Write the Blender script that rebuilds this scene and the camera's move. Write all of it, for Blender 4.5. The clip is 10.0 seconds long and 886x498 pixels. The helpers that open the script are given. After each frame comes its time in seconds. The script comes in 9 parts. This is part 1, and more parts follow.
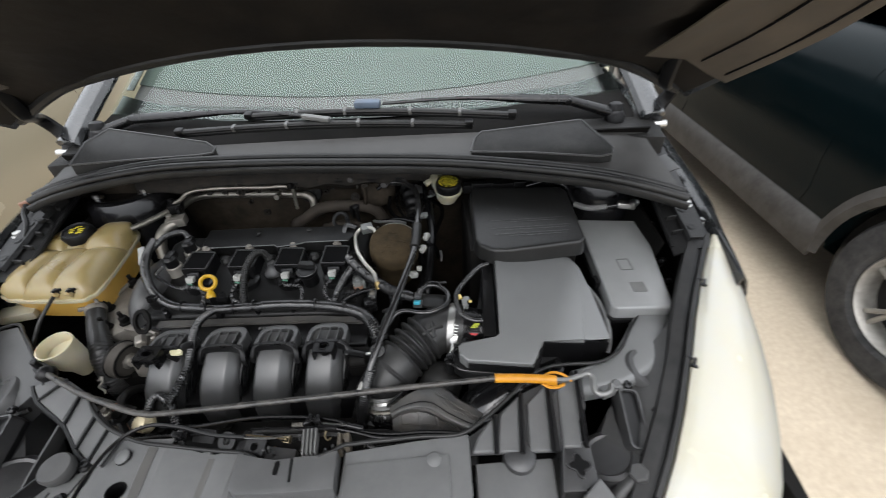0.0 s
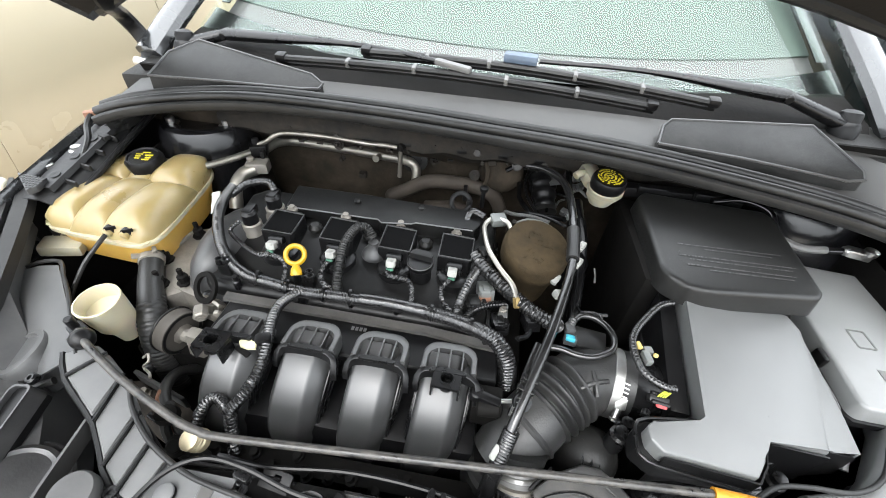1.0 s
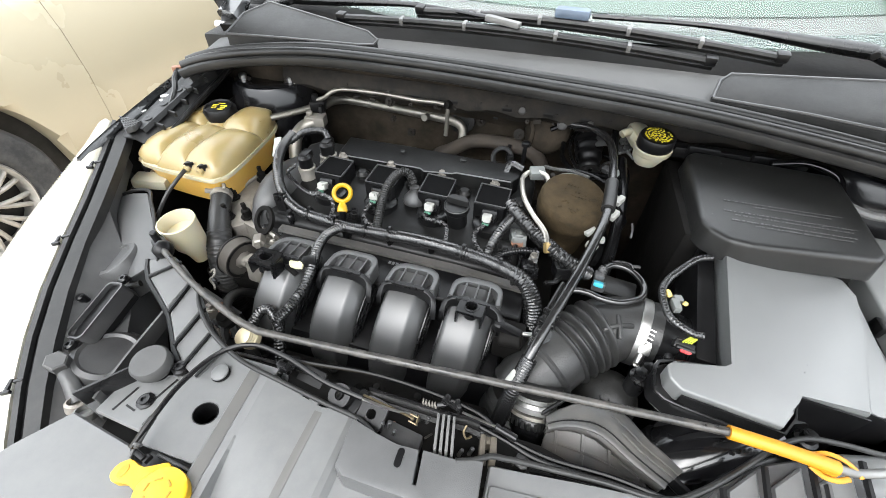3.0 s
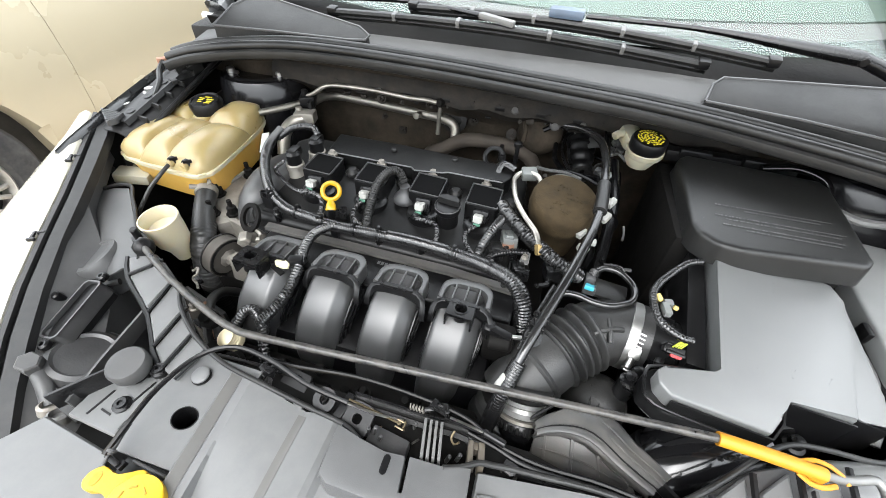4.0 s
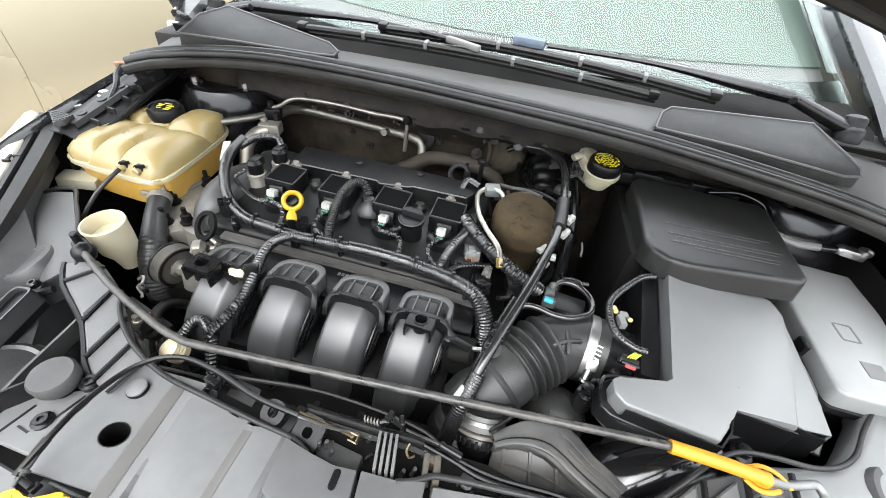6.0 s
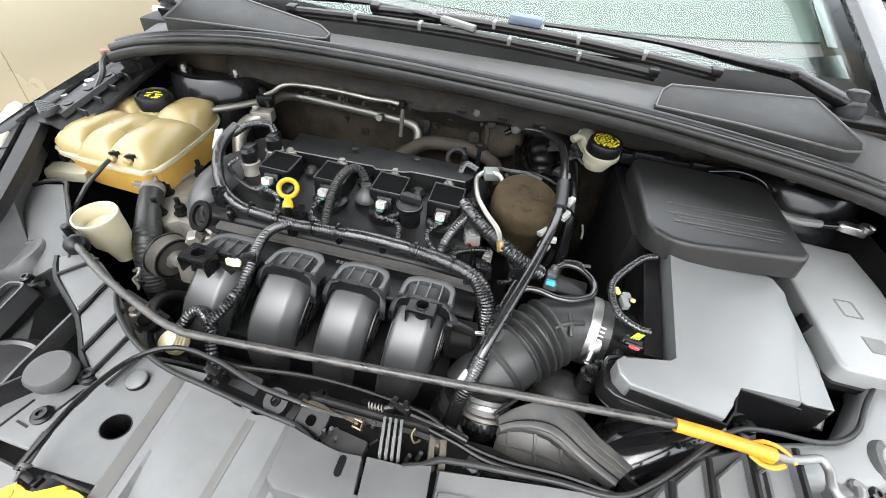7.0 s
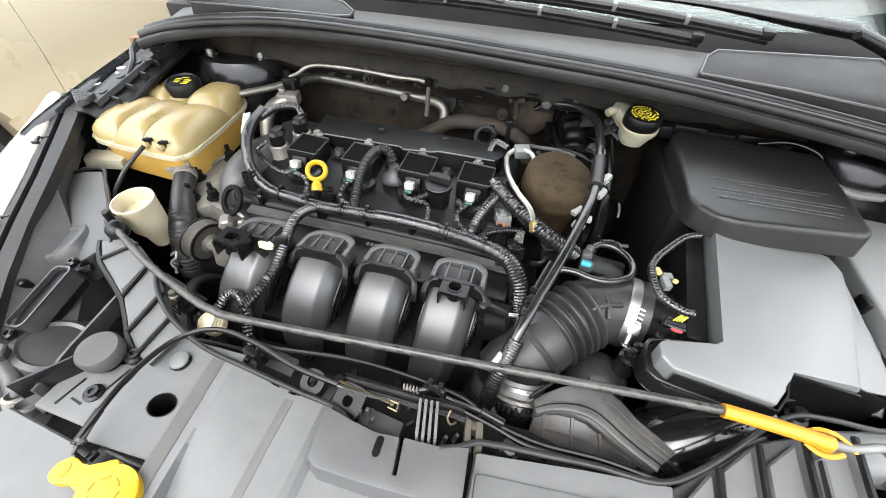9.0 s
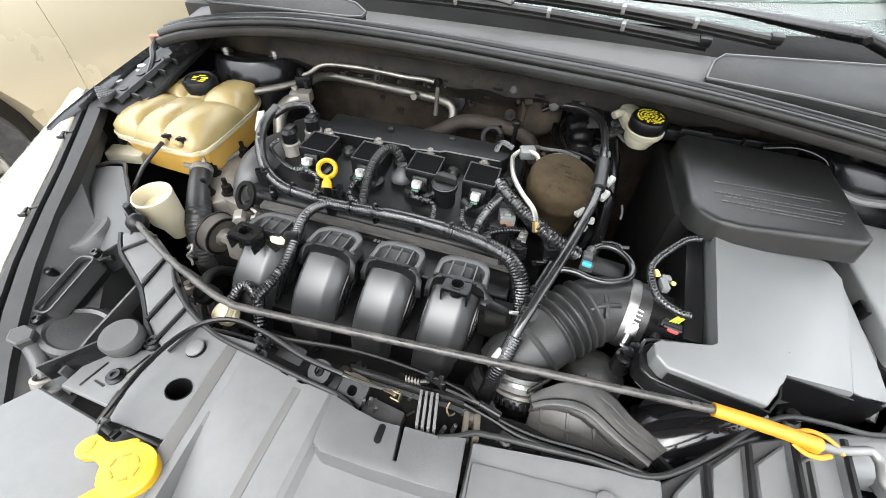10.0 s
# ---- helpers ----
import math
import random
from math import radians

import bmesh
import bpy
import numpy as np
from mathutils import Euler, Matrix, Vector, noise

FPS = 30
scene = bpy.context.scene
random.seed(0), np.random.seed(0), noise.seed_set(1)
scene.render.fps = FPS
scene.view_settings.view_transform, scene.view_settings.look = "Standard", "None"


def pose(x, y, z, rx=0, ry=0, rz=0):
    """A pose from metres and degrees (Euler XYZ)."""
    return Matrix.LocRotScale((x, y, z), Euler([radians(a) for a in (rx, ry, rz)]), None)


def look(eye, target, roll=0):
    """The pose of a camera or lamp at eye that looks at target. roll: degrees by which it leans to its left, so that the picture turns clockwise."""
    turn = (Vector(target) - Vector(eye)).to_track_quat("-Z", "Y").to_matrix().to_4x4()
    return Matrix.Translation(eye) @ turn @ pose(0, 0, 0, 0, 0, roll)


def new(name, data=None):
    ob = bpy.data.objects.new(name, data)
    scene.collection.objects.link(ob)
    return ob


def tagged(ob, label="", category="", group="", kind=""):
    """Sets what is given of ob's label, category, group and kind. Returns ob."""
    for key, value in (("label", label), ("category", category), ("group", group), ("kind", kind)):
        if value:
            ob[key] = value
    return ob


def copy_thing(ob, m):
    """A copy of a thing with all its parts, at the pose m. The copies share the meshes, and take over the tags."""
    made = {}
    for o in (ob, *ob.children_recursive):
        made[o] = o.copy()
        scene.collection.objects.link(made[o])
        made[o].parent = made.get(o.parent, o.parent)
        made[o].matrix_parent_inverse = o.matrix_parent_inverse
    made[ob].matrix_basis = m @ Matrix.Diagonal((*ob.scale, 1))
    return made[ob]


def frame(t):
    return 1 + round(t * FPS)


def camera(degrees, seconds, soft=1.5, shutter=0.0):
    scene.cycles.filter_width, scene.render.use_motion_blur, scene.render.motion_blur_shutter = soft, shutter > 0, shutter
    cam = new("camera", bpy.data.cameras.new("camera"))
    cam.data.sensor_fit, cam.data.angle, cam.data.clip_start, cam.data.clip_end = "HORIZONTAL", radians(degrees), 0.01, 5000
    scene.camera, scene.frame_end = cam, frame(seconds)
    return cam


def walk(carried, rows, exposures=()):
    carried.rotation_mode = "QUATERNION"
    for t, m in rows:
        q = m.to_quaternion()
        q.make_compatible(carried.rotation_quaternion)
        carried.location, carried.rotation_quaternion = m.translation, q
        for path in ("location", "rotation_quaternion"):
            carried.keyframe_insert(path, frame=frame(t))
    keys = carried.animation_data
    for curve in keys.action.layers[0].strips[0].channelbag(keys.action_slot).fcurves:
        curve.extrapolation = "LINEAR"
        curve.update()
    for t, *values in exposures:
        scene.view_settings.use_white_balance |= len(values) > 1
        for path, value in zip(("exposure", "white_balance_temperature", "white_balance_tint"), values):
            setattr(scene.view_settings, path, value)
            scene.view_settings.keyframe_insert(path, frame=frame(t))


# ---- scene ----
cam = camera(96.6, 10.0, soft=0.7, shutter=0.2)
PATH = [
    (0, (0.209, -0.004, 1.405), (0.189, 1.53, 0.122), -3.1),
    (0.2, (0.160, 0.041, 1.370), (0.020, 1.567, 0.085), -6.7),
    (0.5, (0.05, 0.122, 1.314), (-0.131, 1.653, 0.04), -3.7),
    (0.7, (0.009, 0.161, 1.309), (-0.165, 1.662, -0.003), 0.3),
    (1, (0.001, 0.161, 1.291), (-0.155, 1.638, -0.049), 4.3),
    (1.2, (0.014, 0.146, 1.288), (-0.169, 1.572, -0.101), 3.4),
    (1.5, (0.032, 0.118, 1.286), (-0.225, 1.487, -0.15), 1.8),
    (2, (0.033, 0.105, 1.287), (-0.341, 1.467, -0.13), -0.7),
    (2.5, (0.042, 0.099, 1.268), (-0.367, 1.483, -0.116), 0.3),
    (4, (0.041, 0.109, 1.254), (-0.315, 1.502, -0.136), 2.9),
    (4.5, (0.048, 0.115, 1.259), (-0.301, 1.507, -0.134), 3.2),
    (5, (0.057, 0.113, 1.249), (-0.237, 1.525, -0.138), 5.4),
    (5.5, (0.052, 0.107, 1.253), (-0.203, 1.535, -0.125), 6.6),
    (6, (0.055, 0.101, 1.24), (-0.181, 1.613, -0.047), 7.6),
    (7.5, (0.048, 0.105, 1.23), (-0.154, 1.568, -0.119), 6.7),
    (8, (0.044, 0.108, 1.227), (-0.166, 1.565, -0.126), 7.2),
    (8.5, (0.043, 0.107, 1.222), (-0.198, 1.541, -0.151), 6.0),
    (9, (0.04, 0.106, 1.221), (-0.263, 1.502, -0.179), 3.4),
    (9.5, (0.036, 0.106, 1.223), (-0.305, 1.479, -0.191), 2.9),
    (10, (0.048, 0.098, 1.235), (-0.294, 1.468, -0.181), 3.3),
]
walk(cam, [(t, look(eye, target, roll)) for t, eye, target, roll in PATH],
     exposures=[(0.0, 0.95, 6500, 12), (0.25, 1.50, 6500, 10), (0.5, 1.88, 6500, 9), (1.0, 2.10, 6500, 10), (2.0, 2.12, 6500, 10), (5.5, 2.17, 6500, 10), (10.0, 2.23, 6550, 11)])

# ---- light ----
world = bpy.data.worlds.new("overcast_sky")
scene.world = world
world.use_nodes = True
wn, wl = world.node_tree.nodes, world.node_tree.links
wn.clear()
sky = wn.new("ShaderNodeTexSky")
sky.sky_type = "NISHITA"
sky.sun_disc = False
sky.sun_elevation, sky.sun_rotation = radians(58), radians(200)
sky.air_density, sky.dust_density, sky.ozone_density = 1.0, 4.0, 1.0
pale = wn.new("ShaderNodeHueSaturation")
pale.inputs["Saturation"].default_value = 0.12
cloud = wn.new("ShaderNodeMixRGB")
cloud.inputs["Fac"].default_value = 0.6
cloud.inputs["Color2"].default_value = (10.6, 11.3, 11.9, 1)
# an overcast sky is about three times as bright overhead as at the horizon
way = wn.new("ShaderNodeTexCoord")
part_z = wn.new("ShaderNodeSeparateXYZ")
rise = wn.new("ShaderNodeMapRange")
rise.inputs["From Min"].default_value, rise.inputs["From Max"].default_value = 0.0, 1.0
rise.inputs["To Min"].default_value, rise.inputs["To Max"].default_value = 0.48, 1.40
wl.new(way.outputs["Generated"], part_z.inputs[0])
wl.new(part_z.outputs["Z"], rise.inputs["Value"])
dome = wn.new("ShaderNodeMixRGB")
dome.blend_type = "MULTIPLY"
dome.inputs["Fac"].default_value = 1.0
back = wn.new("ShaderNodeBackground")
back.inputs["Strength"].default_value = 0.15
wout = wn.new("ShaderNodeOutputWorld")
wl.new(sky.outputs[0], pale.inputs["Color"])
wl.new(pale.outputs[0], cloud.inputs["Color1"])
wl.new(cloud.outputs[0], dome.inputs["Color1"])
wl.new(rise.outputs[0], dome.inputs["Color2"])
wl.new(dome.outputs[0], back.inputs["Color"])
wl.new(back.outputs[0], wout.inputs["Surface"])
sun = new("sun", bpy.data.lights.new("sun", "SUN"))
sun.data.energy, sun.data.angle, sun.data.color = 0.65, radians(45), (1.0, 0.985, 0.96)
sun.matrix_world = look((0.5, -2.2, 5.0), (0, 0.6, 0.8))


# ---- materials ----
def mat(name, col, rough=0.5, metal=0.0, var=0.25, scale=25.0, bump=0.15, bscale=350.0, dust=0.0,
        dustcol=(0.17, 0.165, 0.155), dscale=14.0, coat=0.0, col2=None, sub=0.0, rvar=0.12, spec=0.5):
    m = bpy.data.materials.new(name)
    m.use_nodes = True
    n, l = m.node_tree.nodes, m.node_tree.links
    b = n["Principled BSDF"]
    tc = n.new("ShaderNodeTexCoord")
    n1 = n.new("ShaderNodeTexNoise")
    n1.inputs["Scale"].default_value, n1.inputs["Detail"].default_value = scale, 6
    l.new(tc.outputs["Object"], n1.inputs["Vector"])
    ramp = n.new("ShaderNodeValToRGB")
    ramp.color_ramp.elements[0].position, ramp.color_ramp.elements[1].position = 0.3, 0.7
    c2 = col2 or tuple(min(1, c * (1 + var)) for c in col)
    ramp.color_ramp.elements[0].color = (*[c * (1 - var) for c in col], 1)
    ramp.color_ramp.elements[1].color = (*c2, 1)
    l.new(n1.outputs["Fac"], ramp.inputs["Fac"])
    colour = ramp.outputs["Color"]
    n2 = n.new("ShaderNodeTexNoise")
    n2.inputs["Scale"].default_value, n2.inputs["Detail"].default_value = bscale, 3
    l.new(tc.outputs["Object"], n2.inputs["Vector"])
    rr = n.new("ShaderNodeMapRange")
    rr.inputs["To Min"].default_value, rr.inputs["To Max"].default_value = max(0.03, rough - rvar), min(1, rough + rvar)
    l.new(n1.outputs["Fac"], rr.inputs["Value"])
    roughness = rr.outputs[0]
    if dust > 0:
        n3 = n.new("ShaderNodeTexNoise")
        n3.inputs["Scale"].default_value, n3.inputs["Detail"].default_value = dscale, 8
        n3.inputs["Roughness"].default_value = 0.7
        l.new(tc.outputs["Object"], n3.inputs["Vector"])
        dr = n.new("ShaderNodeMapRange")
        dr.inputs["From Min"].default_value, dr.inputs["From Max"].default_value = 0.38, 0.72
        dr.inputs["To Max"].default_value = dust
        l.new(n3.outputs["Fac"], dr.inputs["Value"])
        mix = n.new("ShaderNodeMixRGB")
        mix.inputs["Color2"].default_value = (*dustcol, 1)
        l.new(dr.outputs[0], mix.inputs["Fac"])
        l.new(colour, mix.inputs["Color1"])
        colour = mix.outputs[0]
        add = n.new("ShaderNodeMath")
        add.operation, add.use_clamp = "MULTIPLY_ADD", True
        add.inputs[1].default_value = 0.5
        l.new(dr.outputs[0], add.inputs[0])
        l.new(roughness, add.inputs[2])
        roughness = add.outputs[0]
    bp = n.new("ShaderNodeBump")
    bp.inputs["Strength"].default_value, bp.inputs["Distance"].default_value = bump, 0.001
    l.new(n2.outputs["Fac"], bp.inputs["Height"])
    l.new(bp.outputs[0], b.inputs["Normal"])
    l.new(colour, b.inputs["Base Color"])
    l.new(roughness, b.inputs["Roughness"])
    b.inputs["Metallic"].default_value = metal
    b.inputs["Specular IOR Level"].default_value = spec
    b.inputs["Coat Weight"].default_value = coat
    b.inputs["Coat Roughness"].default_value = 0.08
    if sub > 0:
        b.inputs["Subsurface Weight"].default_value = sub
        b.inputs["Subsurface Radius"].default_value = (0.02, 0.012, 0.005)
    return m


PL = mat("black_plastic", (0.0036, 0.0036, 0.0040), 0.36, bump=0.15, bscale=900, dust=0.03, spec=0.24)
PLS = mat("black_plastic_satin", (0.0040, 0.0040, 0.0044), 0.27, bump=0.06, bscale=1200, dust=0.03, rvar=0.05, spec=0.32)
# fuse lid: base colour lifted to carry the sky it would reflect
FUSEL = mat("fuse_lid_sky_sheen", (0.180, 0.1828, 0.182), 0.32, spec=0.6, bump=0.10, bscale=1100, dust=0.08, dustcol=(0.22, 0.215, 0.205), dscale=40, var=0.05, rvar=0.03)
# aged black plastic; the pale base stands in for the sky's sheen on it
LIDG = mat("aged_plastic_sky_sheen", (0.116, 0.1186, 0.1180), 0.32, spec=0.6, bump=0.12, bscale=1100, dust=0.05, dustcol=(0.16, 0.155, 0.145), dscale=60, var=0.04, rvar=0.03)
RUNNER = mat("satin_runner_plastic", (0.023, 0.0233, 0.0238), 0.38, bump=0.10, bscale=1300, dust=0.06, var=0.12, rvar=0.05, spec=0.80)
# lighter than the other cowl plastic: the panel's sky reflection is in the colour
COWLF = mat("cowl_plastic_sky_sheen", (0.036, 0.0348, 0.0332), 0.42, spec=0.38, bump=0.05, bscale=1300, dust=0.07, dustcol=(0.18, 0.17, 0.155), var=0.12)
FLANGE = mat("grimy_flange_steel", (0.009, 0.0082, 0.0073), 0.62, bump=0.9, bscale=110, dust=0.55, dustcol=(0.055, 0.046, 0.037), dscale=30, spec=0.15)
BATT = mat("battery_cover_plastic", (0.0085, 0.0086, 0.0086), 0.37, spec=0.42, bump=0.30, bscale=900, dust=0.08, dustcol=(0.09, 0.085, 0.075), dscale=90, var=0.15, rvar=0.06)
DUSTG = mat("dusty_grey_shroud", (0.016, 0.0158, 0.0155), 0.42, bump=0.3, dust=0.6, dustcol=(0.075, 0.066, 0.054), dscale=26)
LAMPH = mat("lamp_housing_plastic", (0.036, 0.0362, 0.0368), 0.45, bump=0.12, bscale=700, dust=0.14, spec=0.4)
LFRAME = mat("lamp_frame_plastic", (0.013, 0.0131, 0.0134), 0.45, bump=0.12, bscale=700, dust=0.10, spec=0.22)
RAILP = mat("dull_rail_paint", (0.005, 0.005, 0.0054), 0.45, bump=0.5, bscale=160, dust=0.10, dustcol=(0.045, 0.043, 0.040), dscale=40, spec=0.14)
FLAPG = mat("grey_flap_plastic", (0.042, 0.0423, 0.0428), 0.46, bump=0.12, bscale=500, dust=0.18, var=0.2, spec=0.4)
SCOOP = mat("dusty_scoop_plastic", (0.046, 0.046, 0.046), 0.40, bump=0.2, bscale=500, dust=0.40, dustcol=(0.115, 0.100, 0.080), dscale=30, var=0.3)
SKIRT = mat("dirty_skirt_plastic", (0.042, 0.0415, 0.0405), 0.42, bump=0.2, bscale=400, dust=0.35, dustcol=(0.090, 0.068, 0.046), dscale=26, var=0.2)
PLM = mat("coil_resin", (0.0016, 0.0016, 0.0018), 0.6, bump=0.05, dust=0.02, spec=0.04)
PLG = mat("gloss_black_plastic", (0.004, 0.004, 0.0045), 0.12, bump=0.05, dust=0.03)
PLB = mat("dusty_black_plastic", (0.006, 0.006, 0.006), 0.42, bump=0.25, dust=0.08, spec=0.28)
GREY = mat("weathered_grey_plastic", (0.090, 0.091, 0.0915), 0.50, spec=0.45, bump=0.07, bscale=1100, dust=0.16, dscale=70, var=0.08, rvar=0.06)
COWL = mat("weathered_cowl_plastic", (0.0080, 0.0078, 0.0075), 0.50, spec=0.22, bump=0.3, bscale=1300, dust=0.10, var=0.15)
RUB = mat("black_rubber", (0.0065, 0.0065, 0.0065), 0.40, bump=0.2, dust=0.08, spec=0.35)
TYRE = mat("tyre_rubber", (0.022, 0.022, 0.023), 0.75, bump=0.3, dust=0.3, spec=0.25)
LOOM = mat("loom_tape", (0.007, 0.007, 0.0074), 0.22, bump=0.8, bscale=280, dust=0.05, spec=0.80)
GLOSSH = mat("glossy_black_rubber", (0.008, 0.008, 0.0083), 0.22, bump=0.08, dust=0.05, spec=0.7)
CABLE = mat("black_cable_sheath", (0.0028, 0.0028, 0.0031), 0.20, bump=0.03, dust=0.01, spec=0.17)
PADG = mat("dark_grey_pad_plastic", (0.062, 0.0625, 0.063), 0.48, bump=0.16, bscale=1100, dust=0.10, var=0.10, spec=0.4)
BRASS = mat("dull_brass", (0.17, 0.135, 0.08), 0.4, metal=0.8, dust=0.25)
LINING = mat("grimy_bonnet_lining", (0.0060, 0.0050, 0.0042), 0.55, bump=0.5, bscale=60, dust=0.5, dustcol=(0.028, 0.023, 0.0175), dscale=7, spec=0.25)
BRAID = mat("braided_sleeve", (0.02, 0.02, 0.02), 0.30, bump=1.0, bscale=1300, dust=0.1, scale=700, col2=(0.075, 0.075, 0.073))
PAINT = mat("black_body_paint", (0.008, 0.009, 0.010), 0.25, bump=0.02, coat=0.9, dust=0.06)
BAYP = mat("bay_black_paint", (0.005, 0.005, 0.006), 0.2, bump=0.06, dust=0.06)
RAILP = mat("dull_rail_paint", (0.006, 0.006, 0.0065), 0.42, bump=0.4, bscale=160, dust=0.15, dustcol=(0.05, 0.048, 0.044), dscale=30, spec=0.35)
HOSE = mat("hose_rubber", (0.0115, 0.0115, 0.0115), 0.44, bump=0.3, bscale=400, dust=0.12)
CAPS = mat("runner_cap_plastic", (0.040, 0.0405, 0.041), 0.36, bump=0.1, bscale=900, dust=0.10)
# darker copy of the cap plastic; shade of the recess painted on its floor
CAPD = mat("runner_cap_recess_shade", (0.007, 0.0072, 0.0076), 0.40, bump=0.1, bscale=900, dust=0.06, spec=0.3)
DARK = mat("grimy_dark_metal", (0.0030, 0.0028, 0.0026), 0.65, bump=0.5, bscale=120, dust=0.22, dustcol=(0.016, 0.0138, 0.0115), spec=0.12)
FELT = mat("dirty_firewall_felt", (0.0185, 0.0148, 0.0110), 0.85, bump=1.0, bscale=160, dust=0.8, dustcol=(0.066, 0.052, 0.038), spec=0.15)
ALU = mat("cast_aluminium", (0.24, 0.225, 0.20), 0.5, metal=0.6, bump=0.5, bscale=260, dust=0.4, dustcol=(0.13, 0.11, 0.09))
PIPE = mat("aluminium_pipe", (0.27, 0.255, 0.225), 0.40, metal=0.85, bump=0.1, dust=0.30, dustcol=(0.15, 0.125, 0.095))
FUEL = mat("bright_fuel_line", (0.46, 0.44, 0.40), 0.34, metal=0.85, bump=0.05, dust=0.12, dustcol=(0.25, 0.21, 0.16))
STEEL = mat("bright_steel", (0.46, 0.455, 0.44), 0.32, metal=1.0, bump=0.05, dust=0.10)
TANK = mat("yellowed_tank_plastic", (0.235, 0.175, 0.070), 0.30, var=0.10, scale=11, col2=(0.285, 0.228, 0.112), bump=0.10, bscale=160, sub=0.25, dust=0.15, dustcol=(0.30, 0.20, 0.08), dscale=9)
TANKD = mat("amber_tank_plastic", (0.48, 0.29, 0.060), 0.34, var=0.12, scale=9, bump=0.12, bscale=160, sub=0.2, dust=0.2, dustcol=(0.30, 0.18, 0.06))
CREAM = mat("cream_plastic", (0.34, 0.318, 0.238), 0.45, var=0.08, scale=20, bump=0.1, sub=0.2, dust=0.12)
CUPM = mat("cream_filler_plastic", (0.47, 0.435, 0.315), 0.42, var=0.05, scale=30, col2=(0.48, 0.43, 0.30), bump=0.1, sub=0.3, dust=0.10, dustcol=(0.36, 0.28, 0.17), dscale=14)
HHOSE = mat("dusty_heater_hose", (0.032, 0.026, 0.021), 0.6, bump=0.5, bscale=200, dust=0.6, dustcol=(0.075, 0.062, 0.050), spec=0.25)
WHITE = mat("white_plastic", (0.30, 0.30, 0.28), 0.5, var=0.06, dust=0.12)
YEL = mat("yellow_plastic", (0.41, 0.240, 0.003), 0.38, var=0.05, bump=0.1)
ORA = mat("orange_sleeve", (0.42, 0.175, 0.004), 0.48, var=0.10, bump=0.15, dust=0.12, dustcol=(0.36, 0.19, 0.03))
RED = mat("red_plastic", (0.34, 0.008, 0.012), 0.4, var=0.08)
CYAN = mat("cyan_plastic", (0.03, 0.30, 0.40), 0.35, var=0.05)
GRN = mat("yellow_green_wires", (0.32, 0.36, 0.03), 0.5, var=0.1)
CONN = mat("grey_connector_plastic", (0.125, 0.132, 0.127), 0.42, var=0.1, dust=0.12)
BROWN = mat("brown_foam_cover", (0.031, 0.0218, 0.0112), 0.75, var=0.5, scale=55, bump=1.0, bscale=420, dust=0.30, dustcol=(0.074, 0.052, 0.027), dscale=34, spec=0.15)
LENS = mat("hazed_headlamp_lens", (0.40, 0.395, 0.365), 0.24, var=0.06, scale=9, col2=(0.40, 0.375, 0.285), bump=0.12, bscale=70, coat=0.3, sub=0.05)
SILV = mat("faded_silver_plastic", (0.095, 0.095, 0.093), 0.45, var=0.2, dust=0.25)
YINK = mat("yellow_ink", (0.50, 0.42, 0.02), 0.6, var=0.1)
PRINT = mat("moulded_lettering", (0.075, 0.075, 0.074), 0.45, var=0.1)
CREAMP = mat("champagne_car_paint", (0.35, 0.31, 0.225), 0.28, metal=0.1, var=0.02, scale=2, bump=0.0, coat=0.6)
TEALP = mat("dark_teal_car_paint", (0.0015, 0.0042, 0.0050), 0.20, var=0.1, scale=3, bump=0.0, spec=0.12)
TRIMB = mat("brown_grey_sill_trim", (0.022, 0.019, 0.016), 0.6, dust=0.25)
RIM = mat("alloy_wheel", (0.30, 0.285, 0.26), 0.42, metal=0.5, dust=0.2)
CONC = mat("sandy_concrete", (0.41, 0.345, 0.26), 0.9, var=0.10, scale=45, bump=0.8, bscale=160, dust=0.30, dustcol=(0.31, 0.255, 0.185), dscale=5)
PAD = mat("blue_grey_pad", (0.050, 0.070, 0.100), 0.4, dust=0.15)
SHADE = mat("mint_sunshade", (0.068, 0.080, 0.0735), 0.8, var=0.05, scale=2.5, bump=0.0, spec=0.1)
FRIT = mat("glass_black_border", (0.005, 0.0052, 0.0052), 0.20, var=0.05, bump=0.0, rvar=0.02)
GREYD = mat("dusty_dark_grey_plastic", (0.030, 0.030, 0.031), 0.40, bump=0.2, dust=0.14)
SEALG = mat("green_plug_seal", (0.04, 0.13, 0.085), 0.45, var=0.1)
RUST = mat("rusty_copper", (0.22, 0.10, 0.055), 0.6, var=0.3, dust=0.2)

COVER = mat("engine_cover_plastic", (0.0052, 0.0053, 0.0055), 0.38, spec=0.20, bump=0.18, bscale=900, dust=0.06)

GLASS = bpy.data.materials.new("windscreen_glass")
GLASS.use_nodes = True
gt = GLASS.node_tree
gt.nodes.clear()
clear, gloss, blend, gout = (gt.nodes.new(k) for k in ("ShaderNodeBsdfTransparent", "ShaderNodeBsdfGlossy", "ShaderNodeMixShader", "ShaderNodeOutputMaterial"))
clear.inputs["Color"].default_value = (0.94, 0.985, 0.96, 1)
gloss.inputs["Roughness"].default_value = 0.02
blend.inputs[0].default_value = 0.035
gt.links.new(clear.outputs[0], blend.inputs[1])
gt.links.new(gloss.outputs[0], blend.inputs[2])
gt.links.new(blend.outputs[0], gout.inputs[0])


# ---- mesh helpers: each gives (vertices, faces) ----
def bm_out(bm):
    bm.verts.index_update()
    out = ([v.co.copy() for v in bm.verts], [[v.index for v in f.verts] for f in bm.faces])
    bm.free()
    return out


def moved(g, m):
    return [m @ Vector(v) for v in g[0]], g[1]


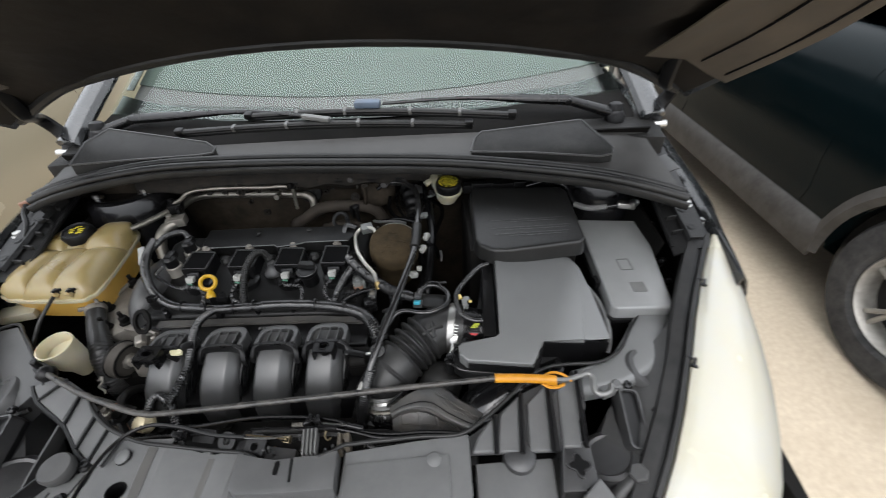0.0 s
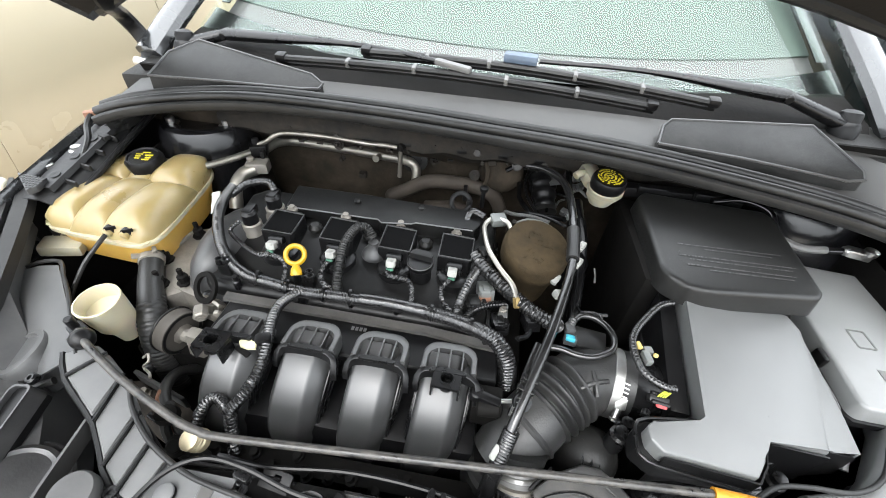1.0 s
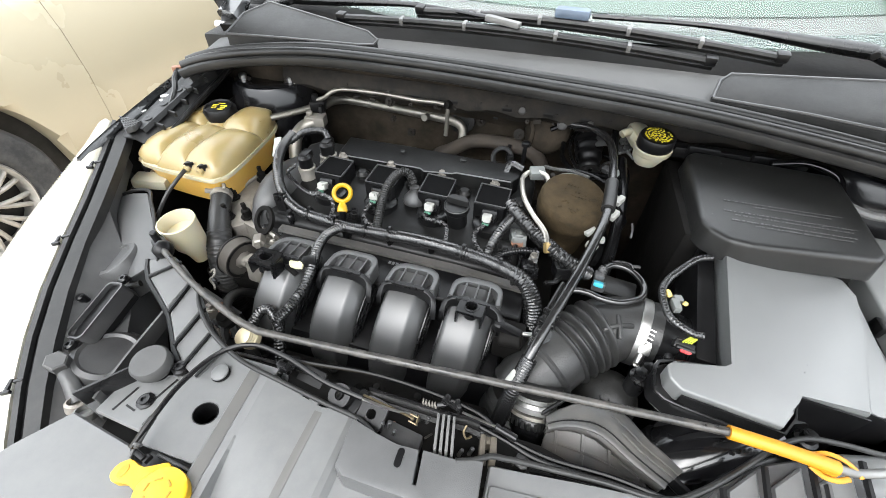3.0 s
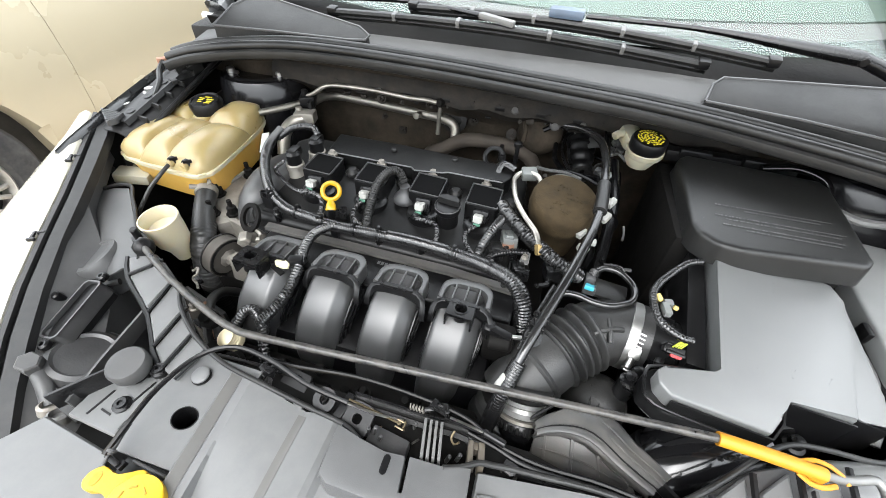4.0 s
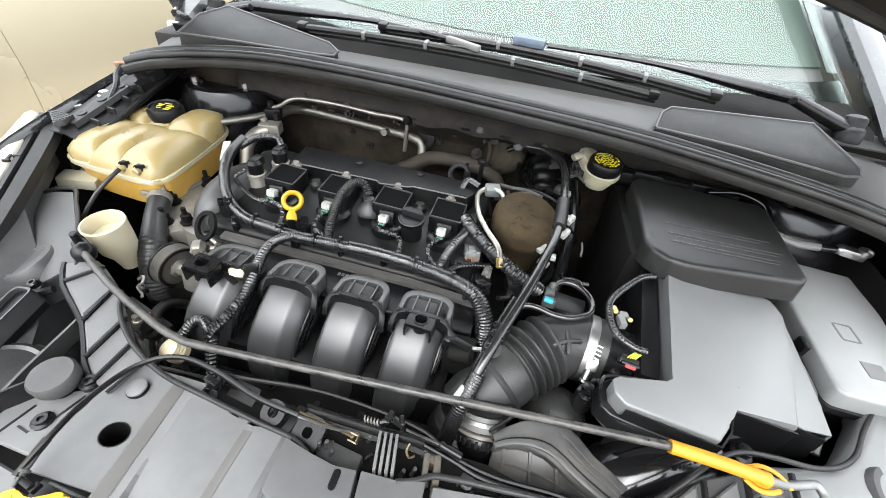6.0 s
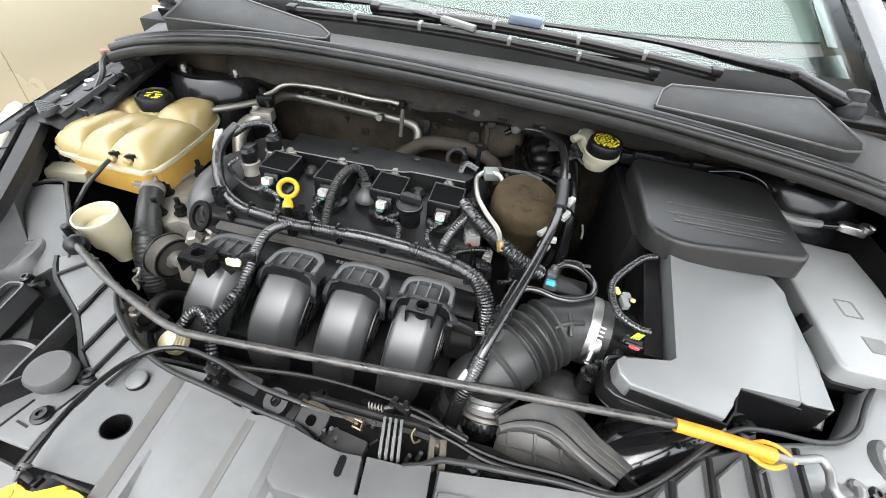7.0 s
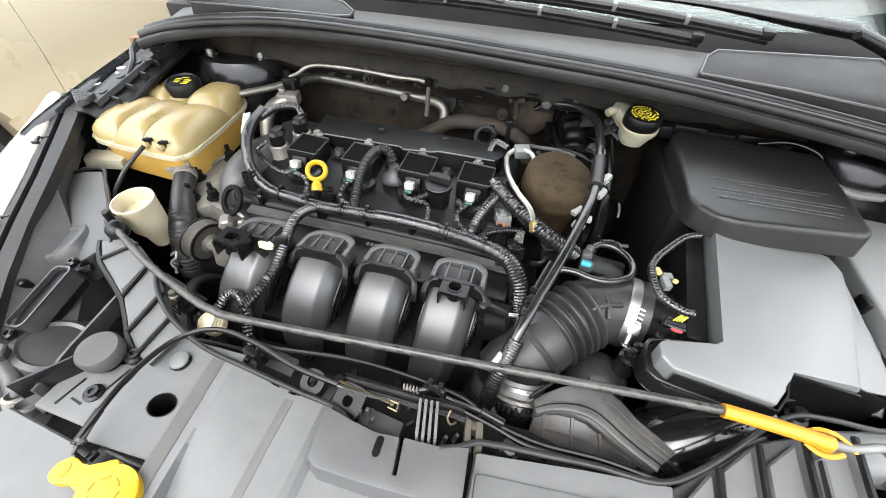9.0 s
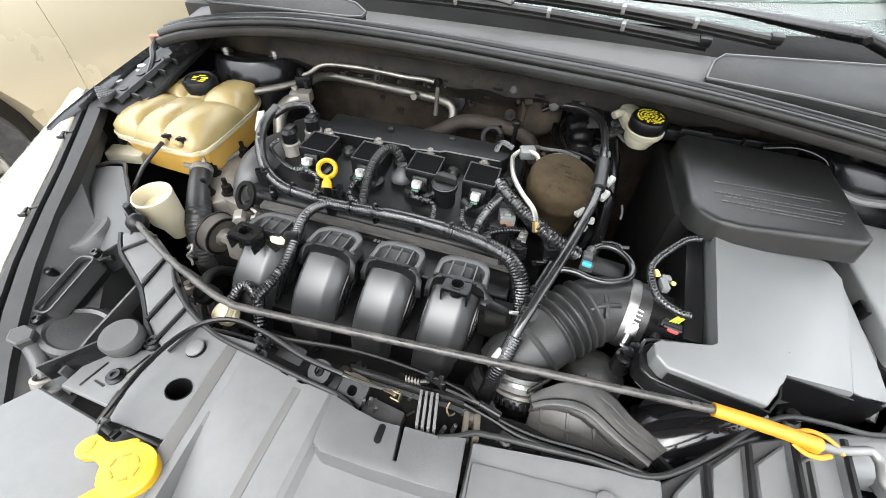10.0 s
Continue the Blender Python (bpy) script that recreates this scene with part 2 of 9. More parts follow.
def join(*gs):
    vs, fs = [], []
    for v, f in gs:
        k = len(vs)
        vs += [Vector(p) for p in v]
        fs += [[i + k for i in face] for face in f]
    return vs, fs


def prism(outline, z0, z1, bevel=0.0, seg=2, top=None, taper=0.0):
    """An outline in plan, drawn up from z0 to z1; top(x, y) may replace z1."""
    bm = bmesh.new()
    n = len(outline)
    cx, cy = sum(p[0] for p in outline) / n, sum(p[1] for p in outline) / n
    area = sum(outline[i][0] * outline[(i + 1) % n][1] - outline[(i + 1) % n][0] * outline[i][1] for i in range(n))
    pts = list(outline) if area > 0 else list(outline)[::-1]
    lo = [bm.verts.new((x + (x - cx) * taper, y + (y - cy) * taper, z0)) for x, y in pts]
    hi = [bm.verts.new((x, y, top(x, y) if top else z1)) for x, y in pts]
    bm.faces.new(lo[::-1])
    bm.faces.new(hi)
    for i in range(n):
        j = (i + 1) % n
        bm.faces.new((lo[i], lo[j], hi[j], hi[i]))
    if bevel:
        low = set(lo)
        es = [e for e in bm.edges if not (e.verts[0] in low and e.verts[1] in low)]
        bmesh.ops.bevel(bm, geom=es, offset=bevel, segments=seg, affect="EDGES", profile=0.6, clamp_overlap=True)
    return bm_out(bm)


def mesa(foot, brow, z0, z1, bevel):
    """A block whose top outline differs from its foot."""
    bm = bmesh.new()
    lo, hi = [bm.verts.new((x, y, z0)) for x, y in foot], [bm.verts.new((x, y, z1)) for x, y in brow]
    n = len(lo)
    bm.faces.new(hi[::-1])
    bm.faces.new(lo)
    for i in range(n):
        bm.faces.new((lo[i], hi[i], hi[(i + 1) % n], lo[(i + 1) % n]))
    bmesh.ops.recalc_face_normals(bm, faces=bm.faces)
    low = set(lo)
    bmesh.ops.bevel(bm, geom=[e for e in bm.edges if not (e.verts[0] in low and e.verts[1] in low)], offset=bevel, segments=2, affect="EDGES", profile=0.6, clamp_overlap=True)
    return bm_out(bm)


def box(c, s, bevel=0.0, rot=(0, 0, 0), seg=2):
    bm = bmesh.new()
    bmesh.ops.create_cube(bm, size=1.0)
    for v in bm.verts:
        v.co = Vector((v.co.x * s[0], v.co.y * s[1], v.co.z * s[2]))
    if bevel:
        bmesh.ops.bevel(bm, geom=list(bm.edges), offset=bevel, segments=seg, affect="EDGES", profile=0.6, clamp_overlap=True)
    return moved(bm_out(bm), pose(*c, *rot))


def lathe(profile, seg=24, m=None):
    """(radius, height) pairs turned about z."""
    vs, fs = [], []
    for r, h in profile:
        for i in range(seg):
            a = 2 * math.pi * i / seg
            vs.append(Vector((r * math.cos(a), r * math.sin(a), h)))
    for k in range(len(profile) - 1):
        for i in range(seg):
            j = (i + 1) % seg
            fs.append([k * seg + i, k * seg + j, (k + 1) * seg + j, (k + 1) * seg + i])
    fs.append(list(range(seg))[::-1])
    fs.append([(len(profile) - 1) * seg + i for i in range(seg)])
    return moved((vs, fs), m) if m else (vs, fs)


def band(profile, seg=28, m=None):
    """A closed ring of that profile, open in the middle."""
    vs, fs = lathe(profile + profile[:1], seg, m)
    return vs, fs[:-2]


def along(a, b):
    """The pose at a whose z points to b."""
    d = Vector(b) - Vector(a)
    return Matrix.Translation(a) @ d.to_track_quat("Z", "Y").to_matrix().to_4x4()


def rod(a, b, r, seg=12, bev=0.0):
    L = (Vector(b) - Vector(a)).length
    e = bev or min(r * 0.25, L * 0.2)
    return lathe([(r - e, 0), (r, e), (r, L - e), (r - e, L)], seg, along(a, b))


def spline(pts, step):
    """Catmull-Rom through the points, at about that step; radii ride along as a fourth number."""
    p = [np.array(q, float) for q in pts]
    p = [2 * p[0] - p[1]] + p + [2 * p[-1] - p[-2]]
    out = []
    for i in range(1, len(p) - 2):
        n = max(2, int(np.linalg.norm((p[i + 1] - p[i])[:3]) / step))
        for k in range(n):
            t = k / n
            out.append(0.5 * (2 * p[i] + (p[i + 1] - p[i - 1]) * t + (2 * p[i - 1] - 5 * p[i] + 4 * p[i + 1] - p[i + 2]) * t * t
                              + (3 * p[i] - p[i - 1] - 3 * p[i + 1] + p[i + 2]) * t ** 3))
    out.append(p[-2])
    return out


def tube(pts, r=0.004, seg=10, step=0.01, ribs=0.0, rib=0.0, flat=1.0, smooth=True):
    """A round hose through the points. ribs: the pitch of its rings, rib: their depth; flat squeezes it upright."""
    pts = [tuple(q) if len(q) == 4 else (*q, r) for q in pts]
    line = spline(pts, step if not ribs else ribs / (10 if ribs > 0.012 else 4)) if smooth else [np.array(q) for q in pts]
    vs, fs, far = [], [], 0.0
    up = None
    for k, q in enumerate(line):
        a, b = line[max(k - 1, 0)], line[min(k + 1, len(line) - 1)]
        d = Vector((b - a)[:3]).normalized()
        if up is None:
            up = Vector((0, 0, 1)) if abs(d.z) < 0.9 else Vector((0, 1, 0))
        side = d.cross(up).normalized()
        up = side.cross(d).normalized()
        far += np.linalg.norm((q - line[max(k - 1, 0)])[:3])
        rad = q[3]
        if ribs:
            rad -= rib * (0.5 - 0.5 * math.cos(2 * math.pi * far / ribs))
        for i in range(seg):
            t = 2 * math.pi * i / seg
            vs.append(Vector(q[:3]) + side * (math.cos(t) * rad) + up * (math.sin(t) * rad * flat))
    for k in range(len(line) - 1):
        for i in range(seg):
            j = (i + 1) % seg
            fs.append([k * seg + i, k * seg + j, (k + 1) * seg + j, (k + 1) * seg + i])
    fs.append(list(range(seg))[::-1])
    fs.append([(len(line) - 1) * seg + i for i in range(seg)])
    return vs, fs


def loft(rings, closed=True, caps=True):
    n = len(rings[0])
    vs = [Vector(p) for r in rings for p in r]
    fs = []
    for k in range(len(rings) - 1):
        for i in range(n if closed else n - 1):
            j = (i + 1) % n
            fs.append([k * n + i, k * n + j, (k + 1) * n + j, (k + 1) * n + i])
    if caps and closed:
        fs.append(list(range(n))[::-1])
        fs.append([(len(rings) - 1) * n + i for i in range(n)])
    return vs, fs


def sheet(rows, thick=0.003):
    """A bent plate from rows of points, given a thickness downwards along its normals."""
    g = loft(rows, closed=False)
    me = bpy.data.meshes.new("tmp")
    me.from_pydata([tuple(v) for v in g[0]], [], g[1])
    me.update()
    bm = bmesh.new()
    bm.from_mesh(me)
    bpy.data.meshes.remove(me)
    bmesh.ops.recalc_face_normals(bm, faces=bm.faces)
    bmesh.ops.solidify(bm, geom=bm.faces, thickness=thick)
    return bm_out(bm)


def rrect(w, h, r, n=4):
    """A rectangle with round corners, as 2D points."""
    out = []
    for cx, cy, a0 in ((w / 2 - r, h / 2 - r, 0), (-w / 2 + r, h / 2 - r, 90), (-w / 2 + r, -h / 2 + r, 180), (w / 2 - r, -h / 2 + r, 270)):
        for i in range(n + 1):
            a = radians(a0 + 90 * i / n)
            out.append((cx + r * math.cos(a), cy + r * math.sin(a)))
    return out


def ringplate(outer, inner, z0, z1):
    """A flat plate with one hole; both outlines have as many points."""
    n = len(outer)
    vs = [Vector((*p, z)) for z in (z0, z1) for o in (outer, inner) for p in o]
    fs = []
    for i in range(n):
        j = (i + 1) % n
        fs += [[2 * n + i, 2 * n + j, 3 * n + j, 3 * n + i], [i, n + i, n + j, j],
               [i, j, 2 * n + j, 2 * n + i], [n + i, 3 * n + i, 3 * n + j, n + j]]
    return vs, fs


def circle(c, r, n=16, squash=1.0):
    return [(c[0] + r * math.cos(2 * math.pi * i / n), c[1] + r * squash * math.sin(2 * math.pi * i / n)) for i in range(n)]


def thing(name, label, category, base, group="", kind=""):
    ob = new(name)
    ob.empty_display_size = 0.05
    ob.location = base
    return tagged(ob, label, category, group, kind)


def part(name, g, material, parent, label="", sharp=38):
    """One mesh under a thing or a part; its points are given in the world."""
    o, p = Vector((0, 0, 0)), parent
    while p:
        o += p.location
        p = p.parent
    me = bpy.data.meshes.new(name)
    me.from_pydata([tuple(Vector(v) - o) for v in g[0]], [], g[1])
    me.materials.append(material)
    me.update()
    bm = bmesh.new()
    bm.from_mesh(me)
    bmesh.ops.recalc_face_normals(bm, faces=bm.faces)
    bm.to_mesh(me)
    bm.free()
    me.polygons.foreach_set("use_smooth", [True] * len(me.polygons))
    me.set_sharp_from_angle(angle=radians(sharp))
    ob = new(name, me)
    ob.parent = parent
    return tagged(ob, label)


def solo(name, g, material, label, category, kind="", group="", sharp=38, base=None):
    """A thing that is one mesh, with its origin at its base."""
    o = Vector(base) if base else Vector((sum(v[0] for v in g[0]) / len(g[0]), sum(v[1] for v in g[0]) / len(g[0]), min(v[2] for v in g[0])))
    ob = part(name, moved(g, Matrix.Translation(-o)), material, None, label, sharp)
    ob.location = o
    return tagged(ob, label, category, group, kind)


# ---- ground and the cars beside ----
gx = [[(x * 60 / 8, y * 60 / 8, 0) for x in range(-8, 9)] for y in range(-8, 9)]
solo("ground", loft(gx, closed=False, caps=False), CONC, "sandy beige concrete parking ground, worn and stained", "ground", kind="structure", base=(0, 0, 0))


def wheel(parent, x, y, side, r=0.325, spokes=5):
    """A wheel whose outer face looks along side (+1 or -1 in x)."""
    m = pose(x, y, r, 0, 90 * side, 0)
    w = 0.11
    def hoop(profile):
        vs, fs = lathe(profile + profile[:1], 48, m)
        return vs, fs[:-2]

    ty = hoop([(r * 0.60, -w), (r * 0.9, -w), (r * 0.985, -w * 0.75), (r, -w * 0.4), (r, w * 0.4), (r * 0.985, w * 0.75), (r * 0.93, w), (r * 0.84, w * 1.06), (r * 0.66, w * 1.05), (r * 0.60, w * 0.9)])
    wh = part("wheel", hoop([(r * 0.54, -w * 0.8), (r * 0.605, -w * 0.8), (r * 0.605, w * 0.92), (r * 0.58, w * 1.0), (r * 0.555, w * 0.9), (r * 0.54, w * 0.6)]), RIM, parent, "silver alloy wheel")
    part("tyre", ty, TYRE, wh, "black rubber tyre")
    for i in range(spokes):
        a = 2 * math.pi * i / spokes
        for d in (-0.13, 0.13):
            p0 = Vector((0.06 * math.cos(a), 0.06 * math.sin(a), w * 0.75))
            p1 = Vector((r * 0.57 * math.cos(a + d), r * 0.57 * math.sin(a + d), w * 0.7))
            part("spoke", moved(tube([p0, (p0 + p1) / 2 + Vector((0, 0, 0.008)), p1], 0.010, 8, 0.03), m), RIM, wh)
    part("hub", moved(lathe([(0.07, w * 0.4), (0.07, w * 0.78), (0.05, w * 0.85)], 20), m), RIM, wh)
    part("brake_disc", moved(lathe([(r * 0.45, 0.0), (r * 0.45, 0.02)], 30), m), DARK, wh)


def body_side(x, side, y0, y1, prof, wy, wr, nose, low=0.325):
    """One flank of a car as rows along y; prof: (z, how far out). The wheel arch is cut by lifting rows."""
    rows = []
    for k in range(61):
        y = y0 + (y1 - y0) * k / 60
        d = y - wy
        arch = math.sqrt(max(0, wr * wr - d * d)) + low if abs(d) < wr else 0.0
        tuck = nose * max(0.0, (y0 + 0.9 - y) / 0.9) ** 2
        row = []
        for i, (zz, out) in enumerate(prof):
            z = max(zz, arch + 0.004 * i) if arch else zz
            row.append((x - side * (tuck - out), y, z))
        rows.append(row)
    return sheet(rows, 0.01)


def across(g, xc):
    """The other side of a car whose middle lies at xc."""
    return [Vector((2 * xc - v[0], v[1], v[2])) for v in g[0]], [f[::-1] for f in g[1]]


def cabin(parent, xc, hw, y0, y1, zb, zr, paint):
    """Glazed upper body: y0 is the foot of the windscreen, y1 that of the rear window."""
    top, r0, r1 = hw - 0.24, y0 + 0.75, y1 - 0.55
    for s in (1, -1):
        part("side_window", sheet([[(xc + s * (hw + (top - hw) * q), y, zb + (zr - 0.03 - zb) * q) for q in (0, 0.5, 1.0)] for y in (r0 - 0.25, (r0 + r1) / 2 - 0.05)], 0.006), PLG, parent, "dark side window")
        part("side_window", sheet([[(xc + s * (hw + (top - hw) * q), y, zb + (zr - 0.03 - zb) * q) for q in (0, 0.5, 1.0)] for y in ((r0 + r1) / 2 + 0.05, r1 + 0.1)], 0.006), PLG, parent, "dark side window")
        part("pillar", tube([(xc + s * hw, y0, zb), (xc + s * (hw + top) / 2, y0 + 0.42, (zb + zr) / 2 + 0.02), (xc + s * top, r0, zr - 0.02), (xc + s * top, (r0 + r1) / 2, zr), (xc + s * top, r1, zr - 0.02), (xc + s * hw, y1, zb)], 0.035, 10, 0.06), paint, parent)
        part("pillar", tube([(xc + s * hw, (r0 + r1) / 2, zb), (xc + s * top, (r0 + r1) / 2, zr - 0.02)], 0.03, 8, 0.1), paint, parent)
    us = [-1 + i / 6 for i in range(13)]
    part("windscreen", sheet([[(xc + u * (hw + (top - hw) * q), y0 - 0.08 * (1 - u * u) + (r0 - y0) * q, zb + (zr - zb) * q) for u in us] for q in (0, 0.33, 0.66, 1)], 0.006), PLG, parent, "dark windscreen")
    part("rear_window", sheet([[(xc + u * (hw + (top - hw) * q), y1 + 0.06 * (1 - u * u) + (r1 - y1) * q, zb + (zr - zb) * q) for u in us] for q in (0, 0.33, 0.66, 1)], 0.006), PLG, parent, "dark rear window")
    part("roof", sheet([[(xc + u * top, r0 + (r1 - r0) * q, zr + 0.04 * (1 - u * u) * (0.6 + 0.4 * math.sin(q * math.pi))) for u in us] for q in (0, 0.25, 0.5, 0.75, 1)], 0.01), paint, parent)


def rear_end(parent, xc, hw, y, yend, zb, paint):
    us = [-1 + i / 6 for i in range(13)]
    part("boot_lid", sheet([[(xc + u * hw, y + (yend - 0.10 - y) * q + 0.05 * (1 - u * u) * q, zb - 0.04 * q * q + 0.03 * (1 - u * u)) for u in us] for q in (0, 0.5, 1)], 0.01), paint, parent)
    part("rear_panel", sheet([[(xc + u * hw, yend - 0.12 * u * u - (0.10 if z > 0.9 else 0), z) for u in us] for z in (zb - 0.03, 0.85, 0.6, 0.4, 0.26)], 0.01), paint, parent)


def parked_car(car_, x, side, hw, prof, paint, wy, wr, y0, door, nose, spokes, rim):
    """A whole car: x is its near flank, hw its half width."""
    xc = x - side * hw
    wing_prof = [p for p in prof if p[0] <= 1.03]
    yr = wy + 2.62
    yend = yr + 0.72
    for far in (False, True):
        def put(name, g, m, label=""):
            return part(name, across(g, xc) if far else g, m, car_, label)
        put("front_wing", body_side(x, side, y0, door - 0.0012, wing_prof, wy, wr, nose), paint, "painted front wing")
        put("door", body_side(x, side, door + 0.0012, door + 1.05, wing_prof, wy, 0.01, 0.0), paint, "painted door")
        put("door", body_side(x, side, door + 1.056, door + 1.80, wing_prof, yr, wr, 0.0), paint, "painted door")
        put("rear_wing", body_side(x, side, door + 1.806, yend - 0.08, wing_prof, yr, wr, 0.0), paint, "painted rear wing")
        for w in (wy, yr):
            put("wheel_arch_liner", moved(lathe([(0.10, -0.25), (wr, -0.25), (wr, -0.03)], 36), pose(x - side * 0.02, w, 0.325, 0, 90 * side, 0)), PLB, "black wheel arch liner")
    for w in (wy, yr):
        wheel(car_, x - side * 0.085, w, side, rim, spokes)
        wheel(car_, 2 * xc - x + side * 0.085, w, -side, rim, spokes)
    us = [-1 + i / 8 for i in range(17)]
    yb = door + 0.02
    part("bonnet", sheet([[(xc + u * (hw - 0.09 - nose * 0.9 * (1 - q) ** 2), y0 + 0.05 + (yb - y0) * q - 0.10 * (1 - u * u) * (1 - q), 1.005 - 0.17 * (1 - q) ** 1.6 + 0.05 * (1 - u * u)) for u in us] for q in [i / 8 for i in range(9)]], 0.01), paint, car_, "painted bonnet")
    part("front_bumper", sheet([[(xc + u * (hw - nose), y0 - 0.10 * (1 - u * u) + (0.06 if z > 0.7 else 0), z) for u in us] for z in (0.85, 0.70, 0.52, 0.36, 0.24)], 0.01), paint, car_, "painted front bumper")
    part("floor_pan", box((xc, (y0 + yend) / 2, 0.24), (2 * hw - 0.25, yend - y0 - 0.3, 0.03)), DARK, car_)
    cabin(car_, xc, hw - 0.10, yb - 0.06, yend - 0.45, 1.0, 1.44, paint)
    rear_end(car_, xc, hw - 0.06, yend - 0.47, yend, 1.0, paint)


# the champagne car, beyond the near-side wing
cc = thing("car_champagne", "champagne beige car parked alongside, silver alloy wheel", "car", (-2.6, 1.6, 0))
prof = [(0.24, -0.05), (0.30, 0.0), (0.45, 0.03), (0.62, 0.045), (0.78, 0.035), (0.90, 0.005), (0.98, -0.03), (1.02, -0.10)]
parked_car(cc, -1.93, 1, 0.89, prof, CREAMP, 0.70, 0.40, -0.35, 1.310, 0.35, 10, 0.325)

# the dark car on the other side
dc = thing("car_dark", "dark teal car parked alongside, dusty sill trim", "car", (2.5, 1.6, 0))
prof = [(0.22, -0.10), (0.27, -0.02), (0.36, 0.03), (0.46, 0.015), (0.60, 0.04), (0.80, 0.05), (0.93, 0.02), (1.00, -0.04), (1.025, -0.10)]
parked_car(dc, 1.78, -1, 0.89, prof, TEALP, 0.84, 0.38, -0.12, 1.422, 0.34, 5, 0.33)
part("sill_trim", sheet([[(1.745, y, 0.24), (1.735, y, 0.30), (1.745, y, 0.365), (1.765, y, 0.385)] for y in [1.24 + 0.12 * k for k in range(16)]], 0.012), TRIMB, dc, "dusty brown-grey sill trim")
arch = [(math.cos(a), math.sin(a)) for a in [radians(-8 + 196 * i / 30) for i in range(31)]]
part("wheel_arch_trim", sheet([[(1.742, 0.84 + c * 0.375, 0.325 + s * 0.375), (1.730, 0.84 + c * 0.40, 0.325 + s * 0.40), (1.745, 0.84 + c * 0.435, 0.325 + s * 0.435)] for c, s in arch], 0.008), TRIMB, dc, "grey plastic wheel arch trim")

# ---- the open car: shell of the engine bay ----
car = thing("black_car", "glossy black car front with its engine bay open", "car", (0, 0.6, 0))


def mirrored(g):
    return [Vector((-v[0], v[1], v[2])) for v in g[0]], [f[::-1] for f in g[1]]


def wing_rows():
    rows = []
    for k in range(25):
        y = 0.50 + 0.03 * k
        s = (y - 0.5) / 0.7
        top, x0 = 0.885 + 0.105 * min(1, s) ** 0.8, 0.742 + 0.015 * s
        lift = 0.325 + math.sqrt(max(0, 0.36 ** 2 - (y - 0.85) ** 2)) if abs(y - 0.85) < 0.36 else 0.0
        w = 0.40 + 0.60 * min(1, max(0, (y - 0.50) / 0.25))
        rows.append([(x0 - 0.004, y, top - 0.05), (x0, y, top - 0.008), (x0 + 0.010 * w, y, top), (x0 + 0.035 * w, y, top - 0.012), (x0 + 0.07 * w, y, top - 0.045),
                     (x0 + 0.105 * w, y, top - 0.11), (x0 + 0.125 * w, y, top - 0.20), (x0 + 0.130 * w, y, max(top - 0.35, lift + 0.02)), (x0 + 0.12 * w, y, max(0.30, lift))])
    return rows


wing = sheet(wing_rows(), 0.004)
part("front_wing", wing, PAINT, car, "gloss black front wing")
part("front_wing", mirrored(wing), PAINT, car, "gloss black front wing")
# inner rails under the wing edge
for s in (1, -1):
    rail = sheet([[(s * (0.660 + 0.02 * q), 0.58 + 0.36 * q, 0.872 + 0.075 * q), (s * (0.700 + 0.02 * q), 0.58 + 0.36 * q, 0.890 + 0.075 * q),
                   (s * (0.735 + 0.02 * q), 0.58 + 0.36 * q, 0.888 + 0.075 * q), (s * (0.742 + 0.02 * q), 0.58 + 0.36 * q, 0.865 + 0.075 * q)] for q in [i / 6 for i in range(7)]], 0.004)
    part("wing_rail", rail, RAILP, car, "dusty black inner wing rail")
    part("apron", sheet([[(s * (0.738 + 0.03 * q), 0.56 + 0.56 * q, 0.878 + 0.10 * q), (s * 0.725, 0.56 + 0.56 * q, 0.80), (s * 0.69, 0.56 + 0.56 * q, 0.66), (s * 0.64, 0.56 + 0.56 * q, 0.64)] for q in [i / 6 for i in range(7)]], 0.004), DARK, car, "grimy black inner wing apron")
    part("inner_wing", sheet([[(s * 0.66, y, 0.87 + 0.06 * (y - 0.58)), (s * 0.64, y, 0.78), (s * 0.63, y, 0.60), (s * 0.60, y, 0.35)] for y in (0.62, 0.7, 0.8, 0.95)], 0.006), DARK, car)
    for (bx, by, bz) in ((0.748, 0.655, 0.897), (0.715, 0.78, 0.928), (0.728, 0.70, 0.912)):
        part("bolt", join(lathe([(0.013, 0), (0.013, 0.002), (0.008, 0.003), (0.008, 0.009), (0.006, 0.010)], 12, pose(s * bx, by, bz - 0.002))), STEEL, car)
    for k in range(3):
        part("rail_clip", box((s * (0.70 + 0.004 * k), 0.735 + 0.035 * k, 0.925 + 0.008 * k), (0.03, 0.012, 0.008), 0.002, (0, 0, 20 * s)), PLB, car)
    # pierced mesh tab behind the lamp tip
    for i in range(6):
        for j in range(3):
            if s > 0 and i > 4:
                continue
            part("mesh_bar", box((s * (0.742 + 0.010 * j), 0.606 + 0.009 * i, 0.891 + 0.001 * i), (0.013, 0.0022, 0.002), 0, (0, 0, 32 * s)), PL, car)

# firewall, bay floor and cross members
part("firewall", sheet([[(x, 0.99 + 0.02 * math.cos(x * 9), 0.35), (x, 0.985, 0.62), (x, 0.96 + 0.012 * math.sin(x * 23), 0.78), (x, 0.950 + 0.01 * math.sin(x * 31), 0.85),
                         (x, 0.915 + 0.006 * math.sin(x * 17), 0.885), (x, 0.882, 0.905), (x, 0.875, 0.975)] for x in [-0.72 + 0.06 * i for i in range(25)]], 0.01), FELT, car, "dirty brown-grey firewall insulation")
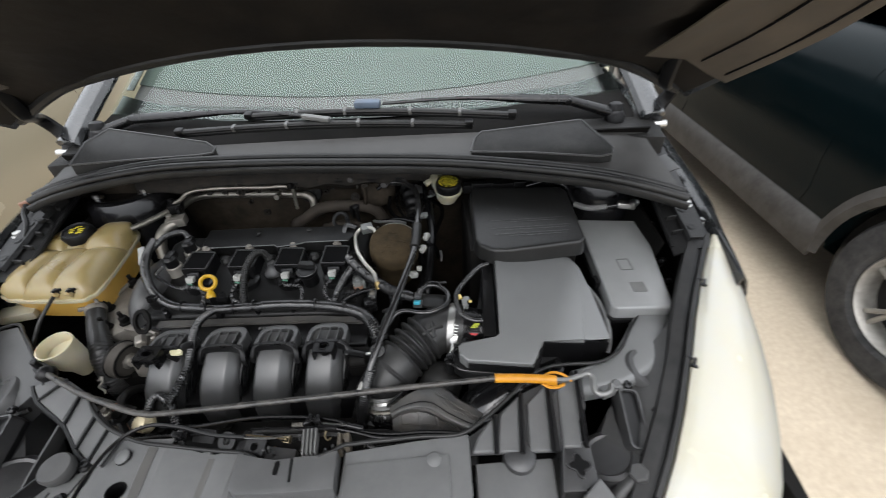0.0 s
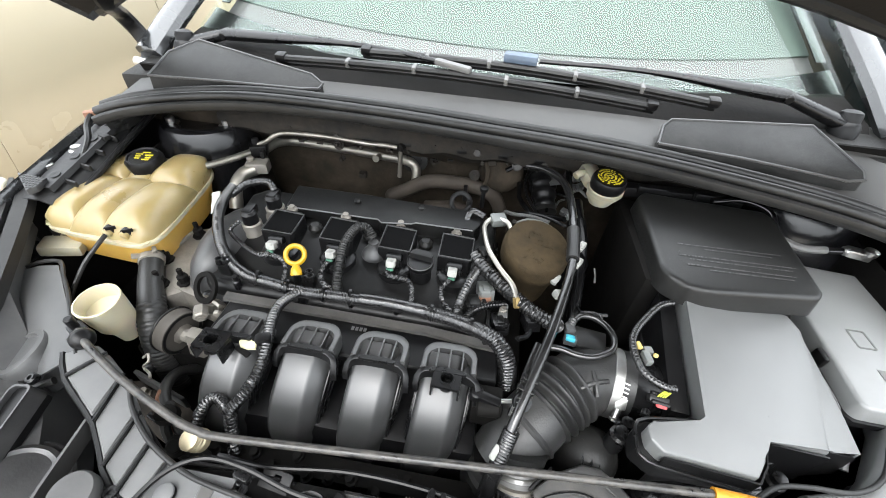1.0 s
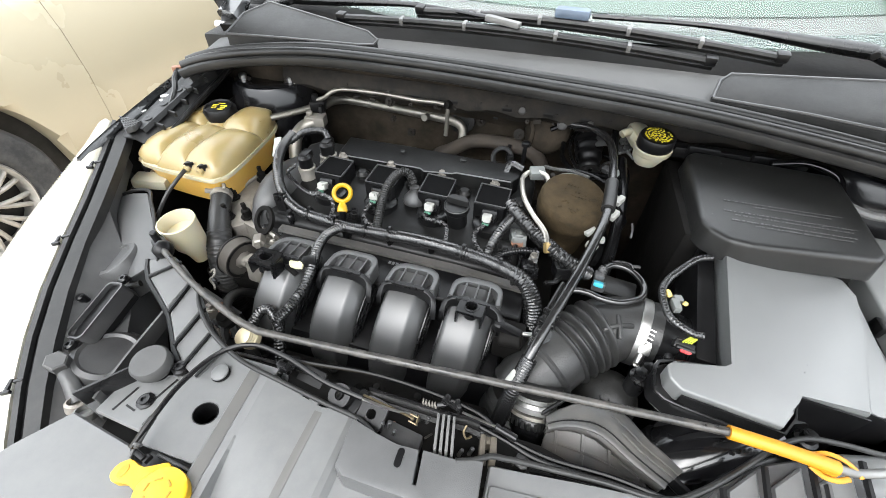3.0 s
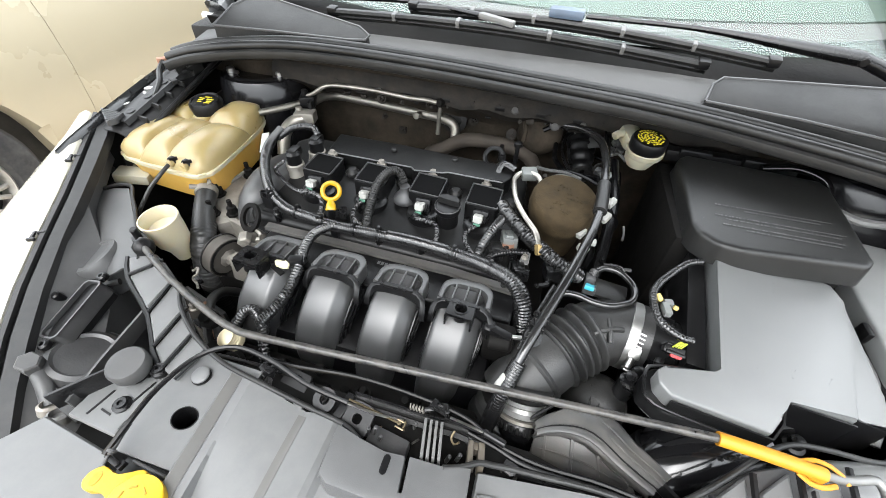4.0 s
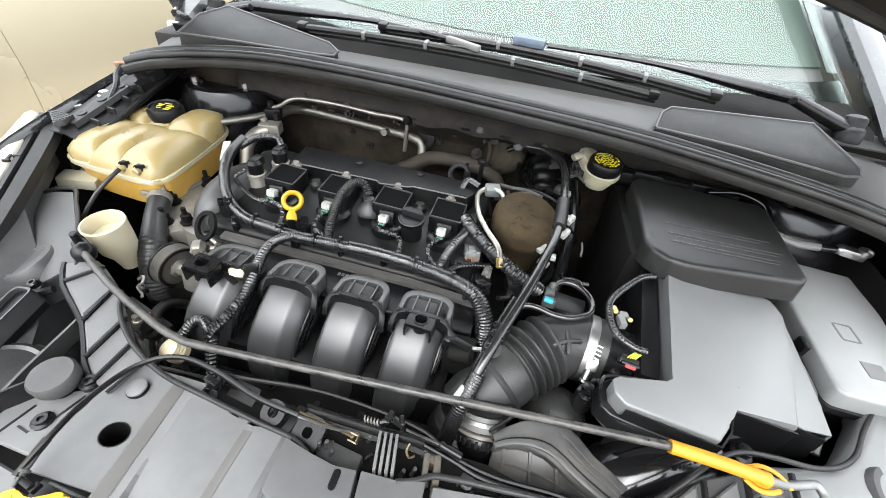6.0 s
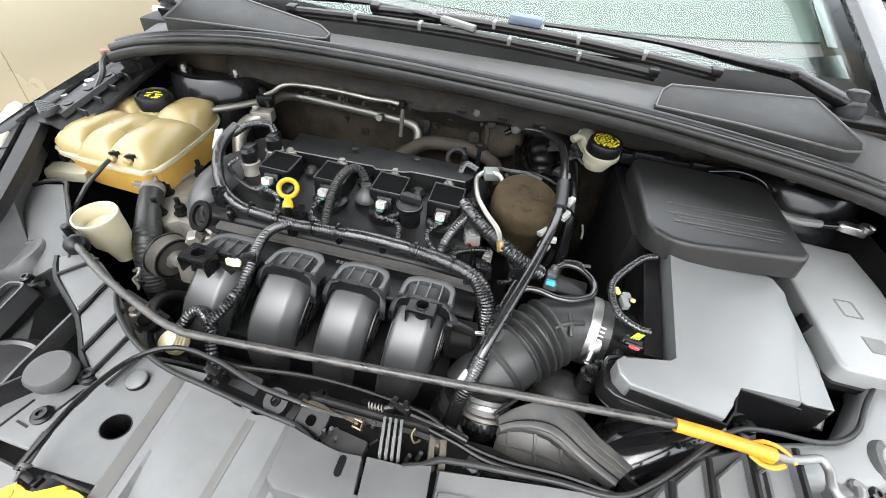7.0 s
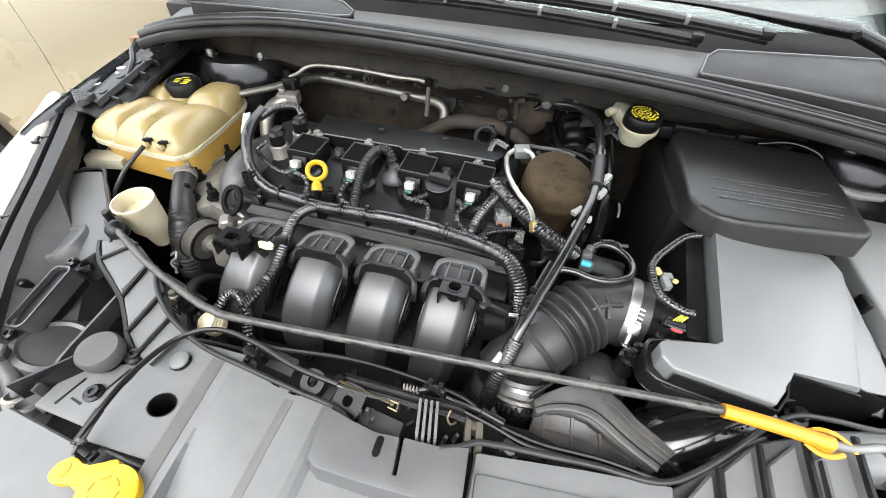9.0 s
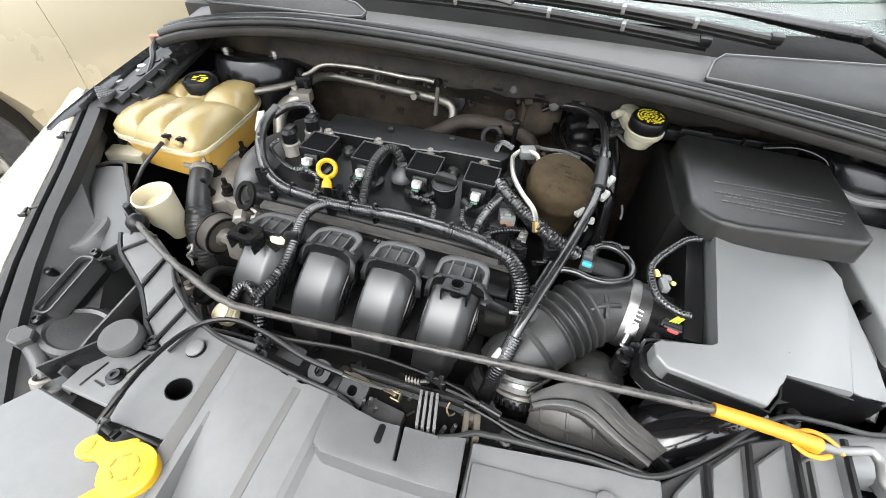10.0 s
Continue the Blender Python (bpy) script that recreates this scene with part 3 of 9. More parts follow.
for s in (1, -1):
    part("wheel_liner", sheet([[(s * 0.715, y, 0.82 - 0.10 * max(0, 0.6 - y) / 0.5), (s * 0.700, y, 0.74), (s * 0.70, y, 0.55), (s * 0.72, y, 0.28)] for y in (0.16, 0.25, 0.4, 0.52, 0.64)], 0.006), DARK, car, "grimy black wheel arch liner")
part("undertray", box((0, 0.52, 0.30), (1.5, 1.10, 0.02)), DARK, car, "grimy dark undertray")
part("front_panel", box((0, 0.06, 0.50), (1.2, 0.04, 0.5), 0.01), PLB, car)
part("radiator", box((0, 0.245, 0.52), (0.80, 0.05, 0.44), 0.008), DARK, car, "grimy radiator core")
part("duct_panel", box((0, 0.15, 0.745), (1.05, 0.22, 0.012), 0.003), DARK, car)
part("bumper", sheet([[(x, -0.02 + 0.30 * (abs(x) / 0.80) ** 2.4, z) for z in (0.60, 0.52, 0.42, 0.28)] for x in [-0.80 + 0.08 * i for i in range(21)]], 0.006), PAINT, car, "gloss black front bumper")
# flanged seam of the firewall with its slots
seam = sheet([[(x, 0.868, 0.945), (x, 0.858, 0.928), (x, 0.858, 0.912 + 0.004 * math.sin(x * 60)), (x, 0.874, 0.898 + 0.006 * math.sin(x * 47))] for x in [-0.55 + 0.02 * i for i in range(49)]], 0.004)
part("firewall_flange", seam, FLANGE, car, "grimy pierced firewall flange")
for x in (-0.24, -0.16, -0.05, 0.03, 0.10):
    part("flange_slot", box((x, 0.8565, 0.920), (0.020, 0.006, 0.009), 0.002, (0, 0, 0)), PL, car)
for x, z in ((-0.02, 0.935), (0.11, 0.925), (-0.30, 0.93), (0.06, 0.915)):
    part("bolt", lathe([(0.010, 0), (0.010, 0.003), (0.006, 0.004), (0.006, 0.010)], 10, pose(x, 0.858, z - 0.012, 75, 0, 0)), DUSTG, car)

# strut towers
for s, y in ((-1, 0.882), (1, 0.868)):
    tw = part("strut_tower", lathe([(0.115, -0.25), (0.098, -0.06), (0.094, -0.02), (0.086, -0.004), (0.074, 0.0), (0.058, -0.002), (0.05, -0.008), (0.0005, -0.008)], 36, pose(s * 0.598, y, 0.912, -3, 0, 0)), BAYP, car, "gloss black strut tower dome")
    for a in (100, 220, 340):
        part("bolt", lathe([(0.016, 0), (0.016, 0.002), (0.009, 0.003), (0.009, 0.012), (0.007, 0.014)], 12,
                           pose(s * 0.598 + 0.064 * math.cos(radians(a)), y + 0.064 * math.sin(radians(a)), 0.910)), STEEL, tw)

# A-pillars and roof, closing the cabin behind the glass
for s in (1, -1):
    part("pillar", tube([(s * 0.742, 0.96, 1.00), (s * 0.72, 1.10, 1.08), (s * 0.66, 1.45, 1.26), (s * 0.60, 1.85, 1.43)], 0.032, 10, 0.05, flat=0.7), PAINT, car, "black windscreen pillar")
OWN = [(0.24, -0.06), (0.30, 0.0), (0.45, 0.02), (0.62, 0.03), (0.78, 0.02), (0.90, -0.01), (0.96, -0.05), (0.99, -0.10)]
for s in (1, -1):
    part("door", body_side(s * 0.87, s, 1.225, 2.24, OWN, 9, 0.01, 0.0), PAINT, car, "gloss black door")
    part("door", body_side(s * 0.87, s, 2.246, 3.00, OWN, 3.45, 0.37, 0.0), PAINT, car, "gloss black door")
    part("rear_wing", body_side(s * 0.87, s, 3.006, 3.95, OWN, 3.45, 0.37, 0.0), PAINT, car, "gloss black rear wing")
    for y in (0.85, 3.45):
        wheel(car, s * 0.80, y, s, 0.315, 5)
        if y > 1:
            part("wheel_arch_liner", moved(lathe([(0.10, -0.25), (0.37, -0.25), (0.37, -0.03)], 36), pose(s * 0.85, y, 0.325, 0, 90 * s, 0)), PLB, car, "black wheel arch liner")
    part("side_window", sheet([[(s * (0.78 - 0.16 * q), y, 0.99 + 0.42 * q) for q in (0, 0.5, 1)] for y in (1.62, 2.22)], 0.006), PLG, car, "dark side window")
    part("side_window", sheet([[(s * (0.78 - 0.16 * q), y, 0.99 + 0.42 * q) for q in (0, 0.5, 1)] for y in (2.30, 3.10)], 0.006), PLG, car, "dark side window")
    part("pillar", tube([(s * 0.60, 1.85, 1.43), (s * 0.62, 2.3, 1.45), (s * 0.62, 3.1, 1.43), (s * 0.76, 3.75, 1.0)], 0.035, 10, 0.06), PAINT, car)
    part("pillar", tube([(s * 0.78, 2.26, 0.99), (s * 0.62, 2.26, 1.43)], 0.03, 8, 0.1), PAINT, car)
part("roof", sheet([[(x, y, 1.49 - 0.05 * (x / 0.6) ** 2 - (0.04 if y > 3 else 0)) for x in (-0.62, -0.3, 0, 0.3, 0.62)] for y in (1.85, 2.2, 2.7, 3.15)], 0.01), PAINT, car)
part("rear_window", sheet([[(x * (1 + 0.24 * q), 3.15 + 0.55 * q, 1.44 - 0.44 * q) for x in (-0.60, -0.3, 0, 0.3, 0.60)] for q in (0, 0.5, 1)], 0.006), PLG, car, "dark rear window")
rear_end(car, 0.0, 0.80, 3.68, 4.05, 1.0, PAINT)
part("floor_pan", box((0, 2.5, 0.24), (1.5, 2.9, 0.03)), DARK, car)

# ---- bonnet, raised ----
hood = thing("bonnet", "raised black bonnet with a dull dark underside", "bonnet", (0, 0.99, 1.12))


def hood_pt(u, v, lift):
    """u across -1..1, v from the rear edge forwards, lift along the panel's normal; opened by 40 degrees."""
    x = (0.76 + 0.08 * min(1, 4 * v)) * u * (1 - 0.10 * v * v)
    k = max(0.0, 1 - u * u)
    y0, z0 = 0.915 - 0.17 * k ** 1.5, 1.118 + 0.142 * k ** 1.2 * (1 - 0.45 * v)
    d, h = 0.95 * v, -0.06 * v * v + lift - 0.05 * max(0, abs(u) - 0.86) / 0.14 * (1 - 0.4 * v)
    a = radians(40)
    return (x, y0 - d * math.cos(a) + h * math.sin(a), z0 + d * math.sin(a) + h * math.cos(a))


us, vs_ = [-1 + i / 14 for i in range(29)], [i / 10 for i in range(11)]
part("skin", sheet([[hood_pt(u, v, 0.0) for u in us] for v in vs_], 0.004), PAINT, hood, "black painted bonnet skin")
part("inner_frame", sheet([[hood_pt(u * 0.97, 0.02 + v * 0.95, -0.012 - 0.018 * (1 if (abs(v - 0.5) < 0.33 and 0.12 < abs(u) < 0.78) else 0)) for u in us] for v in vs_], 0.004), LINING, hood, "grimy brown-black inner frame")
# flange painted lighter brown for the light bounced up from the ground
LIP = mat("ground_lit_bonnet_flange", (0.045, 0.0375, 0.0300), 0.5, bump=0.3, bscale=80, dust=0.5, dustcol=(0.120, 0.100, 0.078), dscale=8, spec=0.3)
for s in (1, -1):
    part("side_flange", sheet([[hood_pt(s * u, v, l) for u, l in ((0.74, -0.040), (0.80, -0.036), (0.86, -0.031), (0.93, -0.027), (0.985, -0.020))] for v in [0.10 + 0.09 * i for i in range(11)]], 0.003), LIP, hood, "brown side flange, ground bounce light in its colour")
    for u in (0.885, 0.955):
        part("flange_seam", tube([hood_pt(s * u, 0.12 + 0.09 * i, -0.034 + 0.006 * (u > 0.9)) for i in range(10)], 0.0025, 6, 0.05), PL, hood)
part("rear_seal", tube([hood_pt(u, 0.012, -0.014) for u in [-0.95 + 0.19 * i for i in range(11)]], 0.010, 8, 0.05), RUB, hood)
for s in (1, -1):
    hinge = part("hinge", tube([(s * 0.735, 0.90, 0.965), (s * 0.748, 0.955, 0.985), (s * 0.765, 0.985, 1.02), (s * 0.775, 0.965, 1.07), hood_pt(s * 0.90, 0.02, -0.03), hood_pt(s * 0.86, 0.08, -0.012)], 0.016, 8, 0.015, flat=0.6), PL, hood, "black bonnet hinge arm")
    part("hinge_pin", rod((s * 0.725, 0.95, 0.985), (s * 0.775, 0.95, 0.985), 0.010), STEEL, hinge)

# ---- windscreen ----
def glass_pt(u, v, off=0.0):
    x = 0.70 * u * (1 - 0.14 * v)
    y = 0.985 + 0.10 * u * u + v * (0.92 - 0.02 * u * u)
    return (x, y + off * 0.42, 1.030 + 0.43 * v + 0.02 * (1 - u * u) * math.sin(v * math.pi) - off * 0.9)


wsn = thing("windscreen", "pale green-tinted windscreen with a black ceramic border", "windscreen", (0, 1.0, 1.03), kind="structure")
gu, gv = [-1 + i / 10 for i in range(21)], [i / 8 for i in range(9)]
pane = part("pane", sheet([[glass_pt(u, v) for u in gu] for v in gv], 0.004), GLASS, wsn)
pane.visible_shadow = False


part("lower_border", sheet([[glass_pt(u, v, 0.008) for v in (0.0, 0.015, 0.028 + 0.05 * abs(u) ** 3.5)] for u in gu], 0.002), FRIT, wsn, "black ceramic border")
for s in (1, -1):
    part("side_border", sheet([[glass_pt(s * w, v, 0.009) for w in (0.965, 0.98, 1.0)] for v in [0.1 + 0.1 * i for i in range(10)]], 0.002), FRIT, wsn)
shade_ = thing("sunshade", "pale mint sunshade-like panel behind the windscreen, dash reflection painted below", "sunshade", (0, 1.05, 1.0))
part("panel", sheet([[glass_pt(u * 1.0, a + (0.95 - a) * v, 0.035) for u, a in [(g, 0.100 + 0.05 * g * g) for g in gu]] for v in gv], 0.006), SHADE, shade_)
# grey sheet added in place of the dashboard's reflection low in the glass
part("border", sheet([[glass_pt(u * 1.0, 0.004 + (0.099 + 0.05 * u * u) * v, 0.040) for u in gu] for v in (0, 0.5, 1)], 0.004), mat("pale_grey_dash_reflection", (0.094, 0.085, 0.088), 0.8, var=0.04, bump=0.0, spec=0.1), shade_, "pale lilac-grey band painted as the dash reflection")
solo("dashboard", box((0, 1.45, 0.98), (1.3, 0.8, 0.10), 0.03), PLB, "dark dashboard top under the windscreen", "dashboard")

# ---- cowl panel and seal ----
SEAL = [(-0.705, 0.762, 0.960), (-0.66, 0.781, 0.973), (-0.56, 0.808, 0.986), (-0.42, 0.823, 0.996), (-0.2, 0.820, 0.998), (0.0, 0.809, 0.995), (0.2, 0.793, 0.991),
        (0.35, 0.770, 0.985), (0.52, 0.736, 0.974), (0.62, 0.706, 0.962), (0.70, 0.675, 0.948)]
cowl = thing("cowl_panel", "weathered grey-black plastic cowl panel below the windscreen", "cowl panel", (0, 0.9, 0.97))
line = spline(SEAL, 0.03)
rows = []
for x, y, z in line:
    k = 1 - min(1, abs(x) / 0.75) ** 3
    rows.append([(x, y - 0.008, z - 0.018), (x, y - 0.004, z - 0.006), (x, y + 0.02, z), (x, y + 0.045, z + 0.010), (x * 0.985, 0.880, 0.985 + 0.027 * k), (x * 0.98, 0.888, 0.995 + 0.02 * k)])
part("front_panel", sheet(rows, 0.004), COWLF, cowl, "grey front panel, sky reflection in its colour")
part("trough", sheet([[(x, 0.884, 1.010), (x, 0.892, 0.985), (x, 0.955, 0.985), (x, 0.985, 1.010), (x, 1.005 + 0.09 * (x / 0.7) ** 2, 1.028)] for x in [-0.7 + 0.1 * i for i in range(15)]], 0.004), DARK, cowl, "grimy dark wiper trough")
LCO = [(-0.642, 0.828), (-0.637, 0.893), (-0.595, 0.934), (-0.343, 0.877), (-0.315, 0.857), (-0.318, 0.844), (-0.352, 0.839), (-0.50, 0.835)]
RCO = [(0.272, 0.803), (0.284, 0.843), (0.300, 0.861), (0.533, 0.884), (0.583, 0.797), (0.578, 0.778), (0.55, 0.772), (0.40, 0.793)]
lc = part("cover", prism(LCO, 0.965, 1.03, 0.005, 2, top=lambda x, y: 1.0265 + 0.36 * (y - 0.873), taper=0.02), COWL, cowl, "raised dark grey cowl cover")
rc = part("cover", prism(RCO, 0.955, 1.03, 0.005, 2, top=lambda x, y: 1.0275 + 0.33 * (y - 0.861), taper=0.02), COWL, cowl, "raised dark grey cowl cover")
# lighter tubes along the edges stand in for their highlight lines
part("cover_rim", tube([(x, y, 1.0255 + 0.36 * (y - 0.873)) for x, y in LCO + LCO[:1]], 0.0024, 6, 0.02, smooth=False), GREYD, lc)
part("cover_rim", tube([(x, y, 1.0265 + 0.33 * (y - 0.861)) for x, y in RCO + RCO[:1]], 0.0024, 6, 0.02, smooth=False), GREYD, rc)
for s in (1, -1):
    part("end_cap", prism([(s * 0.60, 0.88), (s * 0.55, 0.95), (s * 0.60, 1.02), (s * 0.70, 1.06), (s * 0.745, 0.98), (s * 0.735, 0.86)], 0.95, 1.0, 0.008, 2, top=lambda x, y: 0.995 + 0.05 * (y - 0.9)), COWL, cowl)
    part("corner_panel", sheet([[(s * (0.60 + 0.03 * i), y, 0.972 - 0.006 * i + 0.08 * (y - 0.8)) for i in range(5)] for y in (0.78, 0.83, 0.89)], 0.003), SILV if s > 0 else COWL, cowl, "pale grey body corner")
seal = thing("bonnet_seal", "black rubber bonnet seal with double lip", "seal", (0, 0.8, 0.96))
part("lip", tube([(x, y - 0.012, z + 0.004) for x, y, z in SEAL], 0.0085, 10, 0.02), RUB, seal)
part("lip", tube([(x, y + 0.006, z + 0.009) for x, y, z in SEAL], 0.0075, 10, 0.02), RUB, seal)
part("flange", tube([(x, y - 0.022, z - 0.010) for x, y, z in SEAL], 0.006, 8, 0.02, flat=1.6), RUB, seal)

# ---- wipers ----
def wiper(name_label, piv, elbow, mid, end, b0, b1):
    w = thing("wiper", name_label, "wiper", (piv[0], piv[1], piv[2] - 0.02), group="windscreen wipers")
    part("pivot_cap", lathe([(0.024, -0.022), (0.025, -0.004), (0.022, 0.004), (0.0185, 0.008), (0.0185, 0.018), (0.0165, 0.024), (0.010, 0.028), (0.0005, 0.029)], 24, pose(*piv, -12, 0, 0)), PL, w)
    d = (Vector(elbow) - Vector(piv)).normalized()
    part("arm_head", tube([(*(Vector(piv) + d * -0.012), 0.017), (*(Vector(piv) + d * 0.03), 0.016), (*elbow, 0.013)], 0.014, 14, 0.008, flat=0.8), PLS, w)
    part("arm_hinge", rod(Vector(elbow) - Vector((0, 0.016, 0.002)), Vector(elbow) + Vector((0, 0.016, 0.002)), 0.0085, 12), PL, w)
    part("arm", tube([(*elbow, 0.016), (*((Vector(elbow) * 2 + Vector(mid)) / 3), 0.014), (*mid, 0.0065), (*end, 0.0055)], 0.01, 10, 0.012, flat=0.75), PLS, w, "satin black wiper arm")
    b0, b1 = Vector(b0), Vector(b1)
    sag = [b0.lerp(b1, t) + Vector((0, 0, 0.012 * math.sin(math.pi * t))) for t in [i / 8 for i in range(9)]]
    bl = part("blade", tube(sag, 0.0085, 8, 0.03, flat=0.75), PLB, w, "dusty black wiper blade")
    part("rubber", tube([p + Vector((0, 0.004, -0.009)) for p in sag], 0.004, 6, 0.04, flat=1.6), RUB, bl)
    for t in (0.012, 0.988):
        p = b0.lerp(b1, t)
        part("end_cap", box(p + Vector((0, 0, 0.002)), (0.020, 0.018, 0.015), 0.004, (10, 0, -4)), PL, bl)
    for t in (0.2, 0.38, 0.62, 0.8):
        p = b0.lerp(b1, t) + Vector((0, 0, 0.012 * math.sin(math.pi * t)))
        part("sleeve", box(p, (0.008, 0.0182, 0.0138), 0.003, (10, 0, -4)), SILV, bl, "grey blade clip")
    return w


w1 = wiper("satin black wiper arm with long dusty blade at rest", (-0.668, 0.985, 1.020), (-0.590, 1.015, 1.040), (-0.28, 0.985, 1.055), (-0.09, 0.915, 1.060), (-0.425, 0.914, 1.038), (0.283, 0.902, 1.030))
part("blade_clip", box((-0.085, 0.912, 1.058), (0.070, 0.016, 0.011), 0.004, (0, 4, -14)), SILV, w1, "pale grey blade clip")
w2 = wiper("satin black wiper arm with dusty blade and blue-grey pad", (0.645, 0.965, 1.012), (0.522, 0.972, 1.050), (0.27, 0.975, 1.066), (0.07, 0.953, 1.070), (-0.27, 0.962, 1.052), (0.385, 0.912, 1.043))
part("pad", box((0.035, 0.948, 1.073), (0.062, 0.028, 0.016), 0.005, (0, 0, -5)), PAD, w2, "blue-grey pad on the arm's end")

# ---- coolant tank ----
tank = thing("coolant_tank", "yellowed translucent plastic coolant expansion tank", "coolant tank", (-0.60, 0.66, 0.78))
TO = [(-0.705, 0.585), (-0.690, 0.563), (-0.66, 0.553), (-0.535, 0.545), (-0.510, 0.555), (-0.500, 0.585), (-0.516, 0.72), (-0.530, 0.765), (-0.550, 0.785), (-0.58, 0.790), (-0.655, 0.770), (-0.70, 0.72)]


def rounded(o, n=4):
    """A closed outline made smooth."""
    out, m = [], len(o)
    for i in range(m):
        p0, p1, p2, p3 = (np.array(o[(i + k - 1) % m]) for k in range(4))
        for k in range(n):
            t = k / n
            out.append(tuple(0.5 * (2 * p1 + (p2 - p0) * t + (2 * p0 - 5 * p1 + 4 * p2 - p3) * t * t + (3 * p1 - p0 - 3 * p2 + p3) * t ** 3)))
    return out


TO = rounded(TO, 3)


def grow(o, k, cx=-0.605, cy=0.665):
    return [(cx + (x - cx) * k, cy + (y - cy) * k) for x, y in o]


part("lower_shell", prism(grow(TO, 0.955), 0.790, 0.850, 0.012, 3, taper=-0.12), TANKD, tank, "amber lower shell")
part("seam", prism(grow(TO, 1.002), 0.848, 0.8550, 0.0034, 3), mat("pale_tank_seam", (0.37, 0.33, 0.225), 0.38, var=0.1, sub=0.2), tank, "pale welded seam")


def tank_reach(x, y, cx=-0.605, cy=0.665):
    """How far a point lies towards the tank's outline: 1 on it."""
    best = 0.0
    for (ax, ay), (bx, by) in zip(TO, TO[1:] + TO[:1]):
        ex, ey, dx, dy = bx - ax, by - ay, x - cx, y - cy
        den = dx * ey - dy * ex
        if abs(den) > 1e-12:
            t, q = ((ax - cx) * ey - (ay - cy) * ex) / den, ((ax - cx) * dy - (ay - cy) * dx) / den
            if t > 0 and 0 <= q <= 1:
                best = max(best, 1 / t)
    return best


def lobe(x0, x1, y0, y1, z0, h):
    """A soft pillow over a rectangle, kept inside the tank's outline."""
    rows = []
    for i in range(17):
        row = []
        for j in range(17):
            u, v = 0.5 - 0.5 * math.cos(math.pi * i / 16), 0.5 - 0.5 * math.cos(math.pi * j / 16)
            r = (1 - abs(2 * u - 1) ** 3.6) ** 0.62 * (1 - abs(2 * v - 1) ** 3.6) ** 0.62
            px, py = x0 + (x1 - x0) * v, y0 + (y1 - y0) * u
            k = max(1.0, tank_reach(px, py) / 0.975)
            row.append((-0.605 + (px + 0.605) / k, 0.665 + (py - 0.665) / k, z0 + h * r))
        rows.append(row)
    return loft(rows, closed=False)


for x0, x1, y0, y1, h in ((-0.700, -0.630, 0.558, 0.698, 0.037), (-0.646, -0.572, 0.553, 0.702, 0.038), (-0.590, -0.504, 0.550, 0.698, 0.041), (-0.698, -0.630, 0.670, 0.776, 0.039), (-0.608, -0.516, 0.672, 0.788, 0.043), (-0.654, -0.586, 0.672, 0.776, 0.031)):
    part("chamber", lobe(x0, x1, y0, y1, 0.852, h), TANK, tank, sharp=60)
cap = part("cap", lathe([(0.021, -0.018), (0.031, -0.014), (0.032, 0.010), (0.0285, 0.0165), (0.026, 0.0165), (0.0245, 0.014), (0.0, 0.014)], 10, pose(-0.622, 0.722, 0.888, 6, 0, 10)), PL, tank, "black cap with yellow symbols")
for dx, dy, w, h in ((-0.010, 0.004, 0.012, 0.003), (-0.009, -0.002, 0.010, 0.003), (-0.007, -0.008, 0.009, 0.003), (0.009, 0.004, 0.014, 0.004), (0.011, -0.003, 0.010, 0.004), (0.010, -0.009, 0.012, 0.003), (0.000, 0.011, 0.014, 0.003)):
    part("symbol", box((-0.622 + dx, 0.722 + dy, 0.9018 + dy * 0.1), (w, h, 0.0012), 0, (6, 0, 10)), YINK, cap)
for x in (-0.566, -0.537):
    nz = part("nozzle", rod((x, 0.580, 0.870), (x - 0.003, 0.548, 0.866), 0.0070), TANK, tank)
    part("hose_clip", join(lathe([(0.0095, 0.018), (0.0095, 0.025)], 14, along((x, 0.580, 0.870), (x - 0.003, 0.548, 0.866))), box((x + 0.006, 0.554, 0.877), (0.014, 0.003, 0.006), 0.001, (0, 0, 30)), box((x - 0.006, 0.556, 0.862), (0.016, 0.003, 0.005), 0.001, (0, 0, -30))), PL, nz)
part("bracket", join(box((-0.680, 0.556, 0.815), (0.060, 0.034, 0.020), 0.005, (0, 8, 22)), box((-0.700, 0.560, 0.812), (0.018, 0.046, 0.018), 0.004, (0, 0, 22))), CREAM, tank, "off-white mounting foot")
part("clip_rack", join(*[box((-0.705 + 0.012 * i, 0.577 + 0.008 * i, 0.825 + 0.003 * (i % 2)), (0.007, 0.02, 0.028), 0.002, (0, 0, 25)) for i in range(4)]), PL, tank)
solo("vent_hose", tube([(-0.569, 0.548, 0.866), (-0.572, 0.528, 0.858), (-0.582, 0.495, 0.835), (-0.588, 0.455, 0.79), (-0.58, 0.43, 0.70)], 0.0034, 8, 0.01), RUB, "thin black vent hose off the coolant tank", "hose")

# ---- washer filler ----
wf = thing("washer_filler", "cream plastic washer filler neck without its lid", "filler neck", (-0.52, 0.45, 0.70))
part("neck", lathe([(0.014, -0.095), (0.018, -0.07), (0.0265, -0.052), (0.0285, -0.030), (0.0298, -0.008), (0.0308, -0.005), (0.0308, 0.0), (0.0285, 0.0008), (0.0275, -0.010), (0.026, -0.024), (0.0005, -0.027)], 32, pose(-0.500, 0.441, 0.850, 6, 0, 0) @ Matrix.Scale(0.94, 4)), CUPM, wf)
part("cap_post", join(rod((-0.500, 0.402, 0.815), (-0.498, 0.400, 0.862), 0.0055), box((-0.492, 0.398, 0.838), (0.034, 0.018, 0.012), 0.003, (0, 0, -25))), PL, wf, "black plastic post")

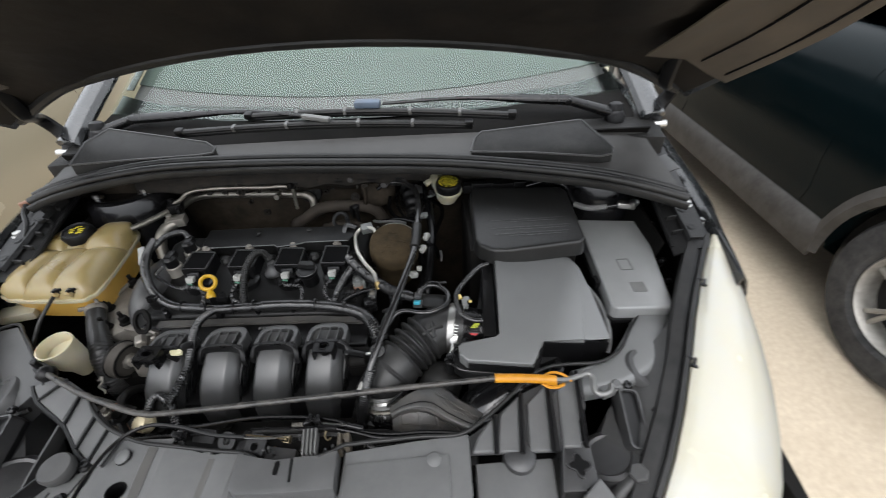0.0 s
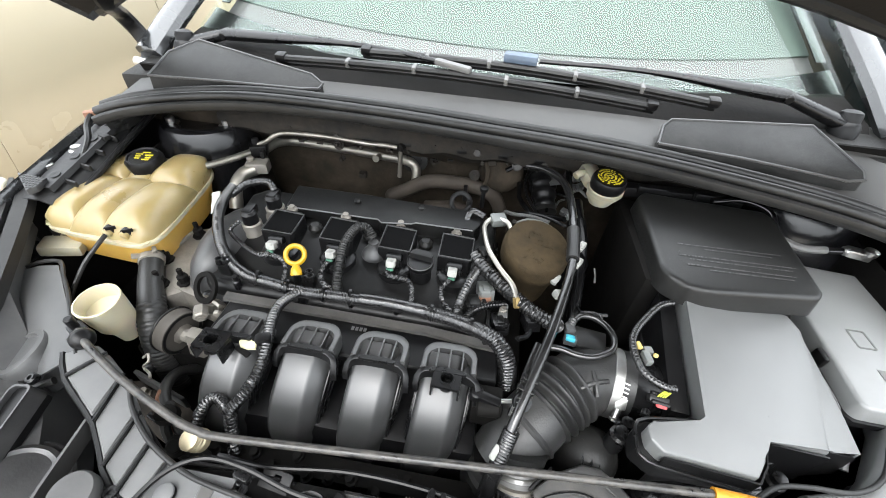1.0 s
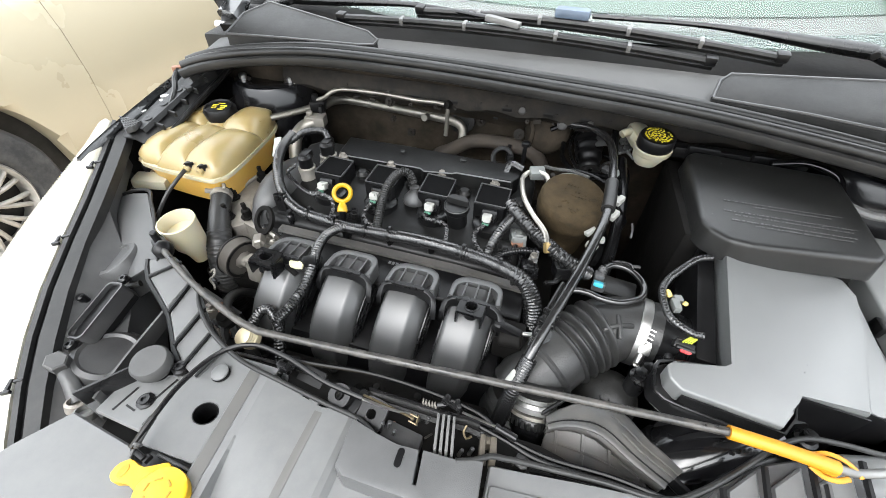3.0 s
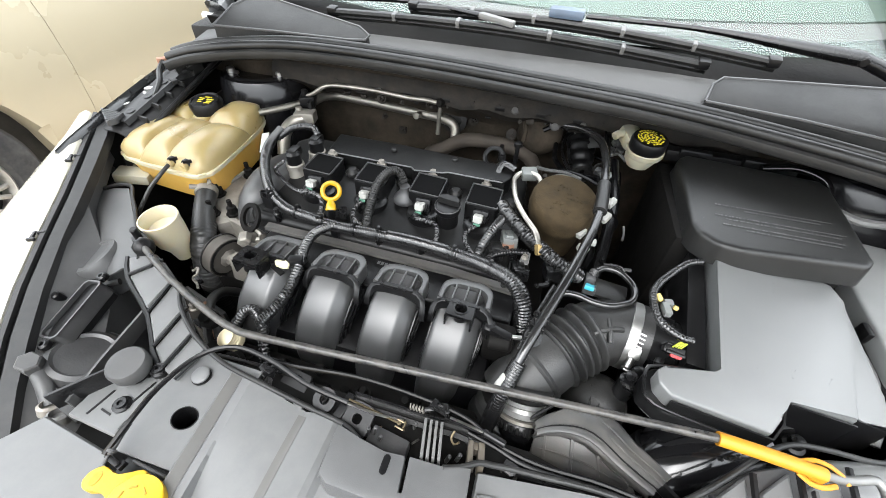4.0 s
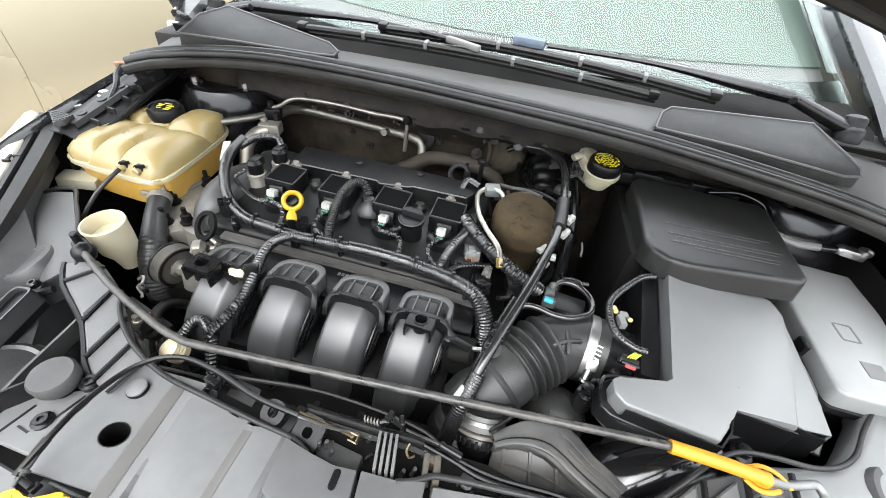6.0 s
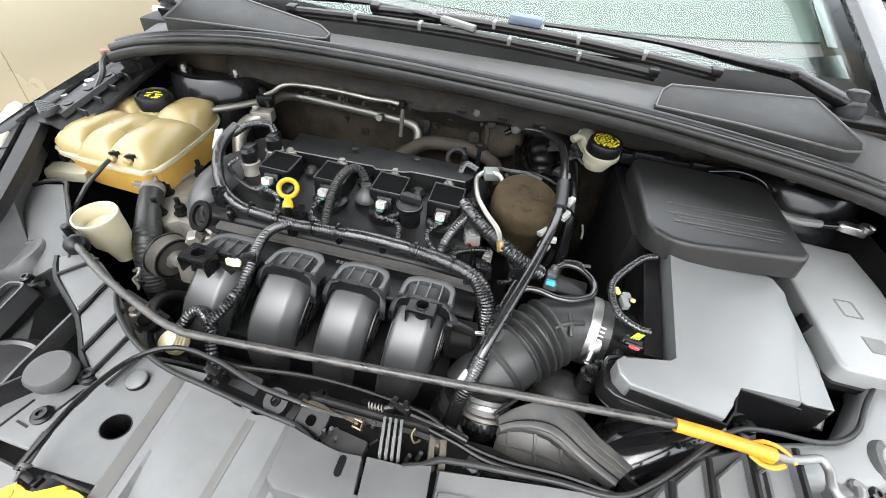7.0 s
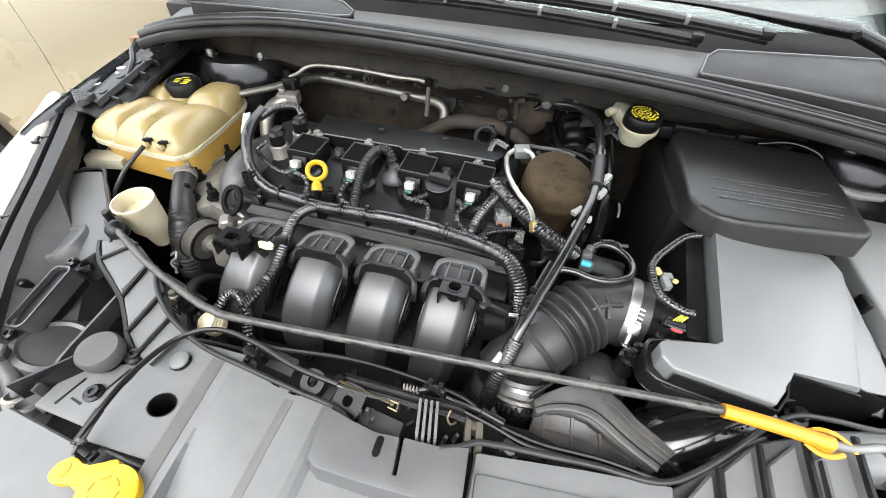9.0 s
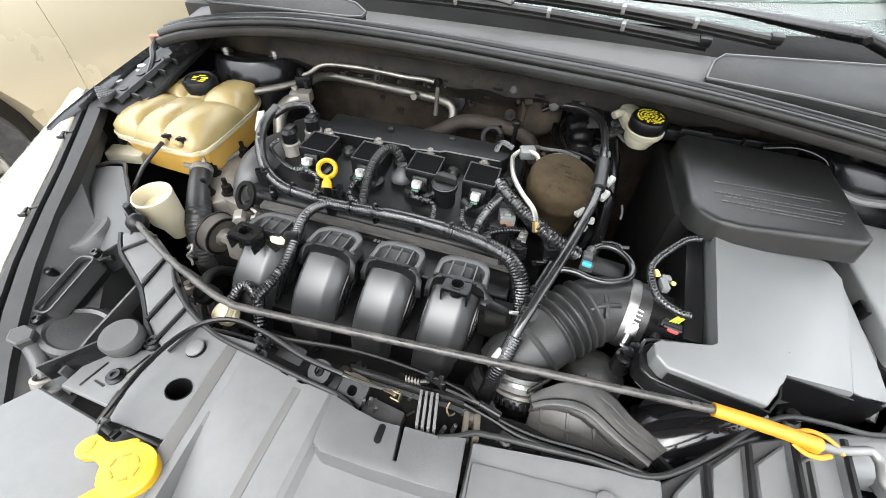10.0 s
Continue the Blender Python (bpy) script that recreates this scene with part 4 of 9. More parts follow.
# radiator hose
rh = thing("radiator_hose", "thick black rubber radiator hose with clamp", "hose", (-0.52, 0.5, 0.7))
part("hose", tube([(-0.540, 0.585, 0.820, 0.0165), (-0.520, 0.555, 0.815, 0.0168), (-0.497, 0.515, 0.805, 0.0175), (-0.473, 0.475, 0.785, 0.0185), (-0.462, 0.45, 0.74, 0.019), (-0.458, 0.44, 0.65, 0.019)], 0.025, 16, 0.008), HOSE, rh)
part("clamp", join(lathe([(0.0172, -0.006), (0.0190, -0.005), (0.0190, 0.005), (0.0172, 0.006)], 22, along((-0.520, 0.555, 0.8155), (-0.500, 0.52, 0.8065))), box((-0.532, 0.546, 0.830), (0.016, 0.006, 0.008), 0.0015, (0, 20, 40)), box((-0.512, 0.562, 0.834), (0.006, 0.012, 0.008), 0.0015, (20, 0, 40))), ALU, rh, "dull metal hose clamp")
part("sleeve", tube([(-0.486, 0.497, 0.796, 0.0195), (-0.471, 0.47, 0.781, 0.0210), (-0.461, 0.448, 0.74, 0.0215), (-0.458, 0.44, 0.66, 0.0215)], 0.027, 16, 0.006, ribs=0.006, rib=0.0012), HOSE, rh)

# ---- pipes at the firewall ----
ap = thing("aircon_pipe", "dull aluminium refrigerant pipe bent round the firewall", "pipe", (-0.3, 0.92, 0.82))
part("pipe", tube([(-0.462, 0.842, 0.873), (-0.452, 0.880, 0.873), (-0.430, 0.910, 0.866), (-0.38, 0.920, 0.860), (-0.238, 0.927, 0.849), (-0.180, 0.930, 0.842), (-0.158, 0.928, 0.832), (-0.152, 0.920, 0.812), (-0.155, 0.91, 0.785)], 0.0105, 14, 0.006), PIPE, ap)
part("valve", join(rod((-0.235, 0.918, 0.851), (-0.238, 0.902, 0.854), 0.0065), rod((-0.238, 0.902, 0.854), (-0.238, 0.898, 0.8545), 0.008)), PIPE, ap)
part("thin_pipe", tube([(-0.470, 0.835, 0.888), (-0.445, 0.836, 0.898), (-0.425, 0.840, 0.912), (-0.404, 0.846, 0.917), (-0.354, 0.846, 0.920), (-0.299, 0.846, 0.920), (-0.236, 0.846, 0.917), (-0.195, 0.846, 0.918), (-0.176, 0.846, 0.916)], 0.0046, 10, 0.008), PIPE, ap, "thin aluminium pipe")
part("pipe_fitting", join(rod((-0.172, 0.845, 0.916), (-0.166, 0.860, 0.915), 0.0075, 10), rod((-0.170, 0.850, 0.914), (-0.174, 0.868, 0.903), 0.006, 10)), DARK, ap, "dark pipe fitting")
part("riser", tube([(-0.174, 0.868, 0.903), (-0.176, 0.868, 0.870), (-0.178, 0.868, 0.837)], 0.0046, 10, 0.008), PIPE, ap)
part("bracket", join(box((-0.464, 0.838, 0.880), (0.032, 0.032, 0.022), 0.003, (0, 0, 20)), box((-0.45, 0.825, 0.865), (0.008, 0.03, 0.045), 0.002, (0, 0, 20)), rod((-0.468, 0.836, 0.885), (-0.468, 0.836, 0.903), 0.007)), PL, ap, "black pipe bracket")
part("outlet", tube([(-0.472, 0.832, 0.876), (-0.50, 0.79, 0.876), (-0.53, 0.755, 0.876), (-0.56, 0.74, 0.872)], 0.0068, 10, 0.01), PIPE, ap)
part("block", join(box((-0.452, 0.800, 0.862), (0.042, 0.028, 0.022), 0.003, (0, 0, 12)), rod((-0.465, 0.80, 0.873), (-0.465, 0.80, 0.880), 0.007)), ALU, ap, "cast aluminium block")
part("elbow", tube([(-0.455, 0.795, 0.858), (-0.475, 0.780, 0.852), (-0.482, 0.755, 0.835), (-0.480, 0.735, 0.80)], 0.013, 12, 0.006), PIPE, ap)
part("drop_pipe", tube([(-0.515, 0.73, 0.83), (-0.517, 0.728, 0.75), (-0.518, 0.72, 0.66)], 0.006, 8, 0.02), PIPE, ap)
hh = thing("heater_hose", "dusty brown-grey rubber heater hoses at the firewall", "hose", (-0.1, 0.93, 0.78))
part("hose", tube([(-0.200, 0.890, 0.772), (-0.196, 0.875, 0.784), (-0.167, 0.875, 0.800), (-0.136, 0.875, 0.821), (-0.106, 0.875, 0.833), (-0.052, 0.875, 0.836), (-0.003, 0.875, 0.829), (0.029, 0.875, 0.811), (0.049, 0.868, 0.771)], 0.0150, 16, 0.006), HHOSE, hh)
part("hose", tube([(-0.12, 0.865, 0.770), (-0.05, 0.855, 0.785), (0.02, 0.835, 0.765), (0.03, 0.83, 0.70)], 0.014, 12, 0.008), HHOSE, hh)
part("strap", box((-0.035, 0.866, 0.825), (0.008, 0.03, 0.035), 0.002), PL, hh)
part("grommet", lathe([(0.03, 0), (0.03, 0.008), (0.018, 0.010), (0.016, 0.004)], 18, pose(-0.16, 0.945, 0.84, 80, 0, 0)), RUB, hh)
solo("hose_clip", join(box((-0.255, 0.860, 0.836), (0.016, 0.012, 0.014), 0.003, (0, 0, 0)), box((-0.255, 0.853, 0.840), (0.008, 0.008, 0.006), 0.001)), FLANGE, "small brown clip against the firewall", "clip")

# ---- engine ----
eng = thing("engine", "dusty black four-cylinder engine with aluminium front casting", "engine", (-0.2, 0.6, 0.35))
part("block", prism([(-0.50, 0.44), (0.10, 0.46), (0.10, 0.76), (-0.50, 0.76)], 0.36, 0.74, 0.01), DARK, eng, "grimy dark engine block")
CX = [-0.318, -0.221, -0.124, -0.028]
part("valve_cover", prism([(-0.425, 0.548), (-0.40, 0.520), (0.02, 0.512), (0.035, 0.53), (0.035, 0.735), (-0.40, 0.740), (-0.425, 0.72)], 0.735, 0.84, 0.012, 3, top=lambda x, y: 0.822 + 0.16 * (y - 0.52)), COVER, eng, "satin black valve cover")
part("cover_rim", prism([(-0.435, 0.545), (-0.405, 0.508), (0.03, 0.500), (0.045, 0.52), (0.045, 0.745), (-0.41, 0.75), (-0.435, 0.73)], 0.775, 0.800, 0.004), PLS, eng)
for x in (-0.10, -0.17, -0.27, -0.03, -0.35):
    part("cover_stud", lathe([(0.006, 0), (0.006, 0.016), (0.004, 0.018), (0.004, 0.026)], 10, pose(x, 0.525, 0.818)), PLS, eng)
for x in CX:
    part("plug_well", lathe([(0.030, 0), (0.029, 0.014), (0.024, 0.017)], 20, pose(x + 0.005, 0.60, 0.828)), PLS, eng)
    part("dome_bolt", lathe([(0.012, 0), (0.012, 0.006), (0.007, 0.012), (0.005, 0.012)], 14, pose(x + 0.043, 0.655, 0.845)), PLB, eng)
part("rear_cover", prism([(-0.336, 0.680), (-0.168, 0.674), (-0.160, 0.667), (-0.110, 0.673), (-0.102, 0.677), (-0.004, 0.674), (0.006, 0.69), (0.010, 0.722), (-0.19, 0.732), (-0.20, 0.738), (-0.340, 0.742)], 0.835, 0.872, 0.003, 3, top=lambda x, y: 0.869 + 0.028 * (x + 0.33) + 0.05 * (y - 0.70)), COVER, eng, "satin black fuel rail cover")
part("cover_edge", tube([(-0.333, 0.6785, 0.8676), (-0.168, 0.6728, 0.8721), (-0.160, 0.6660, 0.8720), (-0.110, 0.6718, 0.8735), (-0.102, 0.6757, 0.8740), (-0.006, 0.6727, 0.8765)], 0.0013, 6, 0.05, smooth=False), GREY, eng, "worn pale edge")
for x, y in ((-0.215, 0.710), (-0.10, 0.715)):
    part("cover_screw", lathe([(0.006, 0), (0.006, 0.003), (0.004, 0.004)], 10, pose(x, y, 0.876)), PLB, eng)
part("timing_dome", loft([[(x + 0.040 * r * math.cos(a), y + 0.086 * r * math.sin(a), z) for a in [2 * math.pi * i / 28 for i in range(28)]] for x, y, z, r in ((-0.424, 0.610, 0.75, 1.12), (-0.422, 0.612, 0.80, 1.08), (-0.419, 0.615, 0.828, 0.98), (-0.416, 0.618, 0.844, 0.82), (-0.413, 0.620, 0.853, 0.58), (-0.411, 0.622, 0.857, 0.28), (-0.411, 0.622, 0.858, 0.02))]), GREYD, eng, "smooth dark grey timing dome")
part("front_casting", prism([(-0.533, 0.560), (-0.528, 0.600), (-0.512, 0.655), (-0.470, 0.668), (-0.455, 0.570), (-0.432, 0.535), (-0.470, 0.505), (-0.482, 0.510)], 0.60, 0.80, 0.006, 2, top=lambda x, y: 0.796 + 0.08 * (y - 0.56)), ALU, eng, "dirty cast aluminium mount")
part("casting_rib", tube([(-0.528, 0.566, 0.799), (-0.518, 0.610, 0.802), (-0.508, 0.648, 0.805)], 0.004, 8, 0.01), ALU, eng)
part("casting_ledge", prism([(-0.475, 0.525), (-0.38, 0.500), (-0.37, 0.52), (-0.455, 0.56)], 0.70, 0.795, 0.006), ALU, eng)
for x, y, z in ((-0.515, 0.575, 0.797), (-0.490, 0.525, 0.794), (-0.495, 0.64, 0.802), (-0.455, 0.535, 0.797)):
    part("bolt", lathe([(0.012, 0), (0.012, 0.003), (0.008, 0.004), (0.008, 0.016), (0.004, 0.018), (0.004, 0.030)], 8, pose(x, y, z)), DARK, eng)
part("lifting_eye", moved(ringplate(circle((0, 0), 0.0250, 24), circle((0.0, 0.001), 0.0170, 24), -0.0025, 0.0025), pose(-0.396, 0.512, 0.822, 52, 0, -25)), DARK, eng, "black lifting ring")
part("lifting_stay", box((-0.372, 0.503, 0.800), (0.024, 0.005, 0.030), 0.001, (35, 0, -25)), ALU, eng)
part("sleeve_nut", join(rod((-0.394, 0.487, 0.806), (-0.382, 0.468, 0.806), 0.0105, 6), rod((-0.381, 0.4665, 0.806), (-0.3815, 0.4672, 0.806), 0.004, 8), rod((-0.360, 0.480, 0.812), (-0.358, 0.474, 0.812), 0.006, 6)), ALU, eng, "bright hexagon nuts")
for sx, sy, sz, tall in ((-0.378, 0.548, 0.852, 0.050), (-0.243, 0.546, 0.848, 0.034)):
    sk = part("sensor", join(box((sx, sy, sz - tall / 2 - 0.004), (0.020, 0.017, tall), 0.004), box((sx + 0.001, sy - 0.012, sz - tall * 0.75), (0.026, 0.012, tall * 0.4), 0.003)), PL, eng, "black three-way socket")
    for a in (90, 210, 330):
        part("socket_mouth", band([(0.0042, -0.006), (0.0060, -0.006), (0.0060, 0.004), (0.0042, 0.004)], 14, pose(sx + 0.0062 * math.cos(radians(a)), sy + 0.0062 * math.sin(radians(a)), sz, -10, 0, 0)), PLS, sk)
part("intake_flange", prism([(-0.36, 0.475), (0.075, 0.470), (0.075, 0.500), (-0.37, 0.508)], 0.70, 0.800, 0.004), DARK, eng, "dark intake flange")

# belt pulley
pl = thing("belt_pulley", "dark ribbed belt pulley with steel hub", "pulley", (-0.43, 0.47, 0.74))
pm = along((-0.440, 0.466, 0.768), (-0.37, 0.450, 0.763)) @ Matrix.Scale(0.82, 4)
BELT = mat("worn_belt_back", (0.060, 0.054, 0.047), 0.62, var=0.15, bump=0.2, bscale=700, dust=0.2, spec=0.25)
part("belt", lathe([(0.040, 0.0), (0.0425, 0.0005), (0.0428, 0.006), (0.0428, 0.020), (0.0425, 0.0235), (0.040, 0.024)], 40, pm), BELT, pl, "worn brown-grey belt")
part("rim", lathe([(0.0445, -0.003), (0.0452, -0.001), (0.0445, 0.0005), (0.041, 0.0005)], 36, pm), PLB, pl)
part("face", lathe([(0.0405, 0.020), (0.0405, 0.0245), (0.036, 0.0255), (0.033, 0.021), (0.024, 0.019), (0.0, 0.019)], 36, pm), PL, pl, "black pulley face")
part("hub", lathe([(0.020, 0.015), (0.020, 0.024), (0.016, 0.026), (0.0125, 0.030), (0.0125, 0.042), (0.008, 0.044), (0.0, 0.044)], 8, pm), ALU, pl)
part("bracket", join(box((-0.395, 0.455, 0.745), (0.030, 0.020, 0.085), 0.006, (0, 12, 0)), box((-0.398, 0.505, 0.79), (0.02, 0.022, 0.02), 0.003, (0, 20, 20))), ALU, pl)

# vent valves with grey collars and the tagged loom
for x, y, z in ((-0.378, 0.635, 0.842), (-0.352, 0.672, 0.852)):
    vv = thing("solenoid_valve", "black solenoid with grey metal collar", "valve", (x, y, z - 0.02), group="cam solenoids")
    part("collar", lathe([(0.019, -0.02), (0.019, 0.0), (0.016, 0.004), (0.016, 0.016), (0.014, 0.018)], 20, pose(x, y, z)), ALU, vv)
    part("body", join(lathe([(0.013, 0.018), (0.013, 0.036), (0.009, 0.040)], 14, pose(x, y, z)), box((x - 0.002, y + 0.008, z + 0.034), (0.016, 0.026, 0.016), 0.003)), PL, vv)

# ignition coils
coil = thing("ignition_coil", "black ignition coil with white plug connector", "ignition coil", (CX[0], 0.62, 0.83), group="ignition coils")
x = CX[0]
part("body", join(prism([(x - 0.026, 0.606), (x + 0.024, 0.603), (x + 0.028, 0.612), (x + 0.028, 0.656), (x + 0.020, 0.664), (x - 0.020, 0.666), (x - 0.026, 0.660)], 0.825, 0.872, 0.003, 2, top=lambda px, py: 0.871 + 0.03 * (py - 0.64)),
                  box((x + 0.002, 0.600, 0.846), (0.026, 0.012, 0.026), 0.003)), PL, coil, "dull black coil body")
part("potting", prism([(x - 0.0225, 0.6095), (x + 0.0245, 0.6075), (x + 0.0250, 0.655), (x - 0.0225, 0.659)], 0.868, 0.8728, 0.0006, 1), PLM, coil, "smooth black resin face")
part("tray_edge", tube([(x - 0.0245, 0.660, 0.8735), (x - 0.0245, 0.6075, 0.8720), (x + 0.0265, 0.6055, 0.8720), (x + 0.0270, 0.656, 0.8735), (x - 0.0245, 0.660, 0.8735)], 0.0010, 6, 0.05, smooth=False), GREYD, coil)
part("socket", join(box((x + 0.003, 0.5985, 0.858), (0.025, 0.014, 0.019), 0.003, (-18, 0, 0)), box((x - 0.0085, 0.590, 0.858), (0.002, 0.010, 0.010), 0.0006, (-18, 0, 0)), box((x + 0.0115, 0.590, 0.858), (0.002, 0.010, 0.010), 0.0006, (-18, 0, 0))), PLS, coil, "black coil socket")
part("connector", join(box((x + 0.001, 0.5875, 0.860), (0.0145, 0.017, 0.012), 0.002, (-18, 0, 0)), box((x + 0.001, 0.5835, 0.8660), (0.0075, 0.010, 0.004), 0.001, (-18, 0, 0))), WHITE, coil, "white plug connector")
part("lock_tab", join(box((x - 0.0045, 0.579, 0.8565), (0.0016, 0.003, 0.005), 0.0004), box((x + 0.0065, 0.579, 0.8565), (0.0016, 0.003, 0.005), 0.0004)), PL, coil)
part("seal", box((x + 0.001, 0.5775, 0.8545), (0.011, 0.0035, 0.004), 0.001, (-18, 0, 0)), SEALG, coil, "green plug seal")
part("bolt", lathe([(0.009, 0), (0.009, 0.008), (0.006, 0.010), (0.005, 0.014)], 10, pose(x - 0.004, 0.674, 0.860)), ALU, coil)
for i in (1, 2, 3):
    copy_thing(coil, pose(CX[i], 0.62, 0.83))
def twisted(pts, r, pitch, phase):
    """One strand wound round a line."""
    line_, out, far = spline([(*p, 0) for p in pts], 0.0012), [], 0.0
    for k, q in enumerate(line_):
        d = Vector((line_[min(k + 1, len(line_) - 1)] - line_[max(k - 1, 0)])[:3]).normalized()
        side = d.cross(Vector((0, 0, 1))).normalized()
        far += np.linalg.norm((q - line_[max(k - 1, 0)])[:3])
        a = 2 * math.pi * far / pitch + phase
        out.append(tuple(Vector(q[:3]) + side * (r * math.cos(a)) + side.cross(d) * (r * math.sin(a))))
    return out


for i, x in enumerate(CX):
    run = ([(x, 0.577, 0.853), (x - 0.013, 0.568, 0.853), (x + 0.008, 0.569, 0.855), (x + 0.026, 0.566, 0.852), (x + 0.038, 0.550, 0.848), (x + 0.043, 0.528, 0.844)],
           [(x, 0.577, 0.853), (x - 0.006, 0.570, 0.847), (x - 0.005, 0.553, 0.846), (x + 0.006, 0.536, 0.847), (x + 0.022, 0.527, 0.848), (x + 0.034, 0.516, 0.847)],
           [(x, 0.577, 0.853), (x - 0.002, 0.572, 0.848), (x + 0.014, 0.570, 0.847), (x + 0.032, 0.566, 0.848), (x + 0.041, 0.551, 0.848), (x + 0.045, 0.530, 0.848), (x + 0.043, 0.517, 0.849)],
           [(x, 0.577, 0.853), (x - 0.008, 0.570, 0.848), (x - 0.012, 0.560, 0.847), (x - 0.008, 0.543, 0.847), (x + 0.002, 0.527, 0.848), (x + 0.013, 0.515, 0.849)])[i]
    cl_ = thing("coil_lead", "twisted black and grey coil lead curling to the loom", "cable", (x + 0.01, 0.545, 0.835), group="coil leads")
    for phase, m_ in ((0.0, LOOM), (2.1, LOOM), (4.2, GREYD)):
        part("strand", tube(twisted(run, 0.0021, 0.0085, phase), 0.0019, 6, smooth=False), m_, cl_)

# oil cap and dipstick
oc = thing("oil_cap", "black oil filler cap with raised grip", "cap", (-0.076, 0.585, 0.82))
om = pose(-0.077, 0.593, 0.835, 6, 0, -8)
part("neck", lathe([(0.0215, -0.022), (0.0205, -0.018), (0.0165, -0.012), (0.0172, 0.020), (0.0190, 0.034)], 28, om), PL, oc)
part("cap", lathe([(0.0190, 0.026), (0.0206, 0.029), (0.0208, 0.036), (0.0200, 0.0385), (0.0188, 0.0392), (0.0180, 0.0380), (0.0005, 0.0380)], 32, om), PL, oc, "black round cap")
part("cap_rim", band([(0.0196, 0.0378), (0.0206, 0.0366), (0.0209, 0.0378), (0.0200, 0.0388)], 36, om), GREYD, oc)
part("grip", moved(mesa([(-0.0185, 0.0005), (0.0185, 0.0005), (0.0165, 0.009), (0.010, 0.0150), (-0.010, 0.0150), (-0.0165, 0.009)], [(-0.0178, 0.0025), (0.0178, 0.0025), (0.0160, 0.009), (0.010, 0.0145), (-0.010, 0.0145), (-0.0160, 0.009)], 0.036, 0.047, 0.0012), om), COVER, oc, "flat raised grip")
ds = thing("dipstick", "bright yellow ring-handled dipstick", "dipstick", (-0.258, 0.552, 0.82))
dm = pose(-0.262, 0.557, 0.877, 40, 0, 20) @ Matrix.Scale(0.82, 4)
tor = [[(math.cos(2 * math.pi * i / 28) * (0.0165 + 0.0048 * math.cos(b)), math.sin(2 * math.pi * i / 28) * (0.0165 + 0.0048 * math.cos(b)), 0.0052 * math.sin(b)) for b in [2 * math.pi * j / 10 for j in range(10)]] for i in range(29)]
part("handle", moved(join(loft(tor, caps=False), loft([[(w_ * math.cos(b), y_, 0.8 * w_ * math.sin(b)) for b in [2 * math.pi * j / 14 for j in range(14)]] for y_, w_ in ((-0.017, 0.0062), (-0.022, 0.0066), (-0.026, 0.0090), (-0.036, 0.0105), (-0.038, 0.0095))])), dm), YEL, ds, "yellow ring handle")
part("tube", rod(dm @ Vector((0, -0.032, 0)), (-0.262, 0.540, 0.800), 0.006), PL, ds)

# main loom along the cover
lm = thing("engine_loom", "black taped wiring loom with braided sections", "wiring loom", (-0.2, 0.5, 0.80))
part("trunk", tube([(-0.425, 0.680, 0.895, 0.008), (-0.428, 0.645, 0.884, 0.009), (-0.415, 0.604, 0.872, 0.009), (-0.388, 0.565, 0.850, 0.009), (-0.340, 0.535, 0.842, 0.009), (-0.285, 0.524, 0.842, 0.0085), (-0.225, 0.514, 0.845, 0.009)], 0.008, 12, 0.005, ribs=0.0042, rib=0.0010), LOOM, lm)
part("trunk", tube([(-0.235, 0.515, 0.845, 0.009), (-0.16, 0.515, 0.848, 0.0095), (-0.076, 0.513, 0.850, 0.0095), (-0.004, 0.502, 0.850, 0.011), (0.045, 0.487, 0.845, 0.012), (0.066, 0.470, 0.825, 0.013), (0.072, 0.455, 0.79, 0.014)], 0.011, 14, 0.005, ribs=0.0042, rib=0.0011), LOOM, lm)
part("wrap", tube([(-0.150, 0.5155, 0.849), (-0.11, 0.515, 0.8505), (-0.055, 0.511, 0.851)], 0.0102, 14, 0.004, ribs=0.0058, rib=0.0006), LOOM, lm)
part("wrap", tube([(-0.330, 0.533, 0.8385), (-0.30, 0.527, 0.841), (-0.27, 0.5215, 0.843)], 0.0092, 12, 0.004, ribs=0.0058, rib=0.0006), LOOM, lm)
part("branch", tube([(-0.240, 0.514, 0.846), (-0.252, 0.496, 0.849), (-0.257, 0.476, 0.850), (-0.253, 0.449, 0.850), (-0.245, 0.420, 0.846), (-0.243, 0.390, 0.836), (-0.252, 0.364, 0.822), (-0.265, 0.347, 0.808)], 0.0078, 12, 0.004, ribs=0.0042, rib=0.0014), LOOM, lm)
part("branch_end", tube([(-0.312, 0.346, 0.784), (-0.303, 0.358, 0.798), (-0.290, 0.361, 0.803), (-0.275, 0.352, 0.803), (-0.262, 0.343, 0.798)], 0.0078, 12, 0.004, ribs=0.0046, rib=0.0011), LOOM, lm)
part("branch_drop", tube([(-0.266, 0.349, 0.806), (-0.268, 0.339, 0.775), (-0.262, 0.320, 0.742), (-0.258, 0.315, 0.70)], 0.0088, 10, 0.004, ribs=0.006, rib=0.0015), LOOM, lm)
part("branch_drop", tube([(-0.311, 0.347, 0.786), (-0.316, 0.336, 0.765), (-0.318, 0.330, 0.72)], 0.0085, 10, 0.004, ribs=0.006, rib=0.0013), LOOM, lm)
part("tag", join(loft([[(-0.268 + px, 0.414 + py, 0.848 + 0.2 * px + pz) for px, py in ((-0.012, 0.003), (-0.008, 0.008), (0.0, 0.008), (0.014, 0.001), (0.016, -0.006), (0.006, -0.007), (-0.006, -0.004))] for pz in (0.0, 0.004)])), mat("pale_yellow_tag", (0.50, 0.47, 0.30), 0.45, var=0.06), lm, "pale yellow plastic tag")
